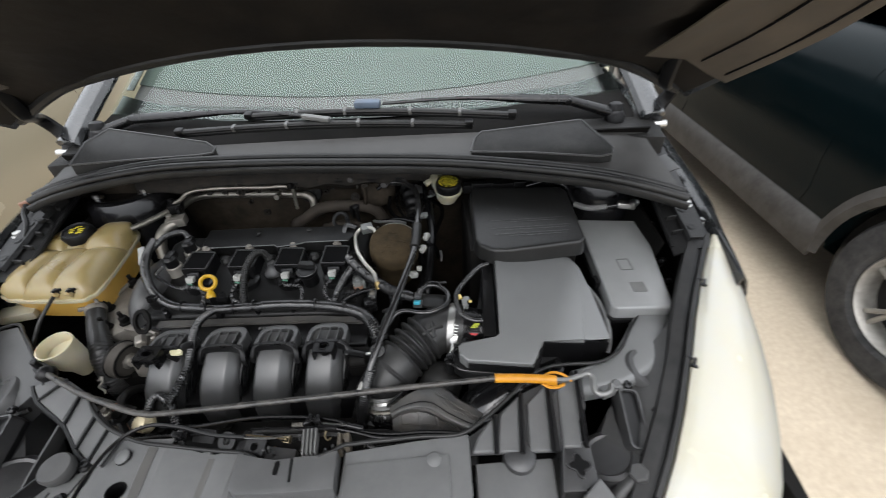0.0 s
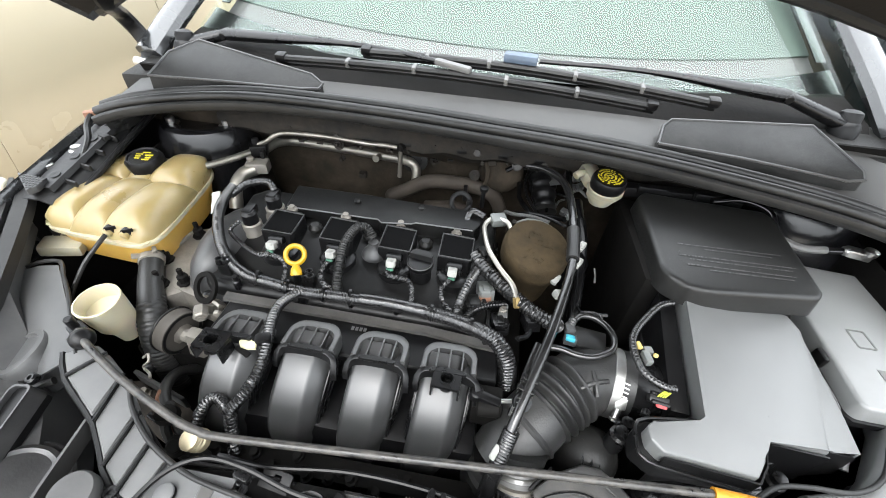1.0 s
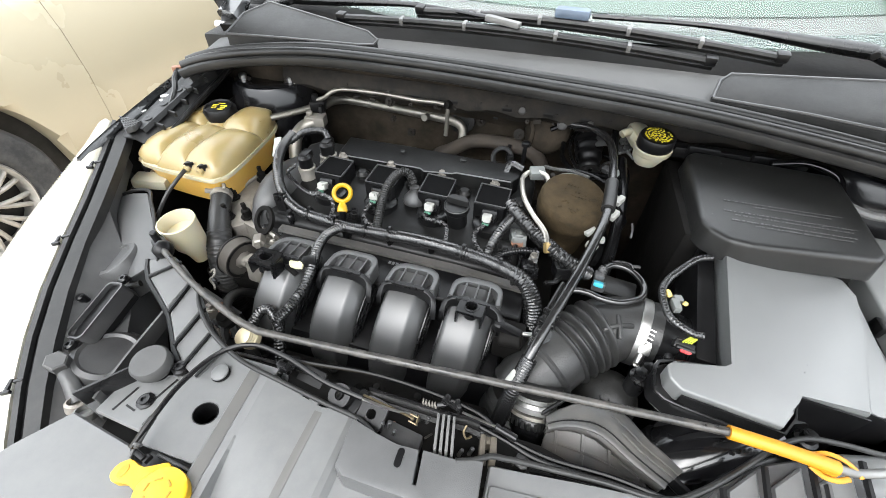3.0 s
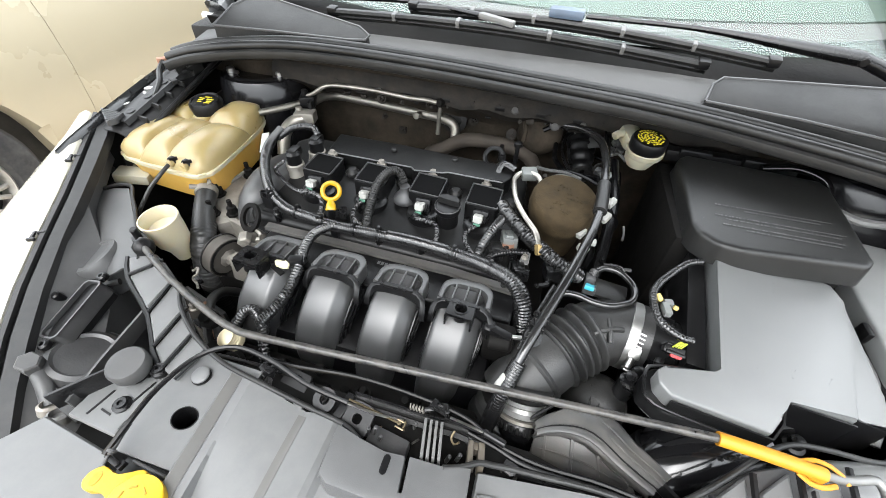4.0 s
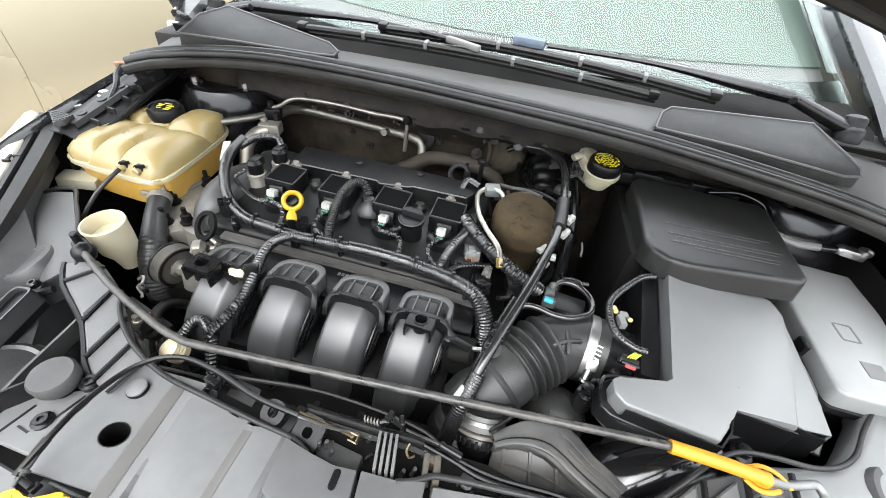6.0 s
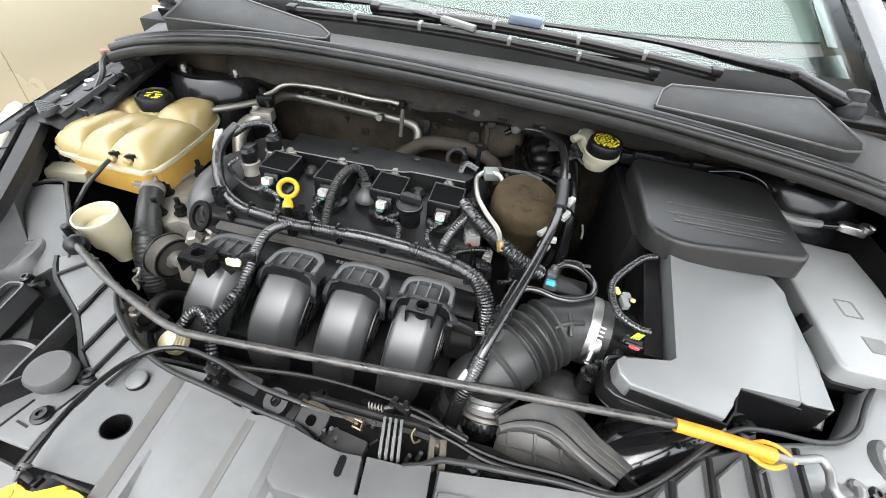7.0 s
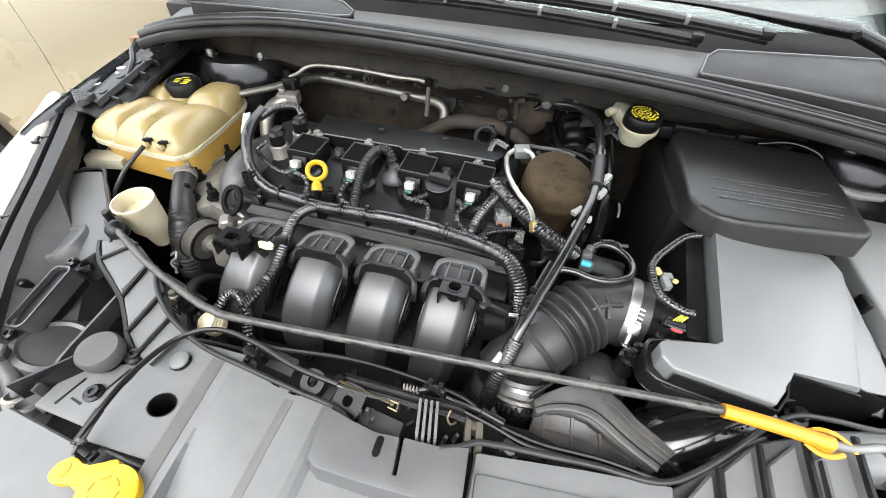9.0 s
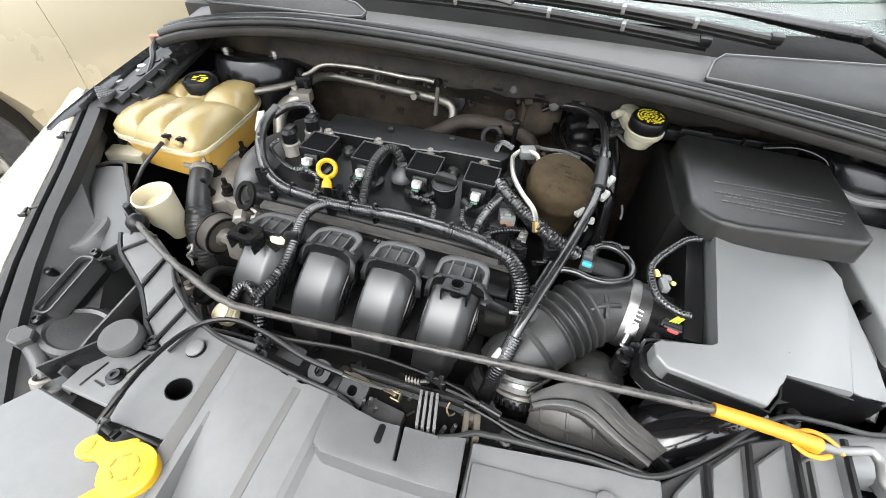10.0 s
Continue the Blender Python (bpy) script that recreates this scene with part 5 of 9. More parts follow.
part("tag_band", join(box((-0.250, 0.424, 0.848), (0.019, 0.014, 0.020), 0.003, (0, 0, 25)), box((-0.272, 0.408, 0.842), (0.022, 0.008, 0.003), 0.001, (0, 8, -20))), PLS, lm, "black tape and clip")
part("label", box((-0.436, 0.640, 0.886), (0.014, 0.040, 0.002), 0.0006, (28, -14, 12)), WHITE, lm, "white paper label")
part("clip", box((-0.243, 0.522, 0.826), (0.012, 0.016, 0.016), 0.002), PL, lm)
for x, y, z, turn in ((-0.375, 0.552, 0.836, 35), (-0.315, 0.530, 0.841, 15), (-0.262, 0.5195, 0.844, 12), (-0.205, 0.515, 0.847, 3), (-0.165, 0.515, 0.849, 0), (-0.045, 0.509, 0.851, -8), (0.012, 0.498, 0.850, -20)):
    part("tie", join(moved(lathe([(0.0112, -0.0018), (0.0116, 0.0), (0.0112, 0.0018)], 16), Matrix.Translation((x, y, z)) @ pose(0, 0, 0, 0, 90, 0) @ pose(0, 0, 0, 0, 0, 0)), box((x, y + 0.003, z + 0.011), (0.005, 0.006, 0.004), 0.001, (0, 0, turn))), PLS, lm, "black cable tie")
solo("valve_lead", tube([(-0.352, 0.685, 0.890), (-0.372, 0.700, 0.898), (-0.405, 0.690, 0.896), (-0.425, 0.665, 0.885)], 0.007, 10, 0.004, ribs=0.006, rib=0.0015), LOOM, "crinkled black sleeve to the solenoid", "cable")
solo("valve_lead", tube([(-0.390, 0.622, 0.868), (-0.398, 0.605, 0.860), (-0.375, 0.590, 0.852), (-0.345, 0.575, 0.850), (-0.325, 0.570, 0.852)], 0.004, 8, 0.004, ribs=0.005, rib=0.001), LOOM, "taped lead to the first coil", "cable")
# breather hose to its grommet
br = thing("breather_hose", "ribbed black breather hose ending in a rubber cone", "hose", (-0.18, 0.58, 0.83))
part("hose", tube([(-0.188, 0.520, 0.848), (-0.193, 0.545, 0.862), (-0.196, 0.585, 0.882), (-0.188, 0.616, 0.892), (-0.174, 0.628, 0.889), (-0.162, 0.622, 0.874)], 0.0078, 12, 0.004, ribs=0.0038, rib=0.0014), RUB, br)
part("cone", lathe([(0.0205, 0), (0.0205, 0.003), (0.0185, 0.008), (0.013, 0.014), (0.0085, 0.020), (0.008, 0.028)], 22, pose(-0.159, 0.616, 0.844)), GREYD, br)

# brown-covered pump with fuel lines
pump = thing("fuel_pump", "fuel pump under a brown crumbling foam cover", "fuel pump", (0.095, 0.635, 0.78))
bmx = pose(0.096, 0.651, 0.858, 8, 5, 0)
part("cover", loft([[bmx @ Vector((0.052 * r * math.cos(a), 0.056 * r * math.sin(a) * (1 if math.sin(a) > 0 else 1.02), h)) for a in [2 * math.pi * i / 26 for i in range(26)]] for r, h in ((0.80, -0.07), (0.86, -0.035), (0.90, -0.010), (1.00, -0.004), (1.03, 0.010), (1.02, 0.022), (0.97, 0.030), (0.90, 0.0325), (0.0, 0.033))]), BROWN, pump, "brown foam cover with moulded marks", sharp=50)
crk = random.Random(4)
for row, (y0, x0, n_) in enumerate(((0.023, -0.012, 6), (0.012, -0.020, 8), (0.002, -0.014, 9))):
    for k in range(n_):
        if crk.random() < 0.8:
            part("moulded_mark", moved(box((x0 + 0.0052 * k, y0 - 0.0008 * k, 0.0335), (crk.uniform(0.0026, 0.0042), crk.uniform(0.003, 0.005), 0.0012), 0.0004, (0, 0, crk.uniform(-12, 12)), 1), bmx), BROWN, pump)
part("torn_flap", join(*[moved(box((-0.020 + 0.004 * k, -0.020 - 0.004 * abs(3 - k) + 0.010 * math.sin(k), 0.0325), (0.007, 0.003, 0.003), 0.001, (crk.uniform(-20, 20), 0, 40 - 14 * k), 1), bmx) for k in range(8)]), BROWN, pump, "torn edge of the foam")
part("white_foot", join(box((0.138, 0.588, 0.845), (0.016, 0.013, 0.012), 0.003, (0, 20, 30)), box((0.150, 0.597, 0.853), (0.010, 0.010, 0.008), 0.002)), WHITE, pump, "white plastic connector")
part("white_collar", tube([(0.060, 0.700, 0.880), (0.085, 0.712, 0.886), (0.115, 0.708, 0.884), (0.134, 0.695, 0.880)], 0.0028, 8, 0.008), CONN, pump)
part("fuel_line", tube([(0.057, 0.677, 0.886), (0.050, 0.690, 0.890), (0.039, 0.696, 0.890), (0.028, 0.700, 0.888), (0.020, 0.698, 0.886), (0.014, 0.686, 0.885), (0.013, 0.669, 0.885), (0.023, 0.626, 0.884), (0.042, 0.592, 0.880), (0.063, 0.564, 0.876), (0.071, 0.544, 0.868)], 0.0040, 10, 0.004), FUEL, pump, "pale metal fuel line")
BRFIT = mat("brass_fitting", (0.30, 0.21, 0.08), 0.4, metal=0.8, dust=0.3)
part("fitting", rod((0.070, 0.547, 0.870), (0.074, 0.537, 0.858), 0.006, 6), BRFIT, pump, "brass fitting")
part("fitting", box((0.066, 0.668, 0.888), (0.012, 0.012, 0.010), 0.002), BRFIT, pump, "brass fitting")
part("plug", box((0.034, 0.700, 0.886), (0.026, 0.020, 0.016), 0.003, (10, 0, 20)), CONN, pump, "pale grey plug")
part("plug_lead", tube([(0.010, 0.705, 0.885), (-0.012, 0.712, 0.888), (-0.02, 0.70, 0.87)], 0.006, 8, 0.005), LOOM, pump)
for px, py, pz, cmat in ((0.027, 0.574, 0.842, CONN), (0.053, 0.530, 0.826, PLS), (0.100, 0.548, 0.822, PL), (0.010, 0.550, 0.834, PLB)):
    pc = thing("plug_connector", "small engine plug connector with grey or black housing", "connector", (px, py, pz - 0.02), group="engine plug connectors")
    part("housing", join(box((px, py, pz), (0.024, 0.030, 0.022), 0.003, (-15, 0, 12)), box((px, py - 0.012, pz + 0.009), (0.016, 0.010, 0.010), 0.002, (-15, 0, 12))), cmat, pc)
    part("latch", box((px, py - 0.004, pz + 0.013), (0.010, 0.018, 0.005), 0.001, (-15, 0, 12)), cmat, pc)
    part("mouth", box((px + 0.001, py - 0.0158, pz + 0.002), (0.018, 0.003, 0.010), 0.001, (-15, 0, 12)), PL if cmat is not CONN else RUST, pc, "dark pin mouth")
    part("lead", tube([(px, py - 0.014, pz), (px - 0.006, py - 0.028, pz - 0.002), (px - 0.02, py - 0.04, pz + 0.004)], 0.004, 8, 0.005), LOOM, pc)
solo("ribbed_sleeve", tube([(0.004, 0.622, 0.868), (0.016, 0.604, 0.868), (0.041, 0.577, 0.866), (0.068, 0.553, 0.863), (0.093, 0.534, 0.860), (0.116, 0.526, 0.854), (0.136, 0.528, 0.842)], 0.0115, 16, 0.003, ribs=0.0052, rib=0.0026), GLOSSH, "thick ribbed black cable sleeve", "cable")
solo("ribbed_sleeve", tube([(0.012, 0.600, 0.862), (0.002, 0.570, 0.862), (-0.008, 0.535, 0.856), (-0.012, 0.510, 0.848)], 0.0082, 12, 0.004, ribs=0.005, rib=0.0018), GLOSSH, "ribbed black cable sleeve into the loom", "cable")
solo("ribbed_sleeve", tube([(0.058, 0.560, 0.836), (0.035, 0.548, 0.842), (0.012, 0.530, 0.846), (0.0, 0.510, 0.848)], 0.006, 10, 0.004, ribs=0.005, rib=0.0014), PLS, "thin ribbed black cable sleeve", "cable")

# long black cable over the engine, with its sleeve and clips
hc = thing("harness_cable", "long black cable with a grey sleeve and tie clips", "cable", (0.1, 0.5, 0.80))
part("cable", tube([(0.074, 0.862, 0.905), (0.110, 0.840, 0.914), (0.140, 0.800, 0.918), (0.149, 0.740, 0.920), (0.149, 0.680, 0.915), (0.147, 0.628, 0.908), (0.141, 0.582, 0.902), (0.126, 0.525, 0.893), (0.109, 0.470, 0.881), (0.090, 0.418, 0.862), (0.073, 0.372, 0.838), (0.060, 0.335, 0.800)], 0.0064, 12, 0.006), GLOSSH, hc)
part("sleeve", tube([(0.1485, 0.665, 0.914), (0.147, 0.628, 0.908), (0.1445, 0.604, 0.905)], 0.0098, 14, 0.006), RUB, hc)
part("second_cable", tube([(0.100, 0.474, 0.868), (0.092, 0.452, 0.862), (0.082, 0.420, 0.852), (0.072, 0.388, 0.836)], 0.0045, 10, 0.006), GLOSSH, hc)
part("binder", join(box((0.0895, 0.424, 0.862), (0.021, 0.007, 0.013), 0.002, (15, 0, -18)), box((0.0855, 0.412, 0.857), (0.021, 0.006, 0.013), 0.002, (15, 0, -18))), PLS, hc, "black cable binder")
part("disc_clip", lathe([(0.0115, -0.003), (0.0125, 0), (0.0115, 0.003)], 18, pose(0.083, 0.402, 0.848, 30, 20, 0)), PLS, hc)
part("tape", tube([(0.083, 0.402, 0.854), (0.076, 0.380, 0.842), (0.070, 0.360, 0.826)], 0.0070, 10, 0.004, ribs=0.006, rib=0.0030), SILV, hc, "frayed pale tape")
part("lower_sleeve", tube([(0.074, 0.372, 0.836), (0.062, 0.340, 0.805), (0.052, 0.315, 0.75)], 0.0100, 14, 0.003, ribs=0.0034, rib=0.0005), LOOM, hc)
part("white_end", box((0.058, 0.350, 0.822), (0.008, 0.018, 0.008), 0.003, (30, 0, -30)), WHITE, hc, "frayed white wrapping")
solo("harness_cable", tube([(0.172, 0.78, 0.89), (0.178, 0.70, 0.87), (0.172, 0.63, 0.85), (0.165, 0.57, 0.82), (0.16, 0.54, 0.78)], 0.009, 12, 0.01), CABLE, "thick black cable beside the pump", "cable")
solo("steel_pipe", tube([(0.195, 0.645, 0.858), (0.197, 0.634, 0.852), (0.196, 0.624, 0.846)], 0.0018, 8, 0.008), STEEL, "small bright steel pipe", "pipe")
# ---- intake manifold ----
im = thing("intake_manifold", "satin black plastic intake manifold with four runners", "intake manifold", (-0.16, 0.38, 0.62))
RX = [-0.289, -0.194, -0.101, -0.011]
# the outer line of a runner, from its cap over the bend and down
SURF = [(0.452, 0.846), (0.430, 0.842), (0.408, 0.834), (0.388, 0.822), (0.370, 0.806), (0.357, 0.785), (0.350, 0.760), (0.350, 0.730), (0.356, 0.69), (0.366, 0.62)]


def lean(x, z):
    """The runners draw aside a little as they go down."""
    return x - 0.10 * (0.846 - z)


def runner_ring(x, k, w, h):
    """The k-th cross-section: flat on top, one chamfered side, small corners."""
    (y0, z0), (y1, z1) = SURF[max(k - 1, 0)], SURF[min(k + 1, len(SURF) - 1)]
    d = Vector((0, y1 - y0, z1 - z0)).normalized()
    n = Vector((0, d.z, -d.y))
    c = Vector((lean(x, SURF[k][1]), *SURF[k]))
    a = w / 2
    sec = [(-a, -h), (-a, -0.013), (-a, -0.011), (-a + 0.0008, -0.0065), (-a + 0.003, -0.0025), (-a + 0.0065, -0.0004), (-a + 0.008, 0.0), (-0.002, 0.0), (a - 0.0210, 0.0), (a - 0.0200, -0.0001), (a - 0.0180, -0.0008), (a - 0.0165, -0.0018), (a - 0.0155, -0.0026), (a - 0.0075, -0.0092), (a - 0.0065, -0.0101), (a - 0.0025, -0.0142), (a - 0.0006, -0.0185), (a, -0.022), (a, -0.024), (a, -h)]
    return [c + Vector((px, 0, 0)) + n * pz for px, pz in sec]
def runner_line(x, lower):
    out = []
    for k in range(1, len(SURF)):
        (y0, z0), (y1, z1) = SURF[k - 1], SURF[min(k + 1, len(SURF) - 1)]
        d = Vector((0, y1 - y0, z1 - z0)).normalized()
        out.append(Vector((lean(x, SURF[k][1]), *SURF[k])) + Vector((0, d.z, -d.y)) * -lower)
    return out


for i, x in enumerate(RX):
    w = 0.063
    ru = part("runner", loft([runner_ring(x, k, w, 0.060) for k in range(len(SURF))]), RUNNER, im, sharp=50)
    for s in (-1, 1):
        for lower, dx in ((0.019, 0.0012), (0.027, 0.0032), (0.036, 0.0048)):
            part("runner_edge", tube(runner_line(x + s * (w / 2 + dx), lower), 0.0017, 6, 0.01), PLS, ru)
    mcap = pose(x + 0.002, 0.446, 0.846, -9, 0, 0)
    # the cap: a rounded wall open to the front, a sunken floor, three ribs
    rim = [(-0.035, -0.022), (-0.035, -0.010)] + [(-0.013 + 0.022 * math.cos(radians(a)), 0.001 + 0.022 * math.sin(radians(a))) for a in range(180, 89, -15)] + [(0.013 + 0.022 * math.cos(radians(a)), 0.001 + 0.022 * math.sin(radians(a))) for a in range(90, -1, -15)] + [(0.035, -0.010), (0.035, -0.022)]
    wall = []
    for px, py in rim:
        qx, qy = px * 0.80, -0.022 + (py + 0.022) * 0.76
        wall.append([(px * 1.03, py + (0.001 if py > -0.02 else 0), -0.018), (px * 1.01, py, 0.000), (px, py, 0.003), (px * 0.95, -0.022 + (py + 0.022) * 0.95, 0.0042), (qx * 1.03, qy, 0.0032), (qx, qy, -0.001), (qx * 0.96, qy - 0.001, -0.016)])
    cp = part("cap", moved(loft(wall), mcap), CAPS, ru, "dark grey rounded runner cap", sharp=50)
    part("cap_floor", moved(prism([(px * 0.9, -0.022 + (py + 0.022) * 0.9) for px, py in rim], -0.018, -0.011), mcap), CAPD, cp, "sunken floor, recess shade in its dark colour")
    for k in (-0.0165, 0.0, 0.0165):
        part("rib", moved(loft([[(k - 0.0011, y_, -0.014), (k - 0.0009, y_, z_), (k + 0.0009, y_, z_), (k + 0.0011, y_, -0.014)] for y_, z_ in ((0.020, 0.0036), (0.012, 0.0028), (-0.004, 0.0016), (-0.021, 0.0012))]), mcap), CAPS, cp)
    strap = [(-0.0385, -0.037, -0.016), (-0.0380, -0.031, -0.007), (-0.0350, -0.0265, -0.001), (-0.029, -0.0240, 0.0020), (-0.015, -0.0228, 0.0040), (0.0, -0.0226, 0.0044), (0.015, -0.0232, 0.0038), (0.029, -0.0255, 0.0014), (0.0365, -0.0290, -0.002), (0.0395, -0.0345, -0.008), (0.0405, -0.041, -0.018)]
    hoop = []
    for k, (px, py, pz) in enumerate(strap):
        d = Vector(strap[min(k + 1, len(strap) - 1)]) - Vector(strap[max(k - 1, 0)])
        o = Vector((-d.y, d.x, 0)).normalized() * 0.0036
        hoop.append([(px + o.x * f, py + o.y * f, pz + g) for f, g in ((-1, -0.013), (-1, -0.0008), (-0.75, 0.0), (0.75, 0.0), (1, -0.0008), (1, -0.013))])
    part("strap", moved(loft(hoop), mcap), PL, cp, "black clip strap")
    part("bridge", moved(join(box((0.0, -0.0275, 0.0035), (0.044, 0.0022, 0.004), 0.0008), box((-0.022, -0.0258, 0.004), (0.0024, 0.0045, 0.004), 0.0008), box((0.022, -0.0262, 0.004), (0.0024, 0.0045, 0.004), 0.0008)), mcap), PLS, cp)
    part("collar", moved(prism(rrect(0.069, 0.010, 0.003), -0.040, -0.001, 0.002, 1), pose(x + 0.001, 0.424, 0.842, 14, 0, 0)), PL, ru)
    if i in (0, 3):
        bx, by, bz = (-0.306, 0.406, 0.860) if i == 0 else (-0.009, 0.412, 0.853)
        mb = pose(bx, by, bz, -2, 0, -3) @ Matrix.Scale(0.82 if i == 0 else 0.74, 4)
        sq = rrect(0.046, 0.036, 0.003, 4)
        ho = [(0.0125 * math.cos(math.atan2(py, px)), 0.0125 * math.sin(math.atan2(py, px))) for px, py in sq]
        bk = part("bracket", moved(join(ringplate(sq, ho, -0.003, 0.003), box((-0.0225, -0.004, -0.014), (0.003, 0.03, 0.026), 0), box((0.0225, -0.004, -0.014), (0.003, 0.03, 0.026), 0)), mb), PLS, ru, "square bracket with a round hole")
        part("sleeve", moved(lathe([(0.0128, -0.02), (0.0128, 0.0045), (0.0108, 0.0045), (0.0105, -0.02)], 20), mb), PLS, bk)
part("back_plate", prism([(-0.352, 0.440), (0.055, 0.440), (0.055, 0.500), (-0.352, 0.505)], 0.70, 0.818, 0.003, 1), PL, im, "black flange plate behind the caps")
part("plate_edge", loft([[(x, y - 0.008, z - 0.004), (x, y - 0.0065, z + 0.0005), (x, y + 0.006, z + 0.0015), (x, y + 0.0075, z - 0.003)] for x, y, z in ((-0.36, 0.505, 0.822), (-0.20, 0.502, 0.824), (-0.05, 0.498, 0.826), (0.06, 0.490, 0.824))]), mat("dusty_plate", (0.030, 0.029, 0.0275), 0.5, bump=0.3, dust=0.6, dustcol=(0.085, 0.078, 0.068), dscale=40), im, "dusty grey plate edge")
for k in range(4):
    part("moulded_mark", box((-0.155 + 0.006 * k, 0.486, 0.8184), (0.004, 0.006, 0.0006)), GREY, im)
part("plenum", prism([(-0.34, 0.362), (0.04, 0.362), (0.04, 0.47), (-0.34, 0.47)], 0.52, 0.765, 0.015), PL, im, "dark plenum under the runners")
part("lug", join(box((0.045, 0.405, 0.835), (0.030, 0.012, 0.010), 0.003, (0, 10, -10)), rod((0.03, 0.41, 0.826), (0.03, 0.41, 0.842), 0.009)), PL, im)
part("steel_pin", rod((0.060, 0.408, 0.830), (0.092, 0.415, 0.828), 0.003), STEEL, im)

# ---- air intake ----
be = thing("intake_bellows", "black ribbed rubber intake bellows with steel clamp", "air duct", (0.15, 0.43, 0.72))
AXIS = [(0.235, 0.480, 0.800), (0.212, 0.482, 0.800), (0.185, 0.478, 0.801), (0.165, 0.466, 0.800), (0.150, 0.454, 0.797), (0.131, 0.436, 0.792), (0.112, 0.415, 0.786), (0.090, 0.391, 0.774), (0.070, 0.370, 0.752)]
part("bellows", tube([(0.168, 0.4685, 0.800, 0.0455), (0.158, 0.461, 0.799, 0.0490), (0.140, 0.4455, 0.795, 0.0490), (0.121, 0.425, 0.789, 0.0475), (0.114, 0.4175, 0.787, 0.0440)], 0.048, 36, 0.005, ribs=0.0132, rib=0.0095), HOSE, be)
part("cuff", tube([(*p, 0.0455) for p in AXIS[:4]] + [(0.158, 0.461, 0.799, 0.0440)], 0.046, 32, 0.008), HOSE, be)
part("lower_cuff", tube([(0.118, 0.422, 0.788, 0.0425), (*AXIS[6], 0.0430), (*AXIS[7], 0.0425), (*AXIS[8], 0.040)], 0.042, 32, 0.008), HOSE, be)
part("cuff_bead", tube([(0.1045, 0.4070, 0.7822, 0.0420), (0.1010, 0.4032, 0.7803, 0.0460), (0.0975, 0.3994, 0.7783, 0.0420)], 0.044, 32, 0.002), HOSE, be)
part("cross_rib", join(tube([(0.160, 0.4405, 0.836), (0.169, 0.4445, 0.841), (0.178, 0.448, 0.8425), (0.187, 0.4515, 0.842), (0.194, 0.4545, 0.840)], 0.0034, 8, 0.004), tube([(0.175, 0.463, 0.8435), (0.1775, 0.448, 0.8425), (0.1795, 0.433, 0.835)], 0.0034, 8, 0.004)), HOSE, be)
cm = along((0.206, 0.4825, 0.800), (0.245, 0.4765, 0.799))
cl = part("hose_clamp", lathe([(0.0470, 0.0), (0.0478, 0.001), (0.0478, 0.012), (0.0470, 0.013)], 36, cm), mat("brushed_clamp_steel", (0.42, 0.415, 0.40), 0.42, metal=1.0, bump=0.15, bscale=500, dust=0.15), be, "bright steel worm clamp")
part("clamp_screw", join(box((0.2145, 0.4405, 0.818), (0.015, 0.016, 0.009), 0.003, (48, 0, -8)), rod((0.213, 0.437, 0.814), (0.210, 0.427, 0.802), 0.0050, 12), rod((0.210, 0.427, 0.802), (0.209, 0.4245, 0.799), 0.0062, 6), *[box((0.2155 + 0.001 * k, 0.4445 + 0.0042 * k, 0.8275 + 0.0035 * k), (0.010, 0.0016, 0.0016), 0, (48, 0, -20)) for k in range(4)]), STEEL, cl)
part("throttle_end", lathe([(0.042, 0.0), (0.044, 0.010), (0.040, 0.014), (0.044, 0.018), (0.044, 0.04)], 28, along((0.078, 0.366, 0.748), (0.06, 0.34, 0.69))), RUB, be)
tb = thing("throttle_body", "cast aluminium throttle body with rings", "throttle body", (0.08, 0.34, 0.70))
thm = along((0.093, 0.335, 0.758), (0.091, 0.372, 0.793)) @ Matrix.Scale(1.06, 4)
part("housing", lathe([(0.017, -0.03), (0.021, -0.014), (0.0245, -0.010), (0.0255, -0.004), (0.0255, 0.004), (0.0235, 0.007)], 32, thm), PLS, tb, "black throttle housing")
part("knurl", join(*[moved(box((0.0257 * math.cos(a), 0.0257 * math.sin(a), 0.0), (0.0022, 0.0035, 0.008), 0.0006, (0, 0, math.degrees(a)), 1), thm) for a in [2 * math.pi * i / 22 for i in range(22)]]), PLB, tb)
part("ring", band([(0.0230, 0.006), (0.0268, 0.007), (0.0268, 0.0105), (0.0230, 0.0115)], 32, thm), ALU, tb, "pale metal ring")
part("ring", band([(0.0235, 0.013), (0.0255, 0.013), (0.0255, 0.030), (0.0235, 0.030)], 32, thm), SILV, tb, "dull silver sleeve")
part("ring", band([(0.0250, 0.019), (0.0275, 0.020), (0.0275, 0.0245), (0.0250, 0.0255)], 32, thm), STEEL, tb, "bright clamp ring")
part("ring_screw", moved(join(box((0.020, -0.022, 0.022), (0.012, 0.009, 0.010), 0.002, (0, 0, -45)), rod((0.024, -0.024, 0.022), (0.033, -0.014, 0.022), 0.003, 8)), thm), STEEL, tb)
part("neck", lathe([(0.0245, 0.031), (0.030, 0.036), (0.032, 0.046)], 28, thm), RUB, tb)
part("actuator", join(box((0.045, 0.415, 0.80), (0.040, 0.035, 0.045), 0.006), rod((0.032, 0.40, 0.822), (0.062, 0.40, 0.826), 0.011)), DARK, tb, "grimy actuator housing")
ms = thing("air_flow_sensor", "black air flow tube with its sensor plug", "sensor", (0.27, 0.47, 0.75))
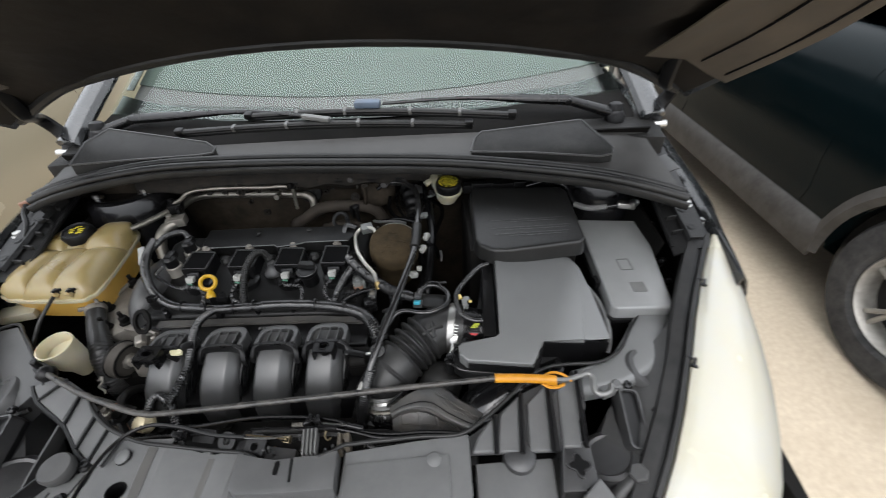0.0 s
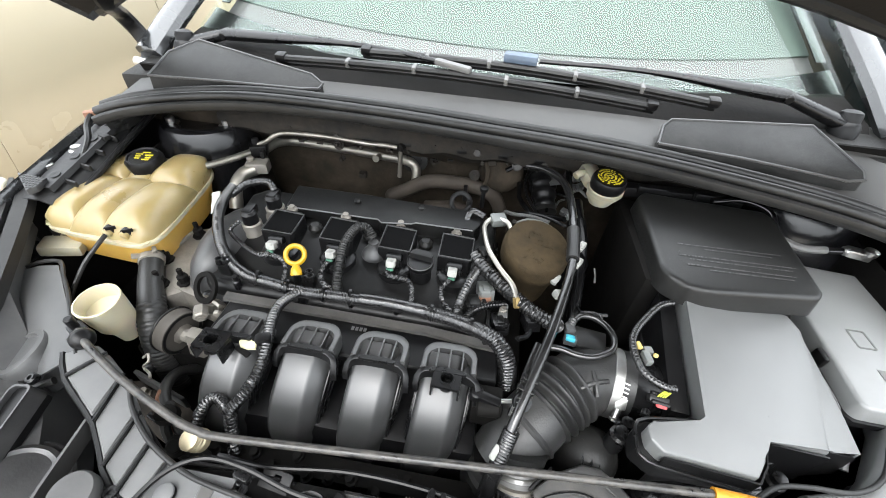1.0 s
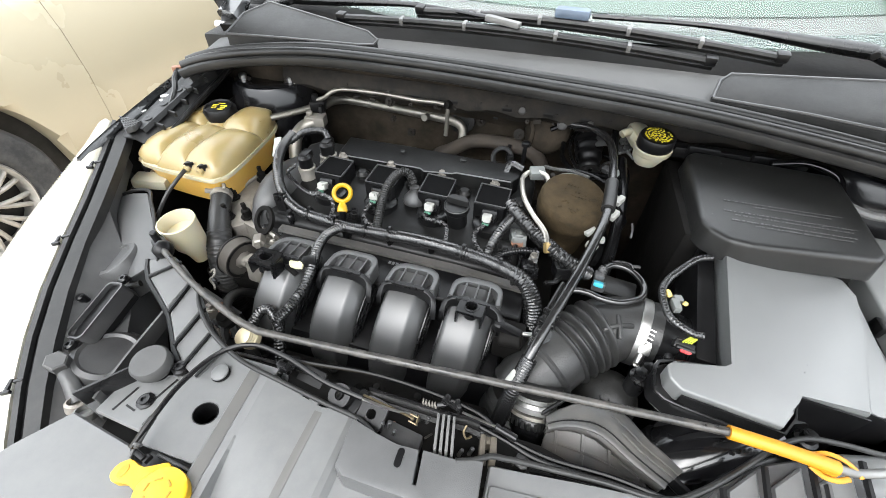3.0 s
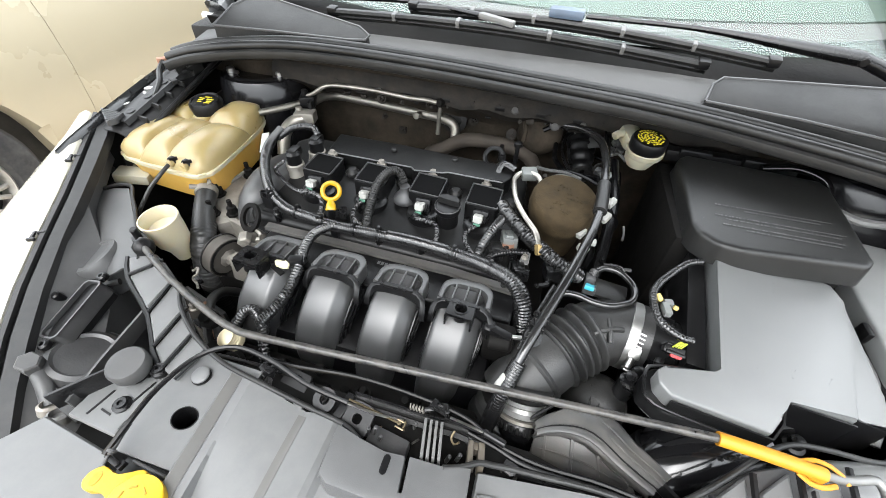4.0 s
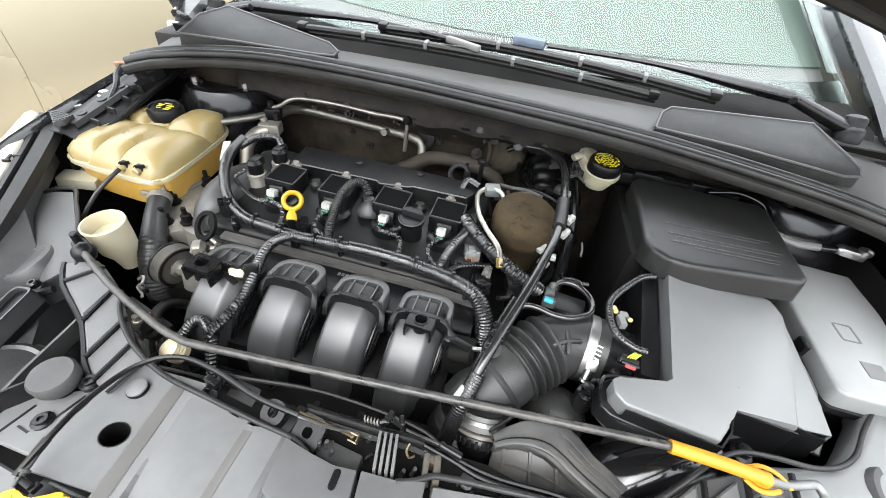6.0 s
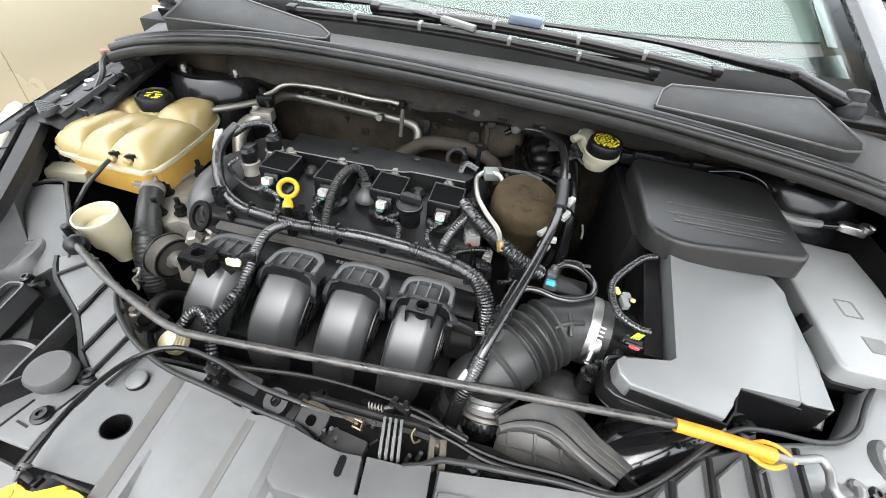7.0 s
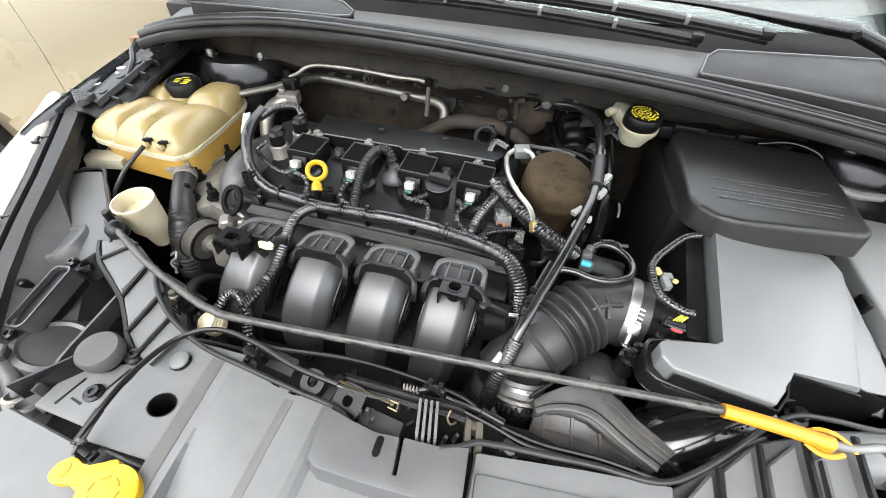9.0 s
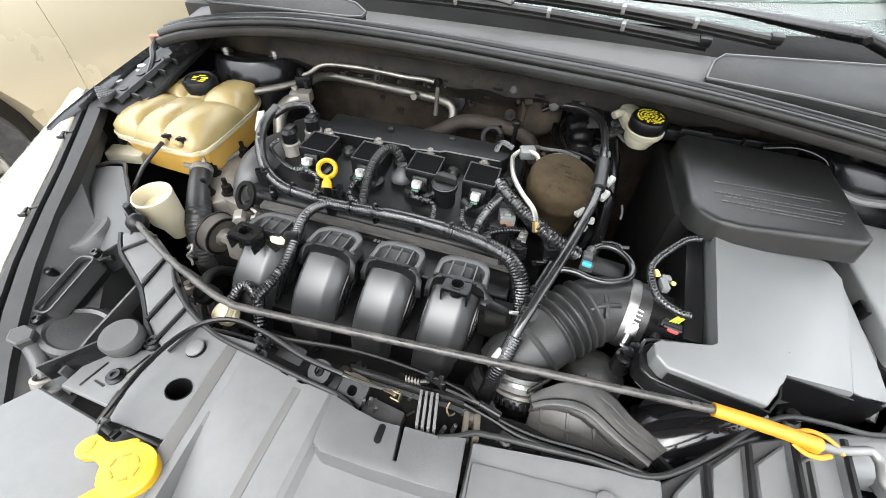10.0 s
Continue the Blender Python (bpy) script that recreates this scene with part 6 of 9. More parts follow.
part("tube", lathe([(0.043, 0.0), (0.044, 0.004), (0.0425, 0.010), (0.040, 0.07)], 30, along((0.220, 0.481, 0.800), (0.30, 0.469, 0.795))), PLS, ms, "glossy black tube")
part("plug", join(box((0.249, 0.437, 0.846), (0.023, 0.010, 0.013), 0.002, (30, 0, -10)), box((0.249, 0.4305, 0.849), (0.021, 0.005, 0.010), 0.002, (30, 0, -10)), box((0.249, 0.4435, 0.848), (0.015, 0.005, 0.008), 0.002, (30, 0, -10)), rod((0.236, 0.425, 0.838), (0.232, 0.417, 0.838), 0.005, 10)), PL, ms)
part("red_lock", moved(prism(rrect(0.0125, 0.0050, 0.0024), -0.002, 0.0015), pose(0.249, 0.4262, 0.850, 30, 0, -10)), RED, ms, "red locking tab")
part("wires", join(*[tube([(0.245 + 0.003 * i, 0.436, 0.854), (0.252 + 0.0025 * i, 0.4405, 0.860), (0.263 + 0.0005 * i, 0.4445, 0.862)], 0.0010, 6, 0.004) for i in range(4)]), GRN, ms, "yellow-green wires")
part("lead", tube([(0.264, 0.4455, 0.862), (0.256, 0.4435, 0.864), (0.245, 0.4455, 0.866), (0.234, 0.4525, 0.867), (0.225, 0.466, 0.868), (0.222, 0.497, 0.870), (0.230, 0.519, 0.871), (0.250, 0.545, 0.874), (0.270, 0.565, 0.878), (0.288, 0.572, 0.880)], 0.0052, 12, 0.0035, ribs=0.0044, rib=0.0008), LOOM, ms, "taped black lead")
part("joint", join(box((0.237, 0.480, 0.868), (0.009, 0.018, 0.010), 0.002, (0, 0, 10)), box((0.240, 0.490, 0.870), (0.011, 0.010, 0.006), 0.002, (0, 0, 10))), CONN, ms, "grey joint with yellow pins")
part("pins", join(rod((0.230, 0.490, 0.872), (0.228, 0.500, 0.871), 0.0032, 8), rod((0.244, 0.4825, 0.873), (0.249, 0.4815, 0.872), 0.0028, 8)), mat("cream_pin_plastic", (0.52, 0.40, 0.13), 0.45, var=0.1), ms, "cream yellow pins")
pv = thing("purge_hose", "thin black hose loop with cyan quick coupling", "hose", (0.15, 0.5, 0.82))
part("hose", tube([(0.156, 0.537, 0.852), (0.167, 0.546, 0.853), (0.186, 0.545, 0.853), (0.202, 0.532, 0.852), (0.208, 0.516, 0.851), (0.204, 0.499, 0.850), (0.191, 0.488, 0.850), (0.173, 0.480, 0.850), (0.152, 0.480, 0.850), (0.135, 0.485, 0.850), (0.117, 0.486, 0.848), (0.104, 0.478, 0.844), (0.095, 0.462, 0.838)], 0.0046, 12, 0.004), GLOSSH, pv)
part("coupling", join(box((0.149, 0.507, 0.845), (0.017, 0.013, 0.013), 0.002, (-20, 0, -8)), box((0.149, 0.522, 0.848), (0.013, 0.016, 0.012), 0.002, (-12, 0, -2)), lathe([(0.0055, 0), (0.0062, 0.002), (0.0052, 0.004), (0.0062, 0.006), (0.0052, 0.008), (0.0062, 0.010), (0.005, 0.012)], 14, along((0.150, 0.527, 0.849), (0.156, 0.542, 0.853)))), GREYD, pv, "dark grey quick coupling")
part("release", box((0.148, 0.5055, 0.850), (0.0125, 0.010, 0.006), 0.0015, (-20, 0, -8)), CYAN, pv, "cyan release button")
part("tape_end", tube([(0.164, 0.548, 0.858), (0.178, 0.549, 0.860), (0.188, 0.547, 0.860), (0.193, 0.541, 0.858)], 0.0022, 8, 0.003, ribs=0.0035, rib=0.0010), GLOSSH, pv)
part("bracket", box((0.176, 0.518, 0.838), (0.050, 0.034, 0.006), 0.003, (0, 0, -8)), PLB, pv)

# air filter housing
def ab_top(x, y):
    return 0.859 + 0.20 * (y - 0.414) - 0.14 * (x - 0.291)


ab = thing("air_filter_box", "black plastic air filter housing, sky sheen put into the lid's grey", "air filter box", (0.36, 0.48, 0.70))
LID = [(0.302, 0.600), (0.42, 0.598), (0.455, 0.590), (0.468, 0.570), (0.462, 0.52), (0.440, 0.411), (0.365, 0.410), (0.358, 0.398), (0.354, 0.384), (0.340, 0.365), (0.234, 0.368), (0.222, 0.378), (0.220, 0.392), (0.229, 0.400), (0.286, 0.409), (0.295, 0.416)]
part("lid", prism(LID, 0.800, 0.86, 0.003, 3, top=ab_top), LIDG, ab, "aged black lid, its grey sky sheen painted in")
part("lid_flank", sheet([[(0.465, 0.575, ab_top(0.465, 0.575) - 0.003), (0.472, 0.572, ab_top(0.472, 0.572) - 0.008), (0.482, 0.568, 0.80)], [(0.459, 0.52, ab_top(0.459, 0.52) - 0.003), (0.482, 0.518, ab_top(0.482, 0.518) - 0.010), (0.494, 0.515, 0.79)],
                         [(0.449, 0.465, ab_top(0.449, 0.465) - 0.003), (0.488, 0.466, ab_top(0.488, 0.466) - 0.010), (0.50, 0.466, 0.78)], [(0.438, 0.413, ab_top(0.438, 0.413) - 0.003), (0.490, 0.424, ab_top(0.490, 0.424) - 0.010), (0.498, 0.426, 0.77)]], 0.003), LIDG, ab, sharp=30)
part("cut_wall", sheet([[(x_, y_, ab_top(x_, y_) - 0.004), (x_, y_, 0.765)] for x_, y_ in ((0.440, 0.4085), (0.366, 0.4075), (0.3605, 0.397), (0.3565, 0.382), (0.342, 0.3625), (0.236, 0.3655))], 0.002), PL, ab, "black side wall of the lid")
part("flank_wall", sheet([[(0.438, 0.414, 0.838), (0.440, 0.412, 0.77)], [(0.490, 0.426, 0.812), (0.492, 0.424, 0.77)]], 0.003), PL, ab)
part("rim", prism([(0.345, 0.358), (0.234, 0.359), (0.213, 0.375), (0.212, 0.396), (0.225, 0.407), (0.285, 0.416), (0.30, 0.40)], 0.812, 0.832, 0.002, 1, top=lambda x, y: ab_top(x, y) - 0.022), PL, ab, "black lid rim")
part("rim_bead", tube([(0.290, 0.419, 0.844), (0.229, 0.409, 0.848), (0.214, 0.398, 0.848), (0.212, 0.376, 0.845), (0.222, 0.362, 0.842), (0.29, 0.357, 0.832), (0.345, 0.355, 0.822)], 0.0022, 8, 0.01), PLS, ab)
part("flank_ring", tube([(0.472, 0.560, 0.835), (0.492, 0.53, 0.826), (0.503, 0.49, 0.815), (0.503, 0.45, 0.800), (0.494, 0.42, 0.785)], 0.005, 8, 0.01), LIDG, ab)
part("base", prism([(0.245, 0.400), (0.35, 0.385), (0.49, 0.44), (0.50, 0.60), (0.28, 0.61), (0.262, 0.52), (0.25, 0.44)], 0.60, 0.802, 0.01), PL, ab, "black lower housing")
part("side_wall", prism([(0.266, 0.430), (0.290, 0.428), (0.300, 0.595), (0.278, 0.600)], 0.72, 0.85, 0.004, 2, top=lambda x, y: 0.838 + 0.20 * (y - 0.43)), PL, ab)
for x, y, z in ((0.208, 0.400, 0.815), (0.222, 0.418, 0.805), (0.39, 0.385, 0.80)):
    part("screw_boss", join(lathe([(0.012, -0.03), (0.012, 0.0), (0.008, 0.002), (0.008, 0.010), (0.004, 0.011)], 12, pose(x, y, z))), PLS, ab)
for x, y in ((0.305, 0.598), (0.425, 0.60)):
    part("lid_clip", box((x, y, 0.875), (0.016, 0.010, 0.026), 0.002), PLS, ab)
# snorkel
sn = thing("air_snorkel", "black plastic air snorkel curving forward to the grille", "air duct", (0.5, 0.42, 0.72))


def flat_ring(c, d, w, h):
    m = Matrix.Translation(c) @ Vector((d[0], d[1], 0)).to_track_quat("Y", "Z").to_matrix().to_4x4()
    return [m @ Vector((px, 0, pz)) for px, pz in rrect(w, h, 0.014, 4)]


# the duct's sky sheen is in its grey colour as well
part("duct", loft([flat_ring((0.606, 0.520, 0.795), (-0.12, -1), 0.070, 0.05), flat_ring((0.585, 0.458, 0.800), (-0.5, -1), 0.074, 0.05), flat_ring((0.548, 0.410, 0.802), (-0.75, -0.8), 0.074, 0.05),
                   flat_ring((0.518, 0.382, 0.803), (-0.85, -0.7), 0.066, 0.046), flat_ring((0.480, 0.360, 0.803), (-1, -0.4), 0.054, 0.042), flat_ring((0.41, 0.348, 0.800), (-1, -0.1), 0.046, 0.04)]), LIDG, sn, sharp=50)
part("foot", join(box((0.462, 0.334, 0.812), (0.040, 0.020, 0.016), 0.004, (0, 0, 20)), rod((0.470, 0.336, 0.815), (0.470, 0.336, 0.826), 0.008)), GREY, sn, "grey mounting foot")
sn2 = thing("intake_elbow", "gloss black intake elbow below the filter housing", "air duct", (0.28, 0.33, 0.70))
part("elbow", tube([(0.36, 0.378, 0.775, 0.034), (0.31, 0.360, 0.775, 0.040), (0.265, 0.335, 0.760, 0.042), (0.24, 0.315, 0.72, 0.042), (0.235, 0.30, 0.65, 0.042)], 0.033, 18, 0.01), PLG, sn2, "gloss black elbow")
part("collar", lathe([(0.043, -0.008), (0.046, -0.006), (0.046, 0.004), (0.043, 0.006)], 26, along((0.262, 0.333, 0.757), (0.245, 0.319, 0.728))), PL, sn2, "thick black collar")
part("seam", tube([(0.352, 0.374, 0.812), (0.312, 0.358, 0.817), (0.276, 0.338, 0.806), (0.252, 0.318, 0.775)], 0.0016, 6, 0.01), PLS, sn2, "moulding seam")
for k in range(7):
    part("moulded_mark", box((0.300 + 0.006 * k, 0.338 + 0.0035 * k, 0.8105), (0.0035, 0.005, 0.002), 0.0005, (-25, 0, 30)), PLB, sn2)
rs = thing("resonator_duct", "dusty dark grey scooped air duct with a ribbed skirt", "air duct", (0.16, 0.31, 0.72))
outer = [(0.105, 0.326), (0.118, 0.339), (0.136, 0.352), (0.165, 0.366), (0.187, 0.364), (0.204, 0.352), (0.221, 0.335), (0.240, 0.325), (0.258, 0.314)]
inner = [(0.108, 0.310), (0.120, 0.316), (0.135, 0.320), (0.150, 0.320), (0.165, 0.318), (0.179, 0.311), (0.193, 0.302), (0.212, 0.293), (0.231, 0.286)]
rows_ = []
for k, ((ax, ay), (cx_, cy_)) in enumerate(zip(outer, inner)):
    h_ = 0.800 - 0.006 * (k > 6) * (k - 6) * 0.5
    mx_, my_ = (ax + cx_) / 2, (ay + cy_) / 2
    rows_.append([(ax + (ax - cx_) * 0.10, ay + (ay - cy_) * 0.10, h_ - 0.060), (ax, ay, h_ - 0.006), (ax - (ax - cx_) * 0.10, ay - (ay - cy_) * 0.10, h_ - 0.001), (mx_, my_, h_ + 0.0015),
                  (cx_ + (ax - cx_) * 0.16, cy_ + (ay - cy_) * 0.16, h_ + 0.002), (cx_ + (ax - cx_) * 0.04, cy_ + (ay - cy_) * 0.04, h_ - 0.001), (cx_, cy_, h_ - 0.004), (cx_ + (ax - cx_) * 0.05, cy_ + (ay - cy_) * 0.05, h_ - 0.016)])
part("shell", sheet(rows_, 0.003), SCOOP, rs, "dusty grey curved scoop", sharp=40)
part("shell_crease", tube([((ax * 0.62 + cx_ * 0.38), (ay * 0.62 + cy_ * 0.38), 0.8035 - 0.003 * (k > 6) * (k - 6)) for k, ((ax, ay), (cx_, cy_)) in enumerate(zip(outer, inner)) if k > 3], 0.0012, 6, 0.02), SCOOP, rs)
part("lip_groove", tube([(cx_ + (ax - cx_) * 0.24, cy_ + (ay - cy_) * 0.24, 0.8028 - 0.003 * (k > 6) * (k - 6)) for k, ((ax, ay), (cx_, cy_)) in enumerate(zip(outer, inner))], 0.0010, 6, 0.01), PL, rs)
part("rolled_lip", tube([(cx_ + (ax - cx_) * 0.11, cy_ + (ay - cy_) * 0.11, 0.8010 - 0.003 * (k > 6) * (k - 6)) for k, ((ax, ay), (cx_, cy_)) in enumerate(zip(outer, inner))], 0.0042, 10, 0.01, flat=0.7), SCOOP, rs, "rolled lip of the scoop")
part("shell_crease", tube([(ax * 0.45 + cx_ * 0.55, ay * 0.45 + cy_ * 0.55, 0.8030 - 0.003 * (k > 6) * (k - 6)) for k, ((ax, ay), (cx_, cy_)) in enumerate(zip(outer, inner)) if k > 4], 0.0016, 6, 0.02), SCOOP, rs)
skirt = []
for k in range(8):
    cx_, cy_ = inner[k]
    q = k / 7
    bx_, by_ = 0.108 + 0.110 * q, 0.297 - 0.008 * math.sin(q * 3.1) - 0.004 * q
    skirt.append([(cx_ + (bx_ - cx_) * u, cy_ + 0.002 + (by_ - cy_) * u, 0.786 - 0.026 * u ** 1.2) for u in (0.0, 0.25, 0.5, 0.75, 1.0)])
part("skirt", sheet(skirt, 0.003), SKIRT, rs, "ribbed skirt with brown dust", sharp=50)
for k in (1, 3, 5):
    part("skirt_rib", tube([(x, y, z + 0.002) for x, y, z in skirt[k]], 0.0028, 6, 0.02), SKIRT, rs)
part("skirt_rib", tube([(r[2][0], r[2][1], r[2][2] + 0.002) for r in skirt], 0.0026, 6, 0.02), SKIRT, rs)
part("end_clip", join(*[box((0.104 + 0.0045 * k, 0.329 + 0.0045 * k, 0.803), (0.003, 0.012, 0.008), 0.001, (0, 0, -40), 1) for k in range(5)]), PLB, rs, "black toothed clip")
part("hub", lathe([(0.040, -0.05), (0.039, -0.02), (0.034, -0.004), (0.026, 0.008), (0.012, 0.015), (0.0005, 0.016)], 30, pose(0.190, 0.392, 0.772, 12, 8, 0)), PLB, rs, "dark domed hub behind the scoop")
for k in range(4):
    part("hub_rib", moved(box((0.010 * k - 0.020, -0.004, 0.012 - 0.0016 * (k - 1.5) ** 2), (0.0025, 0.030, 0.004), 0.001, (0, 0, 0), 1), pose(0.190, 0.392, 0.772, 12, 8, 0)), PLS, rs)
part("lower_lip", sheet([[(0.078 + 0.030 * i, 0.276 + 0.003 * i + 0.012 * k, 0.760 + 0.008 * math.sin(k * 1.5)) for i in range(6)] for k in range(3)], 0.005), TRIMB, rs, "dusty brown lip")


# ---- battery, fuse box, brake fluid ----
bt = thing("battery_cover", "black plastic battery cover, rounded, with moulded lettering", "battery cover", (0.37, 0.69, 0.70))
BC = [(0.266, 0.612), (0.274, 0.592), (0.296, 0.574), (0.325, 0.571), (0.472, 0.588), (0.482, 0.60), (0.486, 0.765), (0.476, 0.782), (0.282, 0.795), (0.268, 0.780)]
part("lid", prism(BC, 0.880, 0.92, 0.012, 4, top=lambda x, y: 0.917 + 0.03 * (y - 0.68), taper=0.03), BATT, bt, "black lid with rounded edges")
part("box", prism([(0.255, 0.605), (0.475, 0.600), (0.48, 0.80), (0.250, 0.82)], 0.60, 0.888, 0.01), DARK, bt, "black battery box")
part("rear_ledge", join(box((0.36, 0.825, 0.905), (0.21, 0.022, 0.020), 0.003, (0, 0, 2)), box((0.30, 0.812, 0.915), (0.05, 0.012, 0.014), 0.002), box((0.41, 0.812, 0.915), (0.07, 0.012, 0.014), 0.002)), PL, bt)
rng = random.Random(5)
for y, x, x1 in ((0.662, 0.303, 0.452), (0.655, 0.340, 0.438), (0.637, 0.299, 0.462), (0.630, 0.312, 0.455), (0.618, 0.306, 0.452), (0.611, 0.334, 0.446)):
    while x < x1:
        w = rng.uniform(0.0012, 0.0038)
        part("lettering", box((x + w / 2, y + 0.03 * (x - 0.3), 0.9182 + 0.03 * (y - 0.68)), (w, rng.choice([0.0010, 0.0014, 0.0022]), 0.0007)), PRINT, bt)
        x += w + rng.choice([0.0012, 0.0014, 0.0030])
part("cable", tube([(0.40, 0.800, 0.915), (0.45, 0.805, 0.922), (0.492, 0.790, 0.915), (0.503, 0.760, 0.895), (0.53, 0.742, 0.885), (0.575, 0.742, 0.885), (0.612, 0.742, 0.890)], 0.006, 10, 0.006), PLG, bt, "glossy black battery lead")
part("steel_braid", tube([(0.505, 0.752, 0.890), (0.535, 0.738, 0.8865), (0.575, 0.740, 0.887)], 0.0066, 8, 0.006), SILV, bt)
part("terminal", join(box((0.622, 0.738, 0.890), (0.034, 0.018, 0.014), 0.003, (0, 0, -15)), lathe([(0.010, 0), (0.010, 0.008), (0.006, 0.010)], 10, pose(0.634, 0.734, 0.894)), rod((0.60, 0.742, 0.890), (0.615, 0.740, 0.890), 0.008)), STEEL, bt, "bright battery earth terminal")
fb = thing("fuse_box", "flat fuse box with a grey-black plastic lid, sky sheen in its colour", "fuse box", (0.58, 0.61, 0.72))
FB = [(0.520, 0.752), (0.655, 0.738), (0.664, 0.725), (0.620, 0.478), (0.612, 0.470), (0.515, 0.474), (0.508, 0.482)]
part("lid", prism(FB, 0.815, 0.845, 0.005, 3), FUSEL, fb, "grey-black lid with painted sky sheen")
part("rim", prism([(0.585 + (px - 0.585) * 1.05, 0.61 + (py - 0.61) * 1.03) for px, py in FB], 0.808, 0.818, 0.002), PL, fb)
part("base", prism([(0.515, 0.745), (0.655, 0.735), (0.615, 0.485), (0.515, 0.485)], 0.66, 0.81, 0.004), PL, fb)
sym = part("label", box((0.575, 0.525, 0.8454), (0.026, 0.026, 0.0008)), SILV, fb, "worn pale label")
part("symbol", moved(ringplate(rrect(0.026, 0.034, 0.003), rrect(0.021, 0.029, 0.002), 0.8449, 0.8456), Matrix.Translation((0.572, 0.590, 0))), SILV, fb)
part("clip", box((0.505, 0.555, 0.832), (0.008, 0.022, 0.020), 0.003), PL, fb)
for k in range(5):
    solo("wing_clip", join(box((0.672 - 0.010 * k, 0.72 - 0.055 * k, 0.835 - 0.006 * k), (0.022, 0.016, 0.024), 0.004, (0, 15, 20)), rod((0.675 - 0.010 * k, 0.715 - 0.055 * k, 0.845 - 0.006 * k), (0.680 - 0.010 * k, 0.712 - 0.055 * k, 0.855 - 0.006 * k), 0.006)), PLS, "black wiring clip on the inner wing", "clip", group="wing clips")
bf = thing("brake_reservoir", "yellowed white brake fluid reservoir with black cap", "brake reservoir", (0.21, 0.81, 0.85))
part("body", join(lathe([(0.018, -0.045), (0.026, -0.032), (0.028, -0.012), (0.026, -0.008)], 22, pose(0.216, 0.806, 0.925, -4, 0, 0)), box((0.196, 0.836, 0.914), (0.034, 0.050, 0.030), 0.012, (10, 0, 20)), lathe([(0.030, -0.022), (0.032, -0.018), (0.032, -0.012), (0.029, -0.010)], 26, pose(0.219, 0.802, 0.926, 6, 0, 0))), CREAM, bf, "cream plastic body")
bcap = part("cap", lathe([(0.028, -0.014), (0.030, -0.010), (0.030, 0.006), (0.028, 0.010), (0.0, 0.010)], 26, pose(0.219, 0.802, 0.926, 6, 0, 0)), PL, bf, "black cap with yellow print")
prn = random.Random(9)
for ring_, n_ in ((0.0045, 5), (0.010, 12), (0.0152, 18), (0.0205, 26)):
    for k in range(n_):
        if prn.random() < 0.82:
            a, r = 2 * math.pi * k / n_ + ring_ * 40, ring_ + prn.uniform(-0.0008, 0.0008)
            part("print", box((0.219 + r * math.cos(a), 0.802 + r * math.sin(a), 0.9366 + 0.105 * r * math.sin(a)), (prn.uniform(0.0026, 0.0046), prn.choice([0.0022, 0.0030, 0.0038]), 0.0008), 0, (6, 0, math.degrees(a) + 90)), YINK, bcap)
part("neck", tube([(0.19, 0.84, 0.905), (0.178, 0.832, 0.922), (0.165, 0.822, 0.918)], 0.007, 10, 0.008), CREAM, bf)

# ---- bonnet prop ----
pr = thing("bonnet_prop_rod", "worn black steel bonnet prop rod stowed across the bay", "prop rod", (-0.05, 0.33, 0.82))
RODP = [(-0.480, 0.392, 0.853), (-0.463, 0.380, 0.852), (-0.388, 0.345, 0.848), (-0.300, 0.313, 0.850), (-0.262, 0.304, 0.850), (-0.225, 0.303, 0.850), (-0.023, 0.316, 0.852), (0.164, 0.328, 0.855), (0.276, 0.3345, 0.857)]
part("rod", tube(RODP, 0.0045, 12, 0.012), mat("chipped_black_rod", (0.010, 0.010, 0.010), 0.28, var=0.3, dust=0.7, dustcol=(0.11, 0.10, 0.088), dscale=70), pr, "chipped black rod")
part("sleeve", tube([(0.274, 0.3345, 0.857), (0.32, 0.3320, 0.857), (0.367, 0.3290, 0.855)], 0.0070, 16, 0.01), ORA, pr, "orange foam grip")
part("clip", join(box((0.362, 0.329, 0.849), (0.016, 0.012, 0.010), 0.004, (0, 6, -6)), tube([(0.350, 0.337, 0.853), (0.362, 0.3405, 0.856), (0.376, 0.339, 0.855), (0.388, 0.333, 0.851), (0.391, 0.328, 0.849)], 0.0024, 8, 0.004, flat=0.7), tube([(0.346, 0.326, 0.851), (0.356, 0.320, 0.849), (0.368, 0.320, 0.848), (0.380, 0.325, 0.848)], 0.0026, 8, 0.004, flat=0.7)), ORA, pr, "orange retaining clip")
part("hook", tube([(0.362, 0.3293, 0.855), (0.386, 0.332, 0.849), (0.409, 0.339, 0.847), (0.422, 0.343, 0.846), (0.4275, 0.334, 0.844), (0.4245, 0.318, 0.842), (0.431, 0.310, 0.840), (0.449, 0.314, 0.839), (0.455, 0.326, 0.838)], 0.0044, 12, 0.005), mat("dull_steel_hook", (0.16, 0.16, 0.155), 0.38, metal=0.6, dust=0.2), pr, "bare steel hook")
part("grommet", join(lathe([(0.013, -0.010), (0.014, 0.0), (0.011, 0.008), (0.007, 0.011)], 16, pose(-0.470, 0.384, 0.849, 0, 35, -25)), box((-0.480, 0.386, 0.840), (0.024, 0.02, 0.012), 0.004, (0, 0, -20))), PL, pr, "black rubber pivot grommet")

# ---- radiator cover ----
rcv = thing("radiator_cover", "weathered grey plastic radiator sight shield with holes and ribs", "radiator cover", (0.0, 0.15, 0.78))


def flatplate(outline, z, t=0.006, bev=0.002, tilt=0.0, y0=0.2):
    return prism(outline, z - t, z, bev, 1, top=lambda x, y: z + tilt * (y - y0))


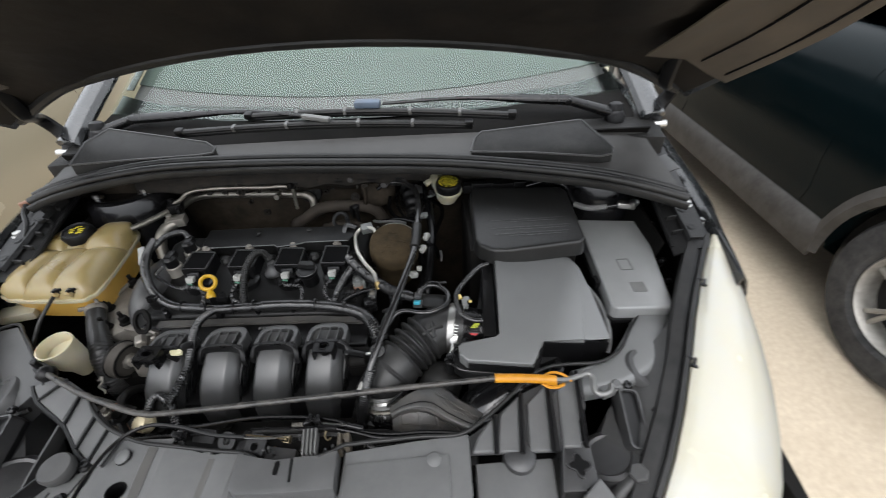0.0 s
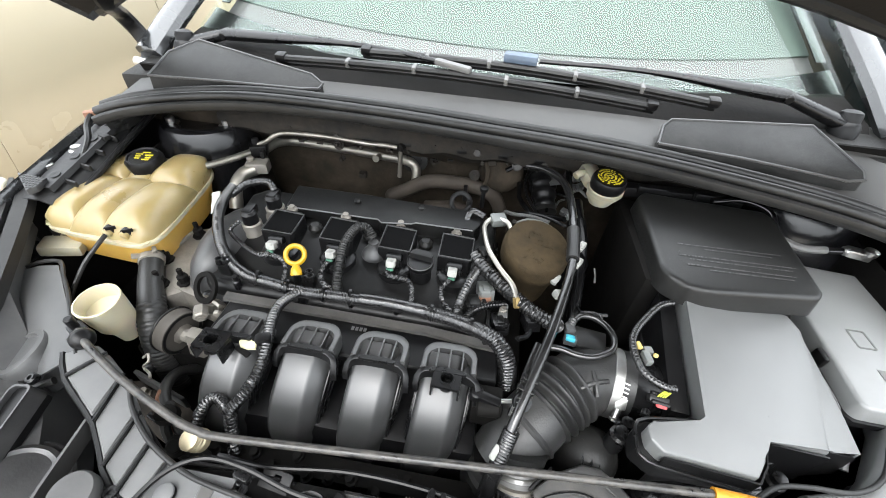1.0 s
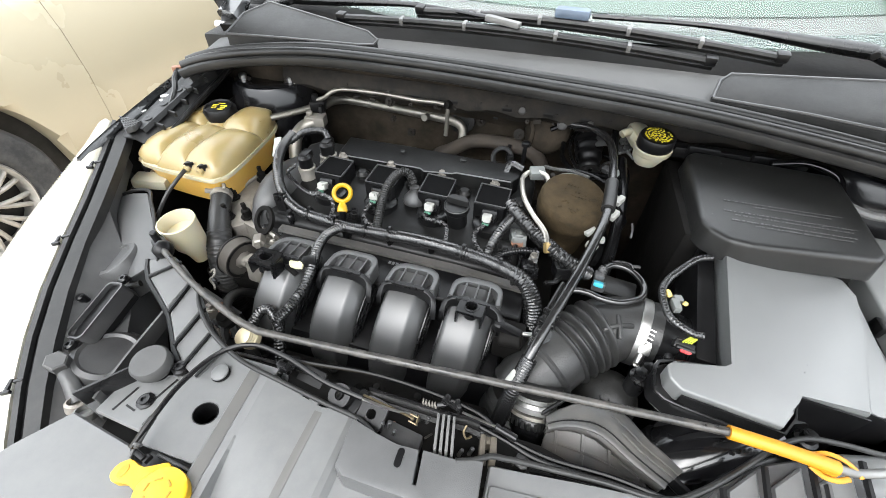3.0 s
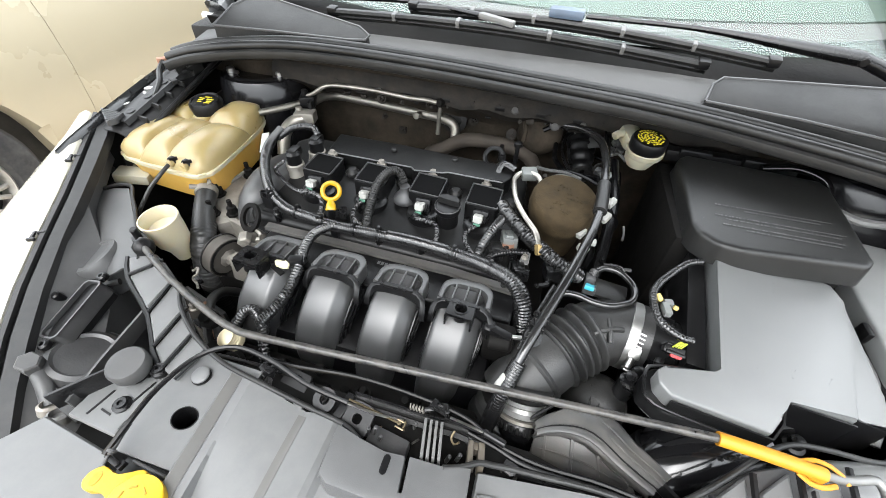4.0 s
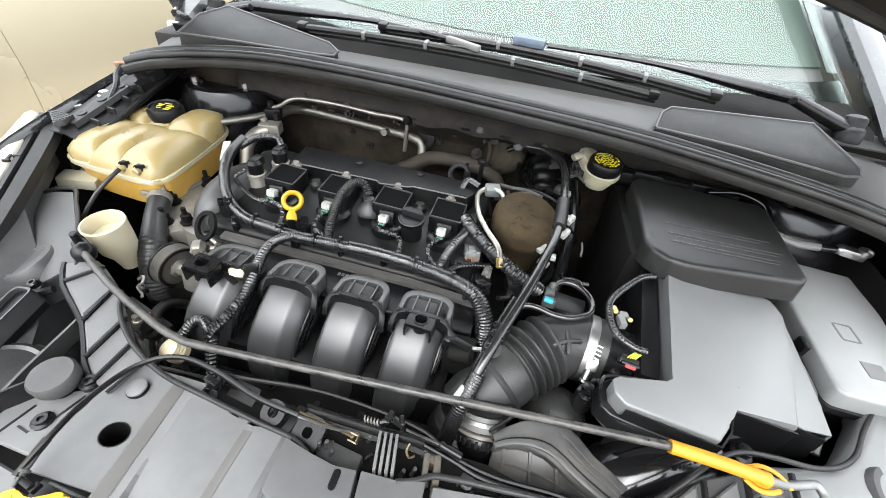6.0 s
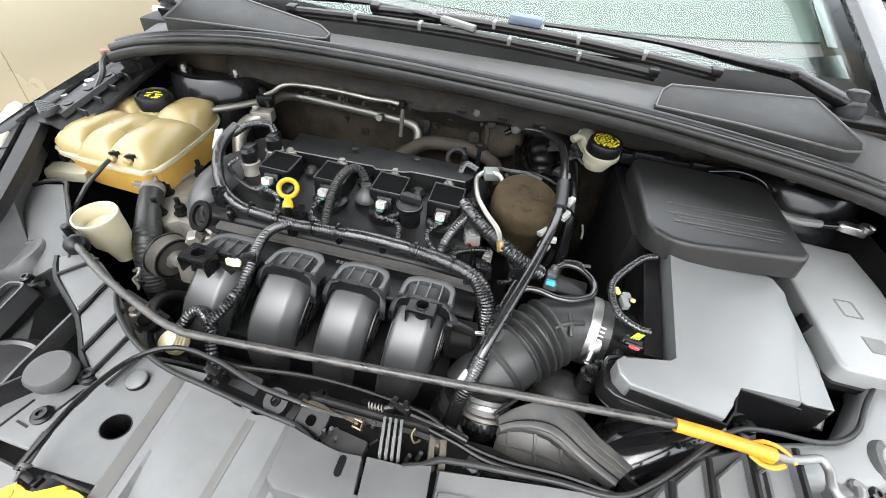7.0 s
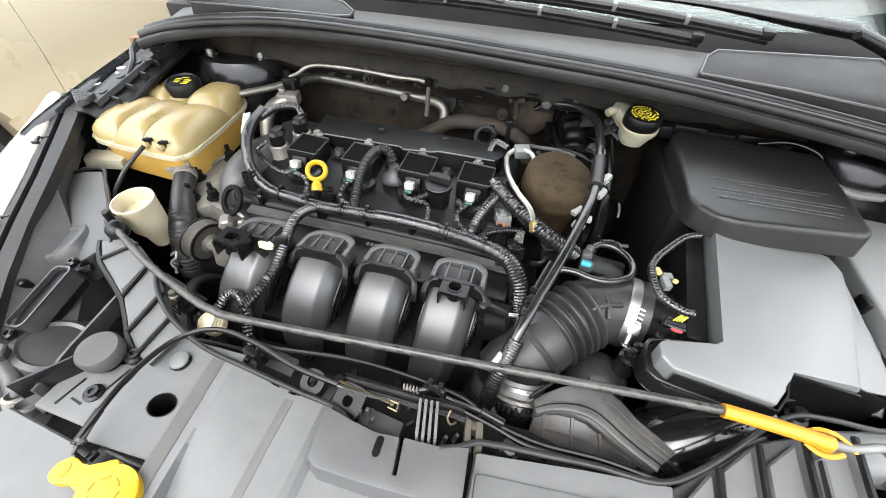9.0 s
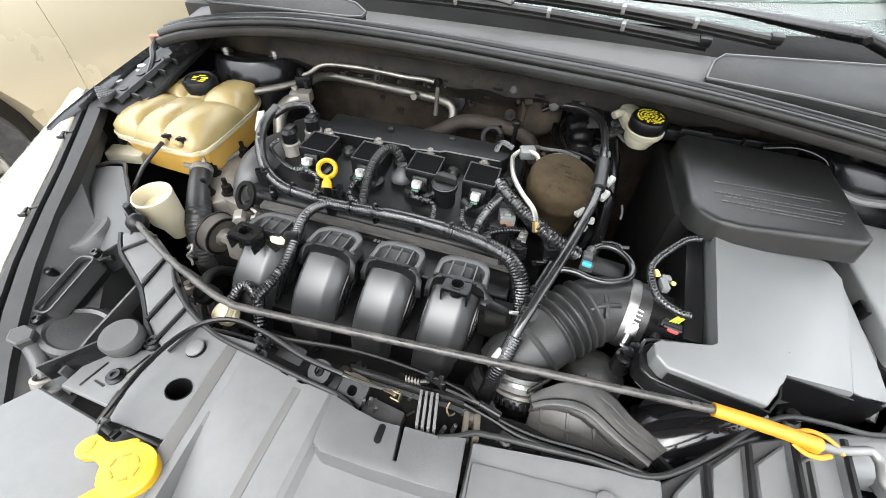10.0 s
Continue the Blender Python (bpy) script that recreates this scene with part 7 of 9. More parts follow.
# main left plate as strips round its round hole
def holed(cx, cy, r, x0, x1, y0, y1, z, t=0.005, n=8):
    o = []
    for i in range(4 * n):
        k, f = divmod(i, n)
        f /= n
        o.append([(x1, y0 + (y1 - y0) * f), (x1 - (x1 - x0) * f, y1), (x0, y1 - (y1 - y0) * f), (x0 + (x1 - x0) * f, y0)][k])
    i_ = [(cx + r * math.cos(a), cy + 0.85 * r * math.sin(a)) for a in [math.atan2((p[1] - cy) / (y1 - y0), (p[0] - cx) / (x1 - x0)) for p in o]]
    return ringplate(o, i_, z - t, z)


part("left_plate", holed(-0.250, 0.203, 0.0138, -0.298, -0.205, 0.158, 0.272, 0.834), GREY, rcv, "grey plate with a round hole")
part("hole_lining", lathe([(0.0138, -0.03), (0.0142, 0.0), (0.0132, 0.0), (0.0128, -0.03)], 24, pose(-0.250, 0.203, 0.8345) @ Matrix.Diagonal((1, 0.85, 1, 1))), PL, rcv)
def mid_top(u, y):
    """Height of the cover between the holed plate and the centre panel."""
    drop = min(0.013, 0.10 * max(0.0, 0.200 - y) + 0.9 * max(0.0, 0.200 - y) ** 2)
    prof = ((-0.236, 0.8348), (-0.2335, 0.8388), (-0.232, 0.8400), (-0.2195, 0.8358), (-0.2180, 0.8368), (-0.2095, 0.8382), (-0.2070, 0.8390 - 1.5 * drop), (-0.185, 0.8385 - drop), (-0.150, 0.8370 - 0.6 * drop), (-0.142, 0.8355 - 0.4 * drop), (-0.134, 0.8345 - 0.4 * drop), (-0.127, 0.8365 - 0.3 * drop), (-0.112, 0.8385 - 0.2 * drop), (-0.100, 0.8385), (-0.094, 0.836), (-0.088, 0.830), (0.06, 0.828))
    for (x0, z0), (x1, z1) in zip(prof, prof[1:]):
        if u <= x1 + 1e-6:
            return z0 + (z1 - z0) * min(max((u - x0) / (x1 - x0), 0.0), 1.0)
    return prof[-1][1]


MIDX = [-0.236, -0.2335, -0.232, -0.226, -0.2195, -0.2180, -0.2125, -0.2095, -0.2070, -0.195, -0.185, -0.170, -0.150, -0.142, -0.134, -0.127, -0.119, -0.112, -0.106, -0.100, -0.094, -0.088, -0.06, -0.03, 0.0, 0.03, 0.054]
REAR = [(-0.243, 0.264), (-0.21, 0.2605), (-0.163, 0.2495), (-0.135, 0.2455), (-0.114, 0.247), (-0.098, 0.246), (-0.092, 0.243), (-0.088, 0.20), (0.06, 0.19)]


def rear_y(x):
    for (x0, y0), (x1, y1) in zip(REAR, REAR[1:]):
        if x <= x1:
            return y0 + (y1 - y0) * (x - x0) / (x1 - x0)
    return REAR[-1][1]


rows_ = []
for k in range(19):
    row = []
    for x in MIDX:
        y = rear_y(x) + (0.02 - rear_y(x)) * (k / 18) ** 1.15
        row.append((x + 0.10 * (0.25 - y) * min(1.0, max(0.0, (-0.145 - x) / 0.05)), y, mid_top(x, y)))
    rows_.append(row)
part("middle_plate", sheet(rows_, 0.004), GREY, rcv, "grey moulded plate with creases", sharp=11)
# thin darker strips paint the shade of the slope and the valley
CREASE = mat("shaded_crease", (0.073, 0.0712, 0.068), 0.55, spec=0.35, bump=0.08, bscale=1100, dust=0.25, dustcol=(0.10, 0.092, 0.080), dscale=60, var=0.10)
for x0, x1, y0, y1 in ((-0.2312, -0.2200, 0.258, 0.03), (-0.1395, -0.1305, 0.240, 0.06)):
    strip = []
    for k in range(15):
        y = y0 + (y1 - y0) * k / 14
        strip.append([(x + 0.10 * (0.25 - y) * min(1.0, max(0.0, (-0.145 - x) / 0.05)), y, mid_top(x, y) + 0.0006) for x in [x0 + (x1 - x0) * j / 4 for j in range(5)]])
    part("crease", sheet(strip, 0.0004), CREASE, rcv, "darker crease strip, slope shade in its colour")
for x in (-0.222, -0.196, -0.168, -0.146, -0.12):
    part("edge_tab", box((x, rear_y(x) + 0.001, mid_top(x, rear_y(x)) - 0.003), (0.012, 0.006, 0.005), 0.001, (0, 0, -14)), GREY, rcv)
part("front_left_plate", flatplate([(-0.216, 0.0), (-0.222, 0.115), (-0.268, 0.120), (-0.302, 0.155), (-0.392, 0.165), (-0.420, 0.120), (-0.44, 0.08), (-0.40, 0.0)], 0.828), GREY, rcv)

PTOP = [(-0.091, 0.239), (-0.065, 0.233), (-0.038, 0.2285), (-0.0165, 0.2300), (-0.0125, 0.200), (-0.0090, 0.200), (-0.0125, 0.2310), (0.020, 0.232), (0.046, 0.238), (0.049, 0.190), (0.020, 0.1885), (-0.035, 0.187), (-0.078, 0.1875), (-0.088, 0.194)]
part("raised_panel", mesa([(x, y - (0.004 if y < 0.198 else 0.0)) for x, y in PTOP], PTOP, 0.826, 0.852, 0.0016), PADG, rcv, "raised dark grey centre panel", sharp=50)
part("panel_flare", loft([[(-0.0885, 0.242, 0.8385), (-0.0885, 0.242, 0.846), (-0.0935, 0.243, 0.8365)], [(-0.0865, 0.196, 0.836), (-0.0865, 0.196, 0.846), (-0.0925, 0.193, 0.833)]]), GREY, rcv)
part("slot", moved(prism(rrect(0.007, 0.018, 0.0034), 0.846, 0.8526), Matrix.Translation((-0.032, 0.2175, 0))), PL, rcv, "dark slot")
part("right_plate", flatplate([(0.052, 0.243), (0.10, 0.247), (0.15, 0.253), (0.205, 0.256), (0.228, 0.262), (0.229, 0.02), (0.052, 0.02)], 0.834), GREY, rcv)
part("right_ledge", prism([(0.055, 0.225), (0.20, 0.235), (0.205, 0.10), (0.06, 0.09)], 0.80, 0.838, 0.006, 2), GREY, rcv)
for x, y in ((-0.265, 0.247), (0.178, 0.226), (-0.165, 0.105), (0.10, 0.09)):
    bt_ = part("push_clip", lathe([(0.0090, 0.0005), (0.0100, 0.0020), (0.0098, 0.0036), (0.0080, 0.0050), (0.0005, 0.0054)], 24, pose(x, y, 0.8352, 6, -5, 0)), GREY, rcv, "grey push clip")
    part("clip_seat", lathe([(0.0098, -0.001), (0.0104, 0.0012), (0.0005, 0.0012)], 22, pose(x + 0.0006, y - 0.0008, 0.8340)), PL, bt_)
# left ladder of plates and slots towards the prop's pivot
AX = [(-0.485, 0.366), (-0.455, 0.338), (-0.382, 0.297), (-0.338, 0.259), (-0.308, 0.240), (-0.284, 0.232)]
BX = [(-0.455, 0.384), (-0.432, 0.375), (-0.391, 0.353), (-0.341, 0.315), (-0.308, 0.290), (-0.277, 0.276)]
for i in range(5):
    a, b, c, d = AX[i], BX[i], BX[i + 1], AX[i + 1]
    lap = 0.88
    part("ladder_plate", flatplate([a, b, (b[0] + (c[0] - b[0]) * lap, b[1] + (c[1] - b[1]) * lap), (a[0] + (d[0] - a[0]) * lap, a[1] + (d[1] - a[1]) * lap)], 0.840), GREY, rcv, "grey ladder plate")
    part("ladder_rib", tube([(*d, 0.843), (*c, 0.843)], 0.0020, 6, 0.02), PL, rcv)
part("ladder_edge", tube([(-0.487, 0.366, 0.838), (-0.456, 0.336, 0.838), (-0.384, 0.295, 0.836), (-0.340, 0.257, 0.836), (-0.308, 0.237, 0.835)], 0.0035, 6, 0.02), PL, rcv)
part("wing_flap", sheet([[(-0.700, 0.470, 0.800), (-0.680, 0.484, 0.826), (-0.650, 0.494, 0.834), (-0.620, 0.498, 0.838)], [(-0.640, 0.415, 0.795), (-0.622, 0.428, 0.820), (-0.595, 0.440, 0.830), (-0.565, 0.450, 0.835)],
                              [(-0.580, 0.372, 0.790), (-0.565, 0.382, 0.816), (-0.540, 0.394, 0.828), (-0.512, 0.404, 0.833)], [(-0.528, 0.336, 0.79), (-0.512, 0.345, 0.814), (-0.490, 0.354, 0.828), (-0.465, 0.364, 0.834)]], 0.003), FLAPG, rcv, "grey plastic side flap", sharp=60)
part("flap_edge", tube([(-0.690, 0.488, 0.820), (-0.655, 0.498, 0.836), (-0.618, 0.502, 0.842), (-0.590, 0.478, 0.842), (-0.562, 0.454, 0.839), (-0.512, 0.406, 0.837), (-0.470, 0.368, 0.838)], 0.0030, 8, 0.01), RUB, rcv, "black flap edging")
part("flap_tongue", tube([(-0.560, 0.352, 0.80), (-0.530, 0.330, 0.80), (-0.500, 0.345, 0.805)], 0.005, 8, 0.01), PLB, rcv)
# right ladder, mirrored in kind; pale grey paints the sky reflection on gloss black
for i, (x0, y0, x1, y1) in enumerate(((0.232, 0.235, 0.262, 0.285), (0.268, 0.235, 0.305, 0.318), (0.312, 0.235, 0.350, 0.335), (0.357, 0.240, 0.400, 0.352))):
    part("ladder_plate", flatplate([(x0, y0), (x0 + 0.030, y0), (x1 + 0.004, y1), (x0 + 0.008, y1 - 0.03)], 0.834 - 0.002 * i), GREY, rcv, "grey ladder plate")
    part("ladder_rib", tube([(x0 + 0.033, y0 - 0.005, 0.836), (x1 + 0.007, y1, 0.838)], 0.0035, 6, 0.02), PL, rcv)
part("star_box", prism([(0.352, 0.188), (0.400, 0.188), (0.404, 0.249), (0.358, 0.250)], 0.74, 0.812, 0.004, 2), GREYD, rcv, "dark grey box with a star-shaped socket")
part("right_shelf", prism([(0.235, 0.10), (0.335, 0.10), (0.345, 0.232), (0.235, 0.228)], 0.76, 0.815, 0.005, 2), GREY, rcv)
part("shelf_cap", lathe([(0.024, -0.01), (0.022, 0.010), (0.016, 0.014), (0.0005, 0.015)], 20, pose(0.298, 0.232, 0.815)), GREYD, rcv)
star = [(0.380 + r * math.cos(a), 0.221 + r * math.sin(a)) for a, r in [(2 * math.pi * i / 32, 0.0118 + 0.0032 * math.cos(8 * math.pi * i / 32)) for i in range(32)]]
part("star_socket", ringplate([(0.380 + (x - 0.380) * 1.22, 0.221 + (y - 0.221) * 1.22) for x, y in star], star, 0.808, 0.8155), GREYD, rcv, "raised star-shaped rim")
part("star_well", prism(star, 0.806, 0.8135), PL, rcv, "dark star-shaped hole")
part("front_right_plate", flatplate([(0.23, 0.02), (0.40, 0.02), (0.46, 0.08), (0.40, 0.20), (0.23, 0.07)], 0.826), GREY, rcv)

part("ladder_back", flatplate([(-0.487, 0.366), (-0.455, 0.382), (-0.391, 0.351), (-0.341, 0.313), (-0.277, 0.274), (-0.284, 0.234), (-0.308, 0.242), (-0.340, 0.262), (-0.384, 0.300), (-0.455, 0.341)], 0.8315, 0.004), PL, rcv)
# right backing: its gloss reflection is likewise put in as grey
part("ladder_back", flatplate([(0.228, 0.236), (0.36, 0.236), (0.41, 0.30), (0.42, 0.352), (0.37, 0.350), (0.32, 0.328), (0.252, 0.276), (0.2285, 0.2615)], 0.824, 0.004), GREYD, rcv)
# weatherstrip round the cover's rear edge
ws = thing("weatherstrip", "black rubber weatherstrip along the radiator cover", "seal", (0, 0.25, 0.82))
part("left_run", tube([(-0.376, 0.345, 0.845), (-0.352, 0.318, 0.845), (-0.319, 0.294, 0.845), (-0.285, 0.277, 0.844), (-0.244, 0.264, 0.842), (-0.19, 0.256, 0.842), (-0.13, 0.248, 0.842), (-0.088, 0.243, 0.842), (-0.066, 0.232, 0.848)], 0.0028, 10, 0.008), RUB, ws)
part("right_run", tube([(0.020, 0.231, 0.850), (0.037, 0.237, 0.849), (0.051, 0.246, 0.847), (0.066, 0.249, 0.844), (0.082, 0.252, 0.841), (0.113, 0.255, 0.838), (0.16, 0.259, 0.836), (0.215, 0.260, 0.836), (0.250, 0.278, 0.838), (0.290, 0.310, 0.838), (0.325, 0.340, 0.838), (0.36, 0.362, 0.836), (0.40, 0.370, 0.832), (0.455, 0.376, 0.826), (0.50, 0.40, 0.824), (0.54, 0.45, 0.822), (0.59, 0.505, 0.82)], 0.0030, 10, 0.008), RUB, ws)

# bonnet release cables
solo("release_cable", tube([(-0.284, 0.150, 0.850), (-0.282, 0.175, 0.856), (-0.278, 0.215, 0.862), (-0.262, 0.255, 0.866), (-0.232, 0.276, 0.866), (-0.19, 0.276, 0.860), (-0.14, 0.266, 0.852), (-0.092, 0.262, 0.848)], 0.0028, 8, 0.008), CABLE, "black bonnet release cable", "cable")
solo("release_cable", tube([(-0.092, 0.262, 0.848), (-0.06, 0.262, 0.843), (-0.032, 0.266, 0.838)], 0.0016, 6, 0.01), STEEL, "bare steel end of the release cable", "cable")
solo("release_cable", tube([(-0.235, 0.290, 0.835), (-0.18, 0.287, 0.838), (-0.10, 0.296, 0.838), (-0.03, 0.296, 0.836), (0.03, 0.290, 0.832), (0.065, 0.276, 0.828), (0.11, 0.268, 0.828), (0.17, 0.268, 0.830), (0.225, 0.262, 0.832)], 0.0027, 8, 0.008), CABLE, "second black cable across the slam panel", "cable")
solo("release_cable", tube([(0.035, 0.275, 0.836), (0.065, 0.270, 0.832), (0.10, 0.262, 0.830), (0.16, 0.262, 0.828)], 0.0027, 8, 0.008), CABLE, "black cable on the slam panel", "cable")

# latch mechanism on the slam panel
slam = solo("slam_panel", prism([(-0.30, 0.225), (0.24, 0.225), (0.24, 0.255), (0.10, 0.285), (-0.20, 0.285), (-0.30, 0.28)], 0.74, 0.815, 0.006), DARK, "grimy black steel slam panel", "slam panel")
for x, y in ((-0.255, 0.262), (-0.205, 0.268), (-0.135, 0.270), (0.085, 0.262), (0.150, 0.250), (0.205, 0.244)):
    part("bolt", lathe([(0.0085, 0), (0.0085, 0.002), (0.0058, 0.003), (0.0058, 0.008), (0.0, 0.008)], 8, pose(x, y, 0.815)), GREYD, slam)
for x0, x1, y in ((-0.28, -0.15, 0.2825), (0.09, 0.23, 0.2555)):
    part("folded_edge", tube([(x0, y, 0.816), ((x0 + x1) / 2, y + 0.002, 0.818), (x1, y, 0.816)], 0.0022, 6, 0.02), PLS, slam)
la = thing("bonnet_latch", "greasy bonnet latch with springs and grey fins", "latch", (-0.02, 0.25, 0.80))
for x, y, z, w, h_, tilt in ((-0.119, 0.261, 0.842, 0.025, 0.024, 25), (-0.079, 0.254, 0.836, 0.032, 0.034, 20)):
    o = rrect(w, h_, 0.010)
    part("lug", moved(ringplate(o, [(0.0055 * math.cos(math.atan2(py, px)), 0.0055 * math.sin(math.atan2(py, px))) for px, py in o], -0.002, 0.002), pose(x, y, z, tilt, 0, -8)), PL, la, "black pierced lug")
LUGO = rrect(0.034, 0.026, 0.004)
part("lug", moved(ringplate(LUGO, [(0.001 + 0.005 * math.cos(math.atan2(py, px)), 0.006 + 0.004 * math.sin(math.atan2(py, px))) for px, py in LUGO], -0.002, 0.002), pose(-0.172, 0.279, 0.815, 18, 0, -8)), PL, la, "black pierced plate")
part("bracket", box((-0.098, 0.260, 0.832), (0.010, 0.034, 0.016), 0.002, (10, 0, -14)), PL, la)
part("step", prism([(-0.066, 0.232), (-0.020, 0.230), (-0.020, 0.252), (-0.062, 0.258)], 0.80, 0.829, 0.003), GREYD, la, "dark grey step")
for k in range(4):
    part("fin", box((-0.0055 + 0.0056 * k, 0.252 + 0.0005 * k, 0.843), (0.0030, 0.038, 0.015), 0.0008, (-8, 0, 11)), SILV, la, "pale grey fin")
rail_line = [(-0.092, 0.279, 0.842), (-0.045, 0.2785, 0.842), (-0.015, 0.2785, 0.841), (0.023, 0.2800, 0.840), (0.052, 0.278, 0.838)]
part("rail", sheet([[(x, y, z), (x, y + 0.001, z - 0.011)] for x, y, z in rail_line], 0.0018), PLS, la, "thin black rail")
part("rail", sheet([[(x, y - 0.006, z - 0.003), (x, y - 0.005, z - 0.012)] for x, y, z in rail_line], 0.0018), DARK, la)
part("rail", sheet([[(x, y - 0.001, z - 0.006), (x, y - 0.012, z - 0.009)] for x, y, z in rail_line], 0.0015), PLB, la)
part("wire", tube([(-0.094, 0.268, 0.844), (-0.062, 0.2645, 0.842), (-0.033, 0.261, 0.840)], 0.0013, 6, 0.01), BRASS, la, "dull brass wire")
part("wire_clip", join(box((-0.033, 0.264, 0.840), (0.010, 0.0016, 0.008), 0.0004, (20, 0, -10)), box((-0.033, 0.257, 0.839), (0.010, 0.0016, 0.008), 0.0004, (20, 0, -10)), box((-0.029, 0.2605, 0.840), (0.0016, 0.008, 0.008), 0.0004), rod((-0.035, 0.261, 0.838), (-0.035, 0.261, 0.843), 0.0022, 8)), BRASS, la, "brass wire clip")
part("pawl", join(box((0.000, 0.284, 0.847), (0.020, 0.004, 0.006), 0.001, (0, 6, -12)), box((-0.006, 0.288, 0.846), (0.006, 0.012, 0.006), 0.0015, (0, 0, -20)), box((0.007, 0.287, 0.846), (0.005, 0.010, 0.007), 0.0015, (0, 0, 10)), rod((-0.014, 0.281, 0.842), (-0.004, 0.284, 0.845), 0.003, 8), rod((0.010, 0.281, 0.838), (0.010, 0.283, 0.852), 0.0025, 8)), PLS, la, "greasy black pawl")
part("spring", tube([(-0.030 + 0.016 * t, 0.280 + 0.0028 * math.cos(t * 30), 0.844 + 0.0028 * math.sin(t * 30)) for t in [i / 40 for i in range(41)]], 0.0008, 5, 0.002), ALU, la, "small steel spring")
part("rod", tube([(0.014, 0.2815, 0.843), (0.030, 0.280, 0.842), (0.050, 0.2785, 0.840)], 0.0014, 6, 0.01), STEEL, la, "steel cable end")
part("ferrule", rod((0.050, 0.2785, 0.840), (0.074, 0.274, 0.836), 0.0040), PLS, la)
part("hook", tube([(0.022, 0.270, 0.842), (0.020, 0.264, 0.838), (0.024, 0.260, 0.834), (0.029, 0.263, 0.836)], 0.0012, 6, 0.004), BRASS, la)
part("block", join(box((0.042, 0.256, 0.826), (0.006, 0.024, 0.024), 0.002, (-8, 0, 8)), box((0.053, 0.257, 0.825), (0.007, 0.024, 0.024), 0.002, (-8, 0, 8)), box((0.047, 0.266, 0.822), (0.016, 0.008, 0.02), 0.002)), mat("dusty_steel_block", (0.09, 0.08, 0.065), 0.5, metal=0.4, dust=0.5, dustcol=(0.14, 0.11, 0.08)), la, "dusty steel guide block")
for x, y, hgt in ((-0.066, 0.246, 0.014), (-0.059, 0.248, 0.016), (-0.052, 0.243, 0.010), (0.030, 0.250, 0.010), (0.020, 0.246, 0.008), (-0.022, 0.268, 0.008), (-0.050, 0.270, 0.006), (0.036, 0.270, 0.008)):
    part("stud", rod((x, y, 0.822), (x + 0.003, y + 0.002, 0.826 + hgt), 0.0022, 8), GREYD, la)
rng = random.Random(11)
for k in range(26):
    x, y = rng.uniform(-0.10, 0.10), rng.uniform(0.240, 0.282)
    part("grit", box((x, y, 0.816 + rng.uniform(0, 0.008)), (rng.uniform(0.003, 0.010), rng.uniform(0.002, 0.006), 0.004), 0.0008, (rng.uniform(-20, 20), rng.uniform(-20, 20), rng.uniform(0, 90))), rng.choice([DUSTG, DARK, RUST, PLB]), la)

# yellow release lever and cable socket
yl = thing("release_lever", "bright yellow plastic bonnet release lever", "lever", (-0.24, 0.12, 0.83))
arm = rounded([(-0.289, 0.128), (-0.286, 0.139), (-0.277, 0.143), (-0.262, 0.140), (-0.240, 0.150), (-0.230, 0.110), (-0.250, 0.120), (-0.268, 0.125), (-0.281, 0.122)], 5)
part("lever", join(prism(circle((-0.231, 0.127), 0.0250, 36, 0.88), 0.832, 0.846, 0.004, 3), prism(arm, 0.834, 0.8445, 0.003, 3), prism(rounded([(-0.243, 0.112), (-0.222, 0.106), (-0.235, 0.080), (-0.262, 0.078)], 4), 0.832, 0.843, 0.003, 2)), YEL, yl)
part("lever_slot", prism([(px * 0.0040 - 0.2785, py * 0.0065 + 0.1325) for px, py in circle((0, 0), 1.0, 16)], 0.840, 0.8450), mat("deep_yellow", (0.30, 0.17, 0.002), 0.5, var=0.1), yl, "darker yellow slot")
for k in range(6):
    part("dial_mark", box((-0.234 + 0.0120 * math.cos(k * 1.047), 0.128 + 0.0098 * math.sin(k * 1.047), 0.8462), (0.007, 0.0018, 0.0012), 0, (0, 0, 60 * k + 90)), mat("amber_groove_%d" % k, (0.25, 0.145, 0.004), 0.6) if k == 0 else bpy.data.materials["amber_groove_0"], yl)
part("socket", join(box((-0.277, 0.1485, 0.843), (0.018, 0.005, 0.008), 0.0015, (0, 0, -12)), box((-0.268, 0.1480, 0.841), (0.005, 0.008, 0.006), 0.001, (0, 0, -12)), rod((-0.284, 0.166, 0.852), (-0.283, 0.180, 0.856), 0.0038)), PL, yl, "black cable clip")
part("ferrule", join(rod((-0.2825, 0.151, 0.848), (-0.284, 0.168, 0.852), 0.0036, 12), rod((-0.2820, 0.153, 0.8485), (-0.2825, 0.156, 0.849), 0.0050, 12), rod((-0.281, 0.143, 0.846), (-0.2825, 0.151, 0.848), 0.0014, 8)), GREYD, yl, "dull grey cable ferrule")
part("trough", box((-0.250, 0.150, 0.824), (0.060, 0.020, 0.008), 0.003, (0, 0, -2)), PL, yl)
part("trough_rib", box((-0.245, 0.154, 0.829), (0.050, 0.003, 0.004), 0.001, (0, 0, -4)), GREYD, yl)

# round rubber stop and screws by the lamp
rb = thing("bonnet_stop", "round grey rubber bonnet stop on a threaded post", "rubber stop", (-0.345, 0.235, 0.80))
part("head", lathe([(0.019, 0.0), (0.0205, 0.003), (0.021, 0.015), (0.019, 0.018), (0.0005, 0.019)], 28, pose(-0.342, 0.231, 0.835, 4, 2, 0)), mat("grey_rubber", (0.038, 0.038, 0.038), 0.6, bump=0.1, bscale=700, dust=0.15), rb)
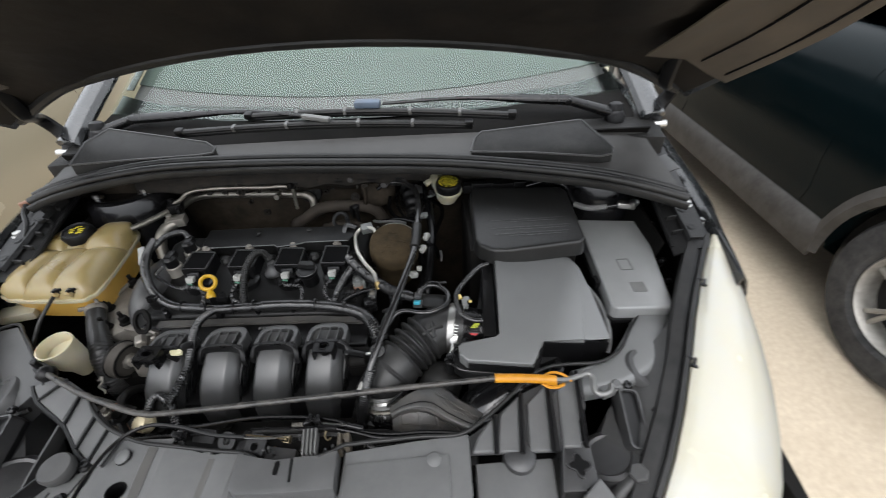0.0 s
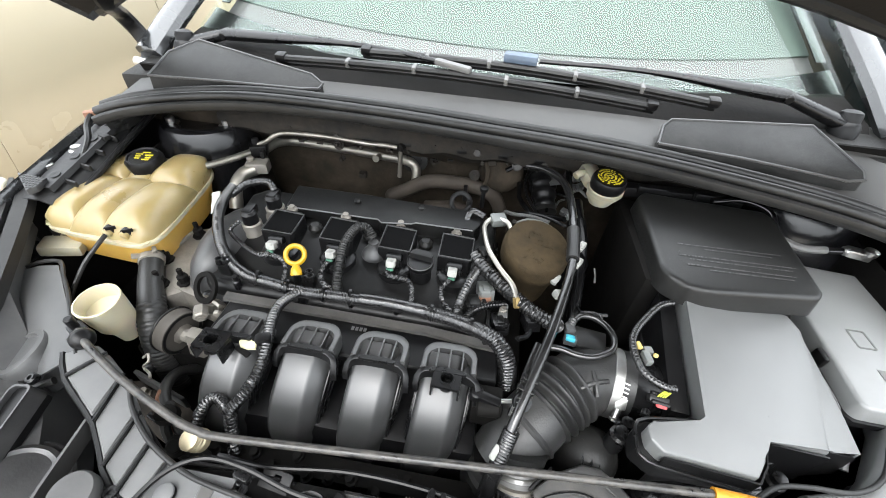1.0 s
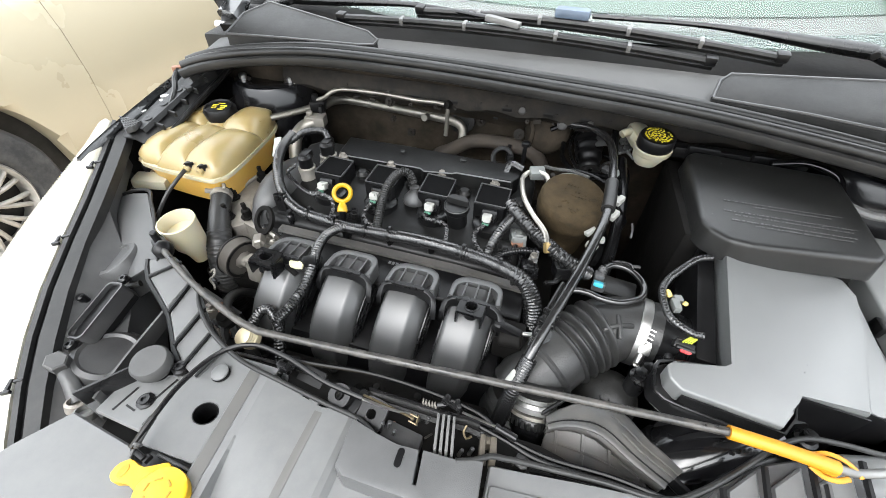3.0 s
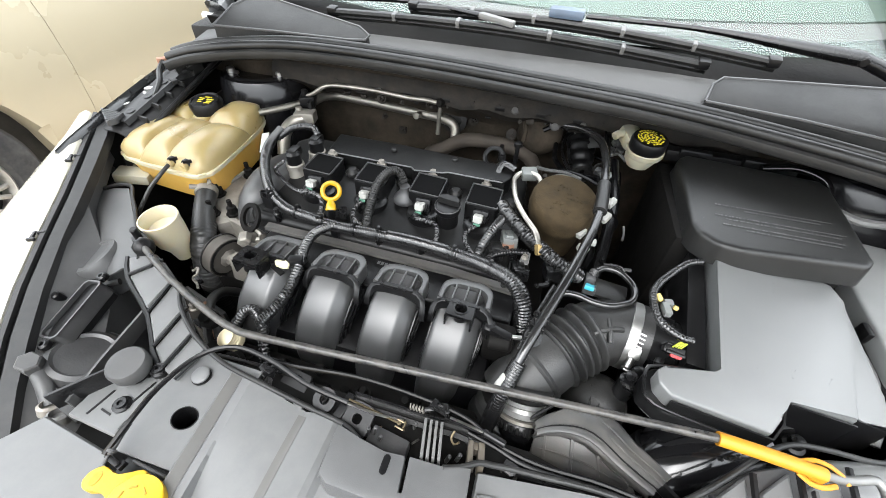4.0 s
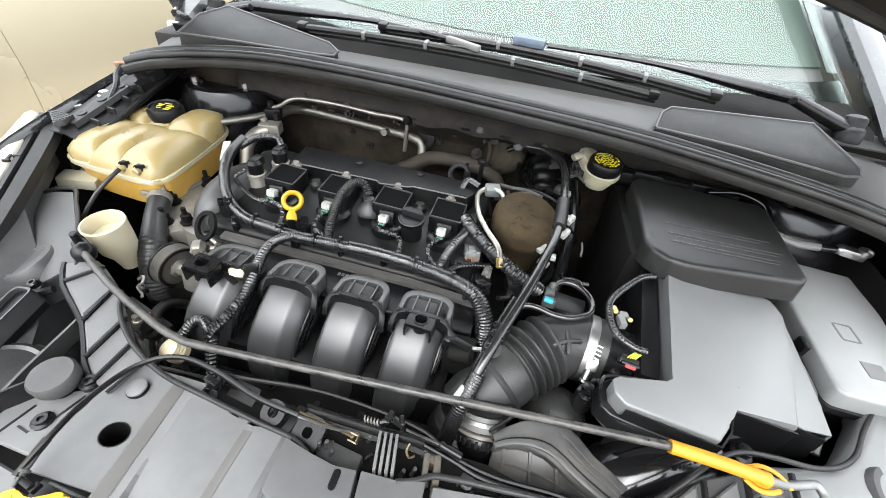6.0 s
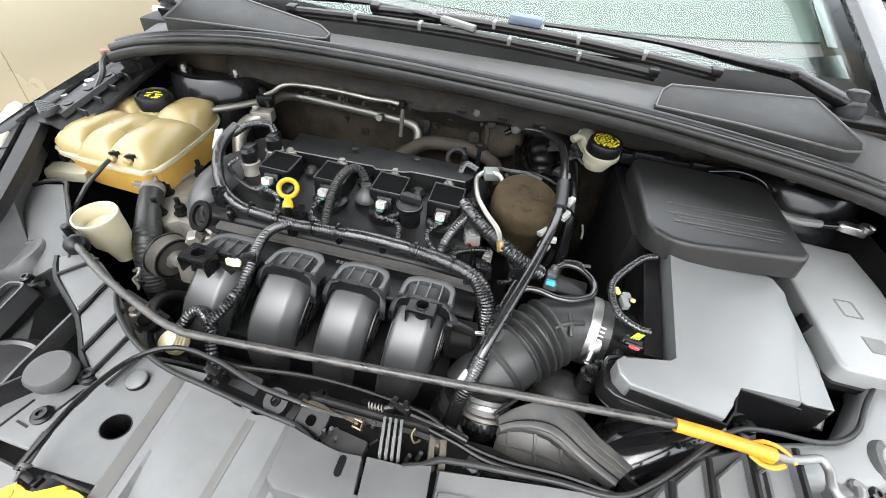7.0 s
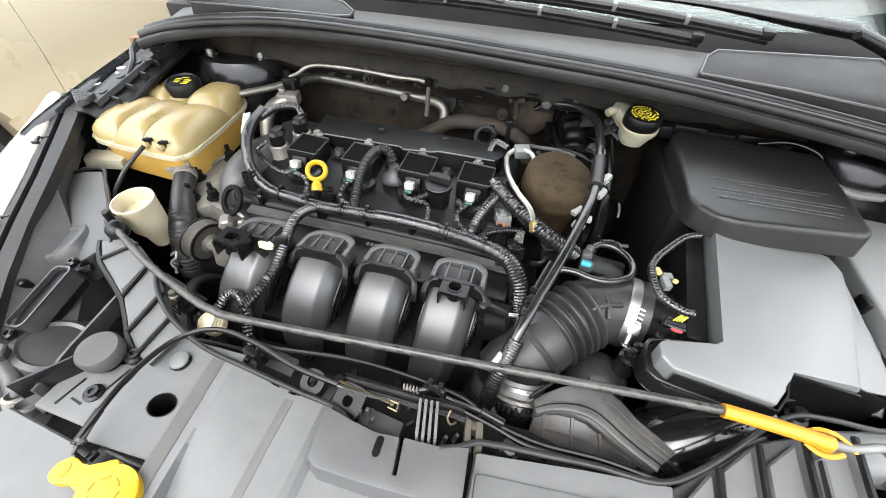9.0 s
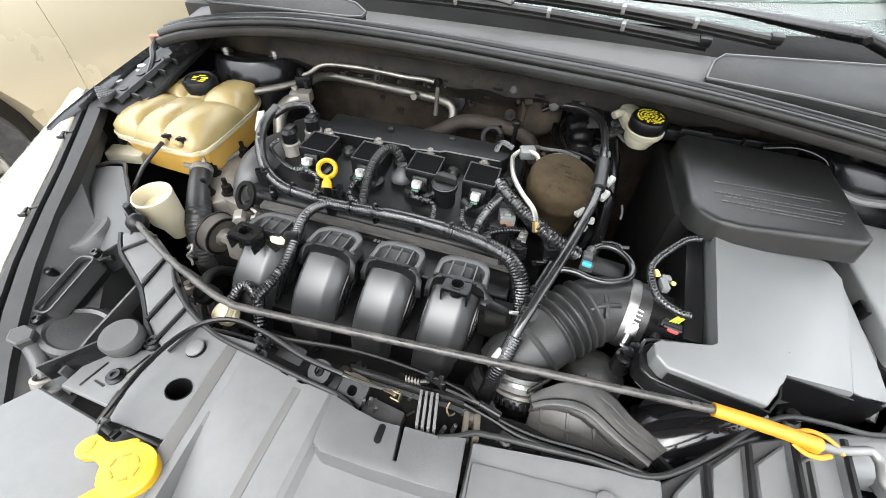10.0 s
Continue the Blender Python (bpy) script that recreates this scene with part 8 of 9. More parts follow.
part("post", lathe([(0.015, -0.05), (0.015, -0.03), (0.011, -0.028), (0.012, -0.02), (0.010, -0.016), (0.012, -0.012), (0.011, 0.002)], 18, pose(-0.340, 0.230, 0.835)), PL, rb)
for x, y, z in ((-0.328, 0.197, 0.829), (-0.314, 0.239, 0.838)):
    sc = thing("screw", "dark flanged screw in the lamp bracket", "screw", (x, y, z - 0.006), group="lamp screws")
    part("head", lathe([(0.0095, -0.006), (0.0095, -0.001), (0.0062, 0.0), (0.0062, 0.003), (0.003, 0.003), (0.003, 0.001), (0.0005, 0.001)], 14, pose(x, y, z)), PLS, sc)
part("bracket", flatplate([(-0.375, 0.172), (-0.30, 0.168), (-0.296, 0.245), (-0.335, 0.225), (-0.372, 0.215)], 0.826), GREY, rb, "grey slotted bracket")
for x, y, l_, a in ((-0.352, 0.193, 0.030, 12), (-0.338, 0.186, 0.014, 100), (-0.318, 0.212, 0.034, 14), (-0.309, 0.186, 0.022, 8), (-0.306, 0.222, 0.020, 8)):
    part("slot", box((x, y, 0.8262), (0.0022, l_, 0.0012), 0, (0, 0, -a)), PL, rb)
part("rail", box((-0.366, 0.205, 0.838), (0.003, 0.075, 0.026), 0.0008, (0, 0, -38)), PLS, rb, "thin black upright rail")

# ---- headlamps ----
def headlamp(s, label):
    h = thing("headlamp", label, "headlamp", (s * 0.62 - 0.015, 0.35, 0.60), group="headlamps")
    ys = [0.610, 0.555, 0.500, 0.430, 0.355, 0.280, 0.220, 0.170, 0.120, 0.085]
    xs = [0.757, 0.722, 0.688, 0.647, 0.608, 0.566, 0.528, 0.492, 0.450, 0.412]
    zs = [0.898, 0.886, 0.876, 0.862, 0.846, 0.830, 0.815, 0.800, 0.784, 0.772]
    ws_ = [0.055, 0.090, 0.120, 0.150, 0.170, 0.185, 0.195, 0.200, 0.205, 0.205]

    def P(x, y, z):
        return (s * x - 0.015, y, z)

    def E(x, y, z):
        """On the lens and its frame, which sits further out on the near side."""
        return (s * x - (0.027 if s < 0 else 0.015), y, z)

    rows = []
    for x, y, z, w in zip(xs, ys, zs, ws_):
        rows.append([E(x - 0.004, y, z - 0.012), E(x, y, z), E(x + w * 0.12, y - 0.002, z + 0.004), E(x + w * 0.35, y - 0.008, z - 0.002), E(x + w * 0.62, y - 0.014, z - 0.022),
                     E(x + w * 0.85, y - 0.016, z - 0.058), E(x + w, y - 0.012, z - 0.115), E(x + w * 1.02, y, z - 0.22)])
    part("lens", sheet(rows, 0.004), LENS, h, "hazed yellow-white lens", sharp=60)
    edge, groove, band_ = [], [], []
    for k in range(len(xs)):
        x, y, z = xs[k], ys[k], zs[k]
        w = 0.016 + 0.004 * (0.5 + 0.5 * math.sin(k * 1.3))
        edge.append([E(x - 0.003, y + 0.001, z - 0.006), E(x - 0.004, y + 0.002, z + 0.001), E(x - 0.011, y + 0.004, z + 0.001), E(x - 0.012, y + 0.004, z - 0.012)])
        groove.append([E(x - 0.011, y + 0.004, z - 0.006), E(x - 0.0185, y + 0.007, z - 0.006)])
        band_.append([E(x - 0.017, y + 0.006, z - 0.012), E(x - 0.018, y + 0.007, z), E(x - 0.018 - w, y + 0.012, z - 0.002), E(x - 0.020 - w, y + 0.013, z - 0.018)])
    part("frame", sheet(edge, 0.003), LFRAME, h, "dark grey lens frame")
    part("groove", sheet(groove, 0.002), PL, h, "black sealing groove")
    part("inner_band", sheet(band_, 0.003), LFRAME, h, "dark grey inner band")
    for k, dx in ((2, 0.0), (4, 0.004), (7, 0.002)):
        x, y, z = xs[k] - 0.001, ys[k], zs[k] + 0.001
        part("frame_tab", join(box(E(x + 0.004, y, z), (0.004, 0.016, 0.005), 0.001, (0, 0, s * -32)), box(E(x - 0.001, y - 0.008, z), (0.010, 0.004, 0.005), 0.001, (0, 0, s * -32)), box(E(x - 0.001, y + 0.008, z), (0.010, 0.004, 0.005), 0.001, (0, 0, s * -32))), PLS, h)
    back_ = []
    for k in range(1, len(xs)):
        x, y, z = xs[k] - (0.020 if k < 4 else 0.034), ys[k], zs[k]
        g = (0.10, 0.12, 0.20, 0.70, 1, 1, 1, 1, 1)[k - 1]
        back_.append([E(x, y + 0.008, z - 0.010), E(x - 0.020 * g, y + 0.008 + 0.006 * g, z - 0.010 - 0.014 * g), E(x - 0.042 * g, y + 0.008 + 0.014 * g, z - 0.010 - 0.028 * g), E(x - 0.062 * g, y + 0.008 + 0.021 * g, z - 0.010 - 0.040 * g), E(x - 0.066 * g, y + 0.008 + 0.023 * g, z - (0.05 if k < 4 else 0.16))])
    part("housing", sheet(back_, 0.004), LAMPH, h, "dark grey lamp housing", sharp=60)
    part("motor_drum", lathe([(0.036, -0.05), (0.036, 0.004), (0.033, 0.009), (0.026, 0.010), (0.024, 0.007), (0.0005, 0.007)], 28, pose(*P(0.545, 0.368, 0.810), 8, s * 20, 0)), LAMPH, h, "grey round motor housing")
    c = Vector(P(0.496, 0.285, 0.811))
    m = Matrix.Translation(c) @ pose(0, 0, 0, 10, s * 10, s * -3)
    o = rrect(0.031, 0.088, 0.008)
    part("slot_box", moved(prism([(px * 0.9, py * 0.96) for px, py in o], -0.03, -0.004), m), PL, h)
    part("slot_rim", moved(join(ringplate(o, [(px * 0.88, py * 0.955) for px, py in o], -0.020, 0.002), ringplate(o, [(px * 0.84, py * 0.945) for px, py in o], 0.0, 0.003)), m), GREYD, h, "grey rim of the adjuster slot")
    for py in (0.052, -0.052):
        part("slot_screw", moved(lathe([(0.007, -0.004), (0.007, 0.002), (0.005, 0.004), (0.003, 0.004), (0.003, 0.001), (0.0005, 0.001)], 12, pose(0.004, py, 0)), m), PLS, h)
    part("stud", moved(lathe([(0.006, -0.004), (0.006, 0.010), (0.004, 0.012)], 10, pose(0.034 * s, 0.012, 0)), m), PL, h)
    mb = pose(*P(0.452, 0.243, 0.778), -16, s * -20, 0)
    bulk = part("bulb_cover", lathe([(0.042, -0.05), (0.042, -0.004), (0.040, 0.004), (0.034, 0.007), (0.030, 0.004), (0.0005, 0.005)], 32, mb), GREYD, h, "round dark grey bulb cover")
    part("cover_rim", moved(band([(0.051, -0.03), (0.051, -0.006), (0.047, -0.002), (0.044, -0.006), (0.044, -0.03)], 36), mb), GREYD, bulk)
    part("hex_bolt", join(lathe([(0.013, 0), (0.013, 0.014), (0.011, 0.016)], 6, pose(*P(0.477, 0.209, 0.800), 0, s * -20, 0)), lathe([(0.010, -0.05), (0.010, 0)], 12, pose(*P(0.477, 0.209, 0.800), 0, s * -20, 0))), FLAPG, h, "dark grey hex bolt")
    part("bolt_neck", tube([P(0.470, 0.206, 0.792), P(0.452, 0.196, 0.786), P(0.435, 0.182, 0.775)], 0.0095, 12, 0.008), FLAPG, h, "grey bolt sleeve")
    for k, (x, y) in enumerate(((0.428, 0.181), (0.408, 0.176))):
        part("lamp_ring", moved(lathe([(0.012, -0.01), (0.012, 0.0), (0.009, 0.002), (0.0075, -0.004), (0.0005, -0.004)], 18), pose(*P(x, y, 0.785), -25, 0, 0)), ALU if k == 0 else SILV, h, "grey metal lamp fitting")
    part("support", sheet([[P(0.362, 0.180, 0.815), P(0.362, 0.180, 0.838)], [P(0.374, 0.232, 0.812), P(0.374, 0.232, 0.836)], [P(0.388, 0.322, 0.812), P(0.388, 0.322, 0.834)]], 0.003), LAMPH, h, "dark grey lamp brace")
    part("brace_foot", box(P(0.378, 0.205, 0.805), (0.05, 0.06, 0.006), 0.002, (0, 0, s * 12)), PLB, h)
    return h


headlamp(-1, "large swept-back headlamp with hazed lens and black housing")
headlamp(1, "large swept-back headlamp with yellowed lens and black housing")
solo("lamp_sticker", prism([(0.514, 0.297), (0.541, 0.329), (0.564, 0.319), (0.531, 0.274)], 0.774, 0.781), SILV, "pale rectangular sticker on the lamp housing", "sticker")
# bleed wire by the coolant tank
solo("earth_strap", tube([(-0.742, 0.768, 0.945), (-0.735, 0.745, 0.935), (-0.712, 0.715, 0.925), (-0.698, 0.68, 0.91), (-0.70, 0.655, 0.885)], 0.0055, 8, 0.008), RUB, "short black earth strap with copper ends", "cable")
solo("copper_clip", box((-0.745, 0.772, 0.946), (0.022, 0.014, 0.012), 0.003, (0, 0, 40)), RUST, "rusty copper clip on the wing edge", "clip")
for k, (x, y, z, d) in enumerate(((-0.34, 0.335, 0.79, 0.022), (-0.325, 0.312, 0.76, 0.02), (-0.285, 0.30, 0.77, 0.02))):
    solo("bay_fitting", join(lathe([(0.012, 0), (0.013, 0.012), (0.008, 0.016), (0.008, d)], 12, pose(x, y, z, 20, 10 * k, 0))), DARK, "small grimy fitting low in the bay", "fitting", group="low fittings")
solo("low_hose", tube([(-0.345, 0.345, 0.80), (-0.350, 0.325, 0.77), (-0.33, 0.31, 0.73), (-0.28, 0.305, 0.70)], 0.006, 8, 0.01), RUB, "thin black hose low in the bay", "hose")

# ---- clutter along the firewall ----
boot = thing("rubber_boot", "dusty black ribbed rubber boot against the firewall", "boot", (0.11, 0.86, 0.82))
part("bellows", tube([(0.118, 0.925, 0.862, 0.030), (0.122, 0.895, 0.852, 0.029), (0.126, 0.865, 0.840, 0.026), (0.130, 0.840, 0.826, 0.022)], 0.035, 20, 0.004, ribs=0.022, rib=0.003), PL, boot)
part("collar", lathe([(0.022, 0), (0.023, 0.010), (0.016, 0.012)], 18, along((0.130, 0.838, 0.825), (0.136, 0.81, 0.812))), PLB, boot)
dm_ = thing("bulkhead_dome", "rounded dusty grey-brown dome bulging from the firewall", "bulkhead cover", (0.035, 0.92, 0.83))
part("dome", lathe([(0.048, -0.05), (0.046, 0.0), (0.042, 0.020), (0.033, 0.032), (0.020, 0.038), (0.0005, 0.040)], 26, pose(0.035, 0.905, 0.862, 62, 0, 4)), FELT, dm_)
part("crease", tube([(-0.004, 0.880, 0.905), (0.006, 0.868, 0.880), (0.004, 0.868, 0.850), (-0.002, 0.880, 0.82)], 0.005, 8, 0.01), FELT, dm_)
comb = thing("cable_comb", "dusty plastic cable comb under the cowl", "bracket", (0.07, 0.90, 0.90))
part("bar", box((0.072, 0.885, 0.915), (0.075, 0.010, 0.010), 0.002, (0, 8, 0)), GREYD, comb)
for k in range(6):
    part("tooth", box((0.042 + 0.012 * k, 0.880, 0.904 - 0.0015 * k), (0.0035, 0.014, 0.022), 0.001), GREYD, comb)
part("tray", box((0.128, 0.886, 0.908), (0.036, 0.020, 0.018), 0.004, (10, 0, 10)), PLB, comb)
for pts, r in ((((0.040, 0.858, 0.890), (0.070, 0.868, 0.905), (0.105, 0.880, 0.916), (0.140, 0.895, 0.924), (0.175, 0.890, 0.922)), 0.0048), (((0.158, 0.880, 0.915), (0.160, 0.845, 0.900), (0.165, 0.80, 0.875), (0.172, 0.75, 0.84)), 0.006),
               (((0.070, 0.850, 0.870), (0.074, 0.80, 0.865), (0.100, 0.765, 0.862), (0.135, 0.752, 0.870), (0.150, 0.735, 0.880)), 0.0045), (((0.160, 0.66, 0.885), (0.172, 0.655, 0.870), (0.186, 0.66, 0.850), (0.188, 0.68, 0.81)), 0.0042),
               (((0.128, 0.70, 0.86), (0.150, 0.665, 0.83), (0.160, 0.62, 0.81), (0.150, 0.585, 0.80)), 0.011),
               (((0.175, 0.60, 0.84), (0.168, 0.575, 0.835), (0.180, 0.558, 0.845), (0.205, 0.556, 0.850)), 0.0032)):
    solo("firewall_cable", tube(pts, r, 8, 0.008), CABLE, "black cable among the pipes at the firewall", "cable", group="firewall cables")
for x, y, z, m_ in ((0.167, 0.656, 0.889, WHITE), (0.160, 0.622, 0.884, WHITE), (0.131, 0.604, 0.860, WHITE)):
    solo("white_plug", join(box((x, y, z), (0.009, 0.017, 0.010), 0.002, (20, 0, -35)), rod((x, y + 0.006, z), (x - 0.004, y + 0.014, z - 0.003), 0.003, 8)), m_, "small off-white plug by the pump", "connector", group="white plugs")
for x, y, z, tilt in ((-0.02, 0.862, 0.868, 60), (-0.115, 0.94, 0.845, 80), (-0.33, 0.945, 0.82, 80), (0.06, 0.70, 0.874, 20), (-0.30, 0.86, 0.90, 70)):
    nut = thing("stud_bolt", "dusty stud bolt with washer at the firewall", "bolt", (x, y, z - 0.01), group="firewall bolts")
    part("washer", lathe([(0.011, 0), (0.011, 0.002)], 16, pose(x, y, z, tilt, 0, 0)), FLANGE, nut)
    part("nut", lathe([(0.0075, 0.002), (0.0075, 0.009), (0.004, 0.0095), (0.004, 0.020)], 6, pose(x, y, z, tilt, 0, 0)), FLANGE, nut)
hb = thing("heater_hose_ring", "black rubber hose guide ring behind the engine", "hose guide", (-0.04, 0.76, 0.85))
part("ring", moved(loft([[((0.017 + 0.0045 * math.cos(b)) * math.cos(a), (0.017 + 0.0045 * math.cos(b)) * math.sin(a), 0.0045 * math.sin(b)) for b in [2 * math.pi * j / 8 for j in range(8)]] for a in [2 * math.pi * i / 24 for i in range(25)]], caps=False), pose(-0.035, 0.752, 0.874, 50, 0, 0)), PL, hb)
part("stem", box((-0.020, 0.752, 0.862), (0.010, 0.010, 0.040), 0.002), PL, hb)
part("post", join(rod((0.003, 0.765, 0.86), (0.003, 0.765, 0.900), 0.004), lathe([(0.008, 0), (0.008, 0.006), (0.005, 0.008)], 10, pose(0.003, 0.765, 0.898))), PL, hb)

# inner wing rails: lips, ribs and openings
for s in (1, -1):
    ra = thing("wing_rail_bracket", "black painted bracket with bolt and pierced lip on the wing rail", "bracket", (s * 0.70, 0.70, 0.88), group="wing rail brackets")
    part("lip", tube([(s * 0.664, 0.60, 0.878), (s * 0.672, 0.72, 0.905), (s * 0.680, 0.84, 0.930), (s * 0.684, 0.92, 0.946)], 0.004, 8, 0.02), RAILP, ra)
    part("channel", sheet([[(s * 0.690, y, 0.892 + 0.208 * (y - 0.6)), (s * 0.694, y, 0.900 + 0.208 * (y - 0.6)), (s * 0.716, y, 0.901 + 0.208 * (y - 0.6)), (s * 0.720, y, 0.893 + 0.208 * (y - 0.6))] for y in (0.60, 0.64, 0.70, 0.76, 0.80)], 0.003), RAILP, ra)
    for k in range(5):
        part("rib", box((s * (0.680 + 0.003 * k), 0.625 + 0.038 * k, 0.896 + 0.008 * k), (0.026, 0.004, 0.010), 0.001, (0, 0, 12 * s)), PLB, ra)
    for k in range(4):
        part("hole", lathe([(0.0075, -0.004), (0.0085, 0.0008), (0.006, 0.0012), (0.0005, 0.0)], 14, pose(s * (0.706 + 0.001 * k), 0.628 + 0.046 * k, 0.9065 + 0.0098 * k, 12, 0, 0)), PL, ra)
    part("corner_plate", box((s * 0.706, 0.800, 0.952), (0.060, 0.050, 0.004), 0.001, (14, s * -10, s * 15)), GREYD, ra, "dark grey corner plate")
    part("corner_wall", box((s * 0.690, 0.778, 0.935), (0.004, 0.055, 0.035), 0.001, (10, 0, s * 15)), PLB, ra)

# grime and small hardware along the flange
rng = random.Random(23)
fl = thing("flange_hardware", "dusty clips and weld studs along the firewall flange", "clips", (-0.1, 0.86, 0.90))
for k in range(34):
    x = -0.40 + 0.0165 * k + rng.uniform(-0.006, 0.006)
    z = 0.905 + rng.uniform(-0.008, 0.022)
    if k % 3 == 0:
        part("stud", lathe([(0.0045, 0), (0.0045, 0.003), (0.0025, 0.004), (0.0025, 0.008)], 8, pose(x, 0.859, z, 80, 0, 0)), FLANGE, fl)
    elif k % 3 == 1:
        part("clip", box((x, 0.857, z), (rng.uniform(0.006, 0.016), 0.004, rng.uniform(0.004, 0.010)), 0.001, (0, rng.uniform(-20, 20), 0)), FLANGE, fl)
    else:
        part("slot", box((x, 0.8573, z), (rng.uniform(0.005, 0.012), 0.003, 0.004), 0.001), PL, fl)
# bolts and brackets low on the engine's front
low = thing("engine_front_hardware", "grimy brackets and bolts low before the intake runners", "brackets", (-0.15, 0.33, 0.70))
for k in range(18):
    x = -0.34 + 0.022 * k
    part("bolt", lathe([(0.008, 0), (0.008, 0.004), (0.005, 0.005), (0.005, 0.012)], 8, pose(x + rng.uniform(-0.006, 0.006), 0.315 + rng.uniform(-0.015, 0.02), 0.745 + rng.uniform(-0.02, 0.03), rng.uniform(-20, 20), rng.uniform(-20, 20), 0)), DARK, low)
part("beam", box((-0.15, 0.325, 0.735), (0.40, 0.030, 0.020), 0.004), DARK, low)

# cables, straps and scraps where the harness passes the firewall
for pts, r, m_ in ((((0.096, 0.936, 0.862), (0.086, 0.890, 0.858), (0.086, 0.852, 0.855), (0.096, 0.814, 0.852), (0.112, 0.792, 0.845)), 0.0030, PLS), (((0.108, 0.928, 0.862), (0.099, 0.885, 0.858), (0.098, 0.850, 0.855), (0.105, 0.815, 0.852)), 0.0024, PLS),
                   (((0.130, 0.815, 0.838), (0.136, 0.850, 0.842), (0.154, 0.871, 0.845), (0.171, 0.868, 0.842), (0.180, 0.845, 0.836)), 0.0034, CABLE), (((0.176, 0.882, 0.832), (0.198, 0.856, 0.832), (0.201, 0.819, 0.832), (0.193, 0.783, 0.830), (0.180, 0.75, 0.822)), 0.0052, CABLE),
                   (((0.150, 0.838, 0.832), (0.158, 0.858, 0.836), (0.170, 0.866, 0.836)), 0.0022, BRAID), (((0.082, 0.865, 0.896), (0.112, 0.880, 0.908), (0.150, 0.893, 0.918)), 0.0036, PLB),
                   (((0.148, 0.900, 0.905), (0.160, 0.888, 0.892), (0.156, 0.870, 0.880), (0.165, 0.85, 0.868)), 0.0018, TRIMB), (((0.152, 0.900, 0.906), (0.165, 0.885, 0.893), (0.162, 0.866, 0.878)), 0.0016, RUST),
                   (((0.205, 0.845, 0.862), (0.190, 0.858, 0.868), (0.178, 0.848, 0.868), (0.165, 0.852, 0.864)), 0.0030, CONN), (((0.06, 0.745, 0.872), (0.085, 0.735, 0.882), (0.115, 0.728, 0.884), (0.150, 0.716, 0.880)), 0.0030, CABLE),
                   (((0.045, 0.735, 0.880), (0.062, 0.722, 0.886), (0.092, 0.720, 0.888), (0.120, 0.712, 0.886)), 0.0034, BRAID)):
    solo("firewall_wire", tube(pts, r, 8, 0.006), m_, "thin cable looping by the firewall", "cable", group="firewall wires")
solo("clear_film", sheet([[(0.113, 0.915, 0.874), (0.126, 0.888, 0.873), (0.133, 0.860, 0.868)], [(0.126, 0.908, 0.878), (0.142, 0.888, 0.879), (0.150, 0.862, 0.872)], [(0.134, 0.900, 0.876), (0.154, 0.884, 0.876), (0.160, 0.866, 0.870)]], 0.001), GREYD, "scrap of grey film caught behind the hose", "film")
for x, y, z, w, a in ((0.186, 0.893, 0.872, 0.016, 20), (0.176, 0.858, 0.872, 0.012, -15), (0.192, 0.872, 0.868, 0.014, 40), (0.160, 0.742, 0.884, 0.018, 10), (0.148, 0.752, 0.884, 0.012, -30)):
    solo("cable_clip", join(box((x, y, z), (w, 0.012, 0.010), 0.002, (15, 0, a)), rod((x, y, z), (x + 0.004, y - 0.012, z + 0.004), 0.0035, 8)), CONN if w > 0.013 else GREYD, "small dusty grey cable clip", "clip", group="cable clips")
# pierced plate where the wing edge meets the lamp
pp = thing("pierced_plate", "dark grey pierced plate at the wing edge", "plate", (-0.73, 0.60, 0.88))
part("plate", prism([(-0.766, 0.619), (-0.706, 0.614), (-0.702, 0.590), (-0.708, 0.578)], 0.898, 0.908, 0.001, 1), GREYD, pp)
for i in range(10):
    for j in range(7):
        hx, hy = -0.757 + 0.0056 * i, 0.584 + 0.0056 * j
        if hx > -0.762 + (0.617 - hy) * 1.45 and hy < 0.613:
            part("hole", lathe([(0.0020, 0.0), (0.0020, 0.0012)], 6, pose(hx, hy, 0.9076)), PL, pp)

# pale specks of grit lying on the battery cover and the filter lid
rng = random.Random(77)
specks = []
for k in range(26):
    x, y = rng.uniform(0.315, 0.435), rng.uniform(0.43, 0.585)
    specks.append(box((x, y, ab_top(x, y) + 0.0003), (rng.uniform(0.0005, 0.0011), rng.uniform(0.0005, 0.0010), 0.0006), 0, (0, 0, rng.uniform(0, 90))))
grit_lid = solo("lid_grit", join(*specks), CONN, "pale specks of grit on the filter housing lid", "grit", kind="stuff")
solo("cable_holder", join(box((-0.198, 0.2735, 0.838), (0.018, 0.008, 0.012), 0.002, (0, 0, -14)), box((-0.192, 0.279, 0.836), (0.010, 0.012, 0.006), 0.002, (0, 0, 20)), rod((-0.200, 0.269, 0.836), (-0.204, 0.263, 0.824), 0.003, 8)), PLS, "black clip holding the release cables", "clip")
bp = thing("threaded_plug", "pale brass threaded plug low beside the engine", "plug", (-0.280, 0.306, 0.795))
part("body", moved(lathe([(0.010, -0.012), (0.013, -0.010), (0.0135, -0.002), (0.012, 0.0), (0.0128, 0.002), (0.0118, 0.004), (0.0126, 0.006), (0.0116, 0.008), (0.012, 0.010), (0.008, 0.012), (0.001, 0.012)], 18), pose(-0.280, 0.306, 0.815, 20, -15, 0)), mat("pale_brass", (0.42, 0.36, 0.24), 0.42, metal=0.5, dust=0.3, dustcol=(0.2, 0.18, 0.14)), bp)
bb = thing("bolted_tab", "dull metal tab bolted beside the pump", "bracket", (0.056, 0.547, 0.82))
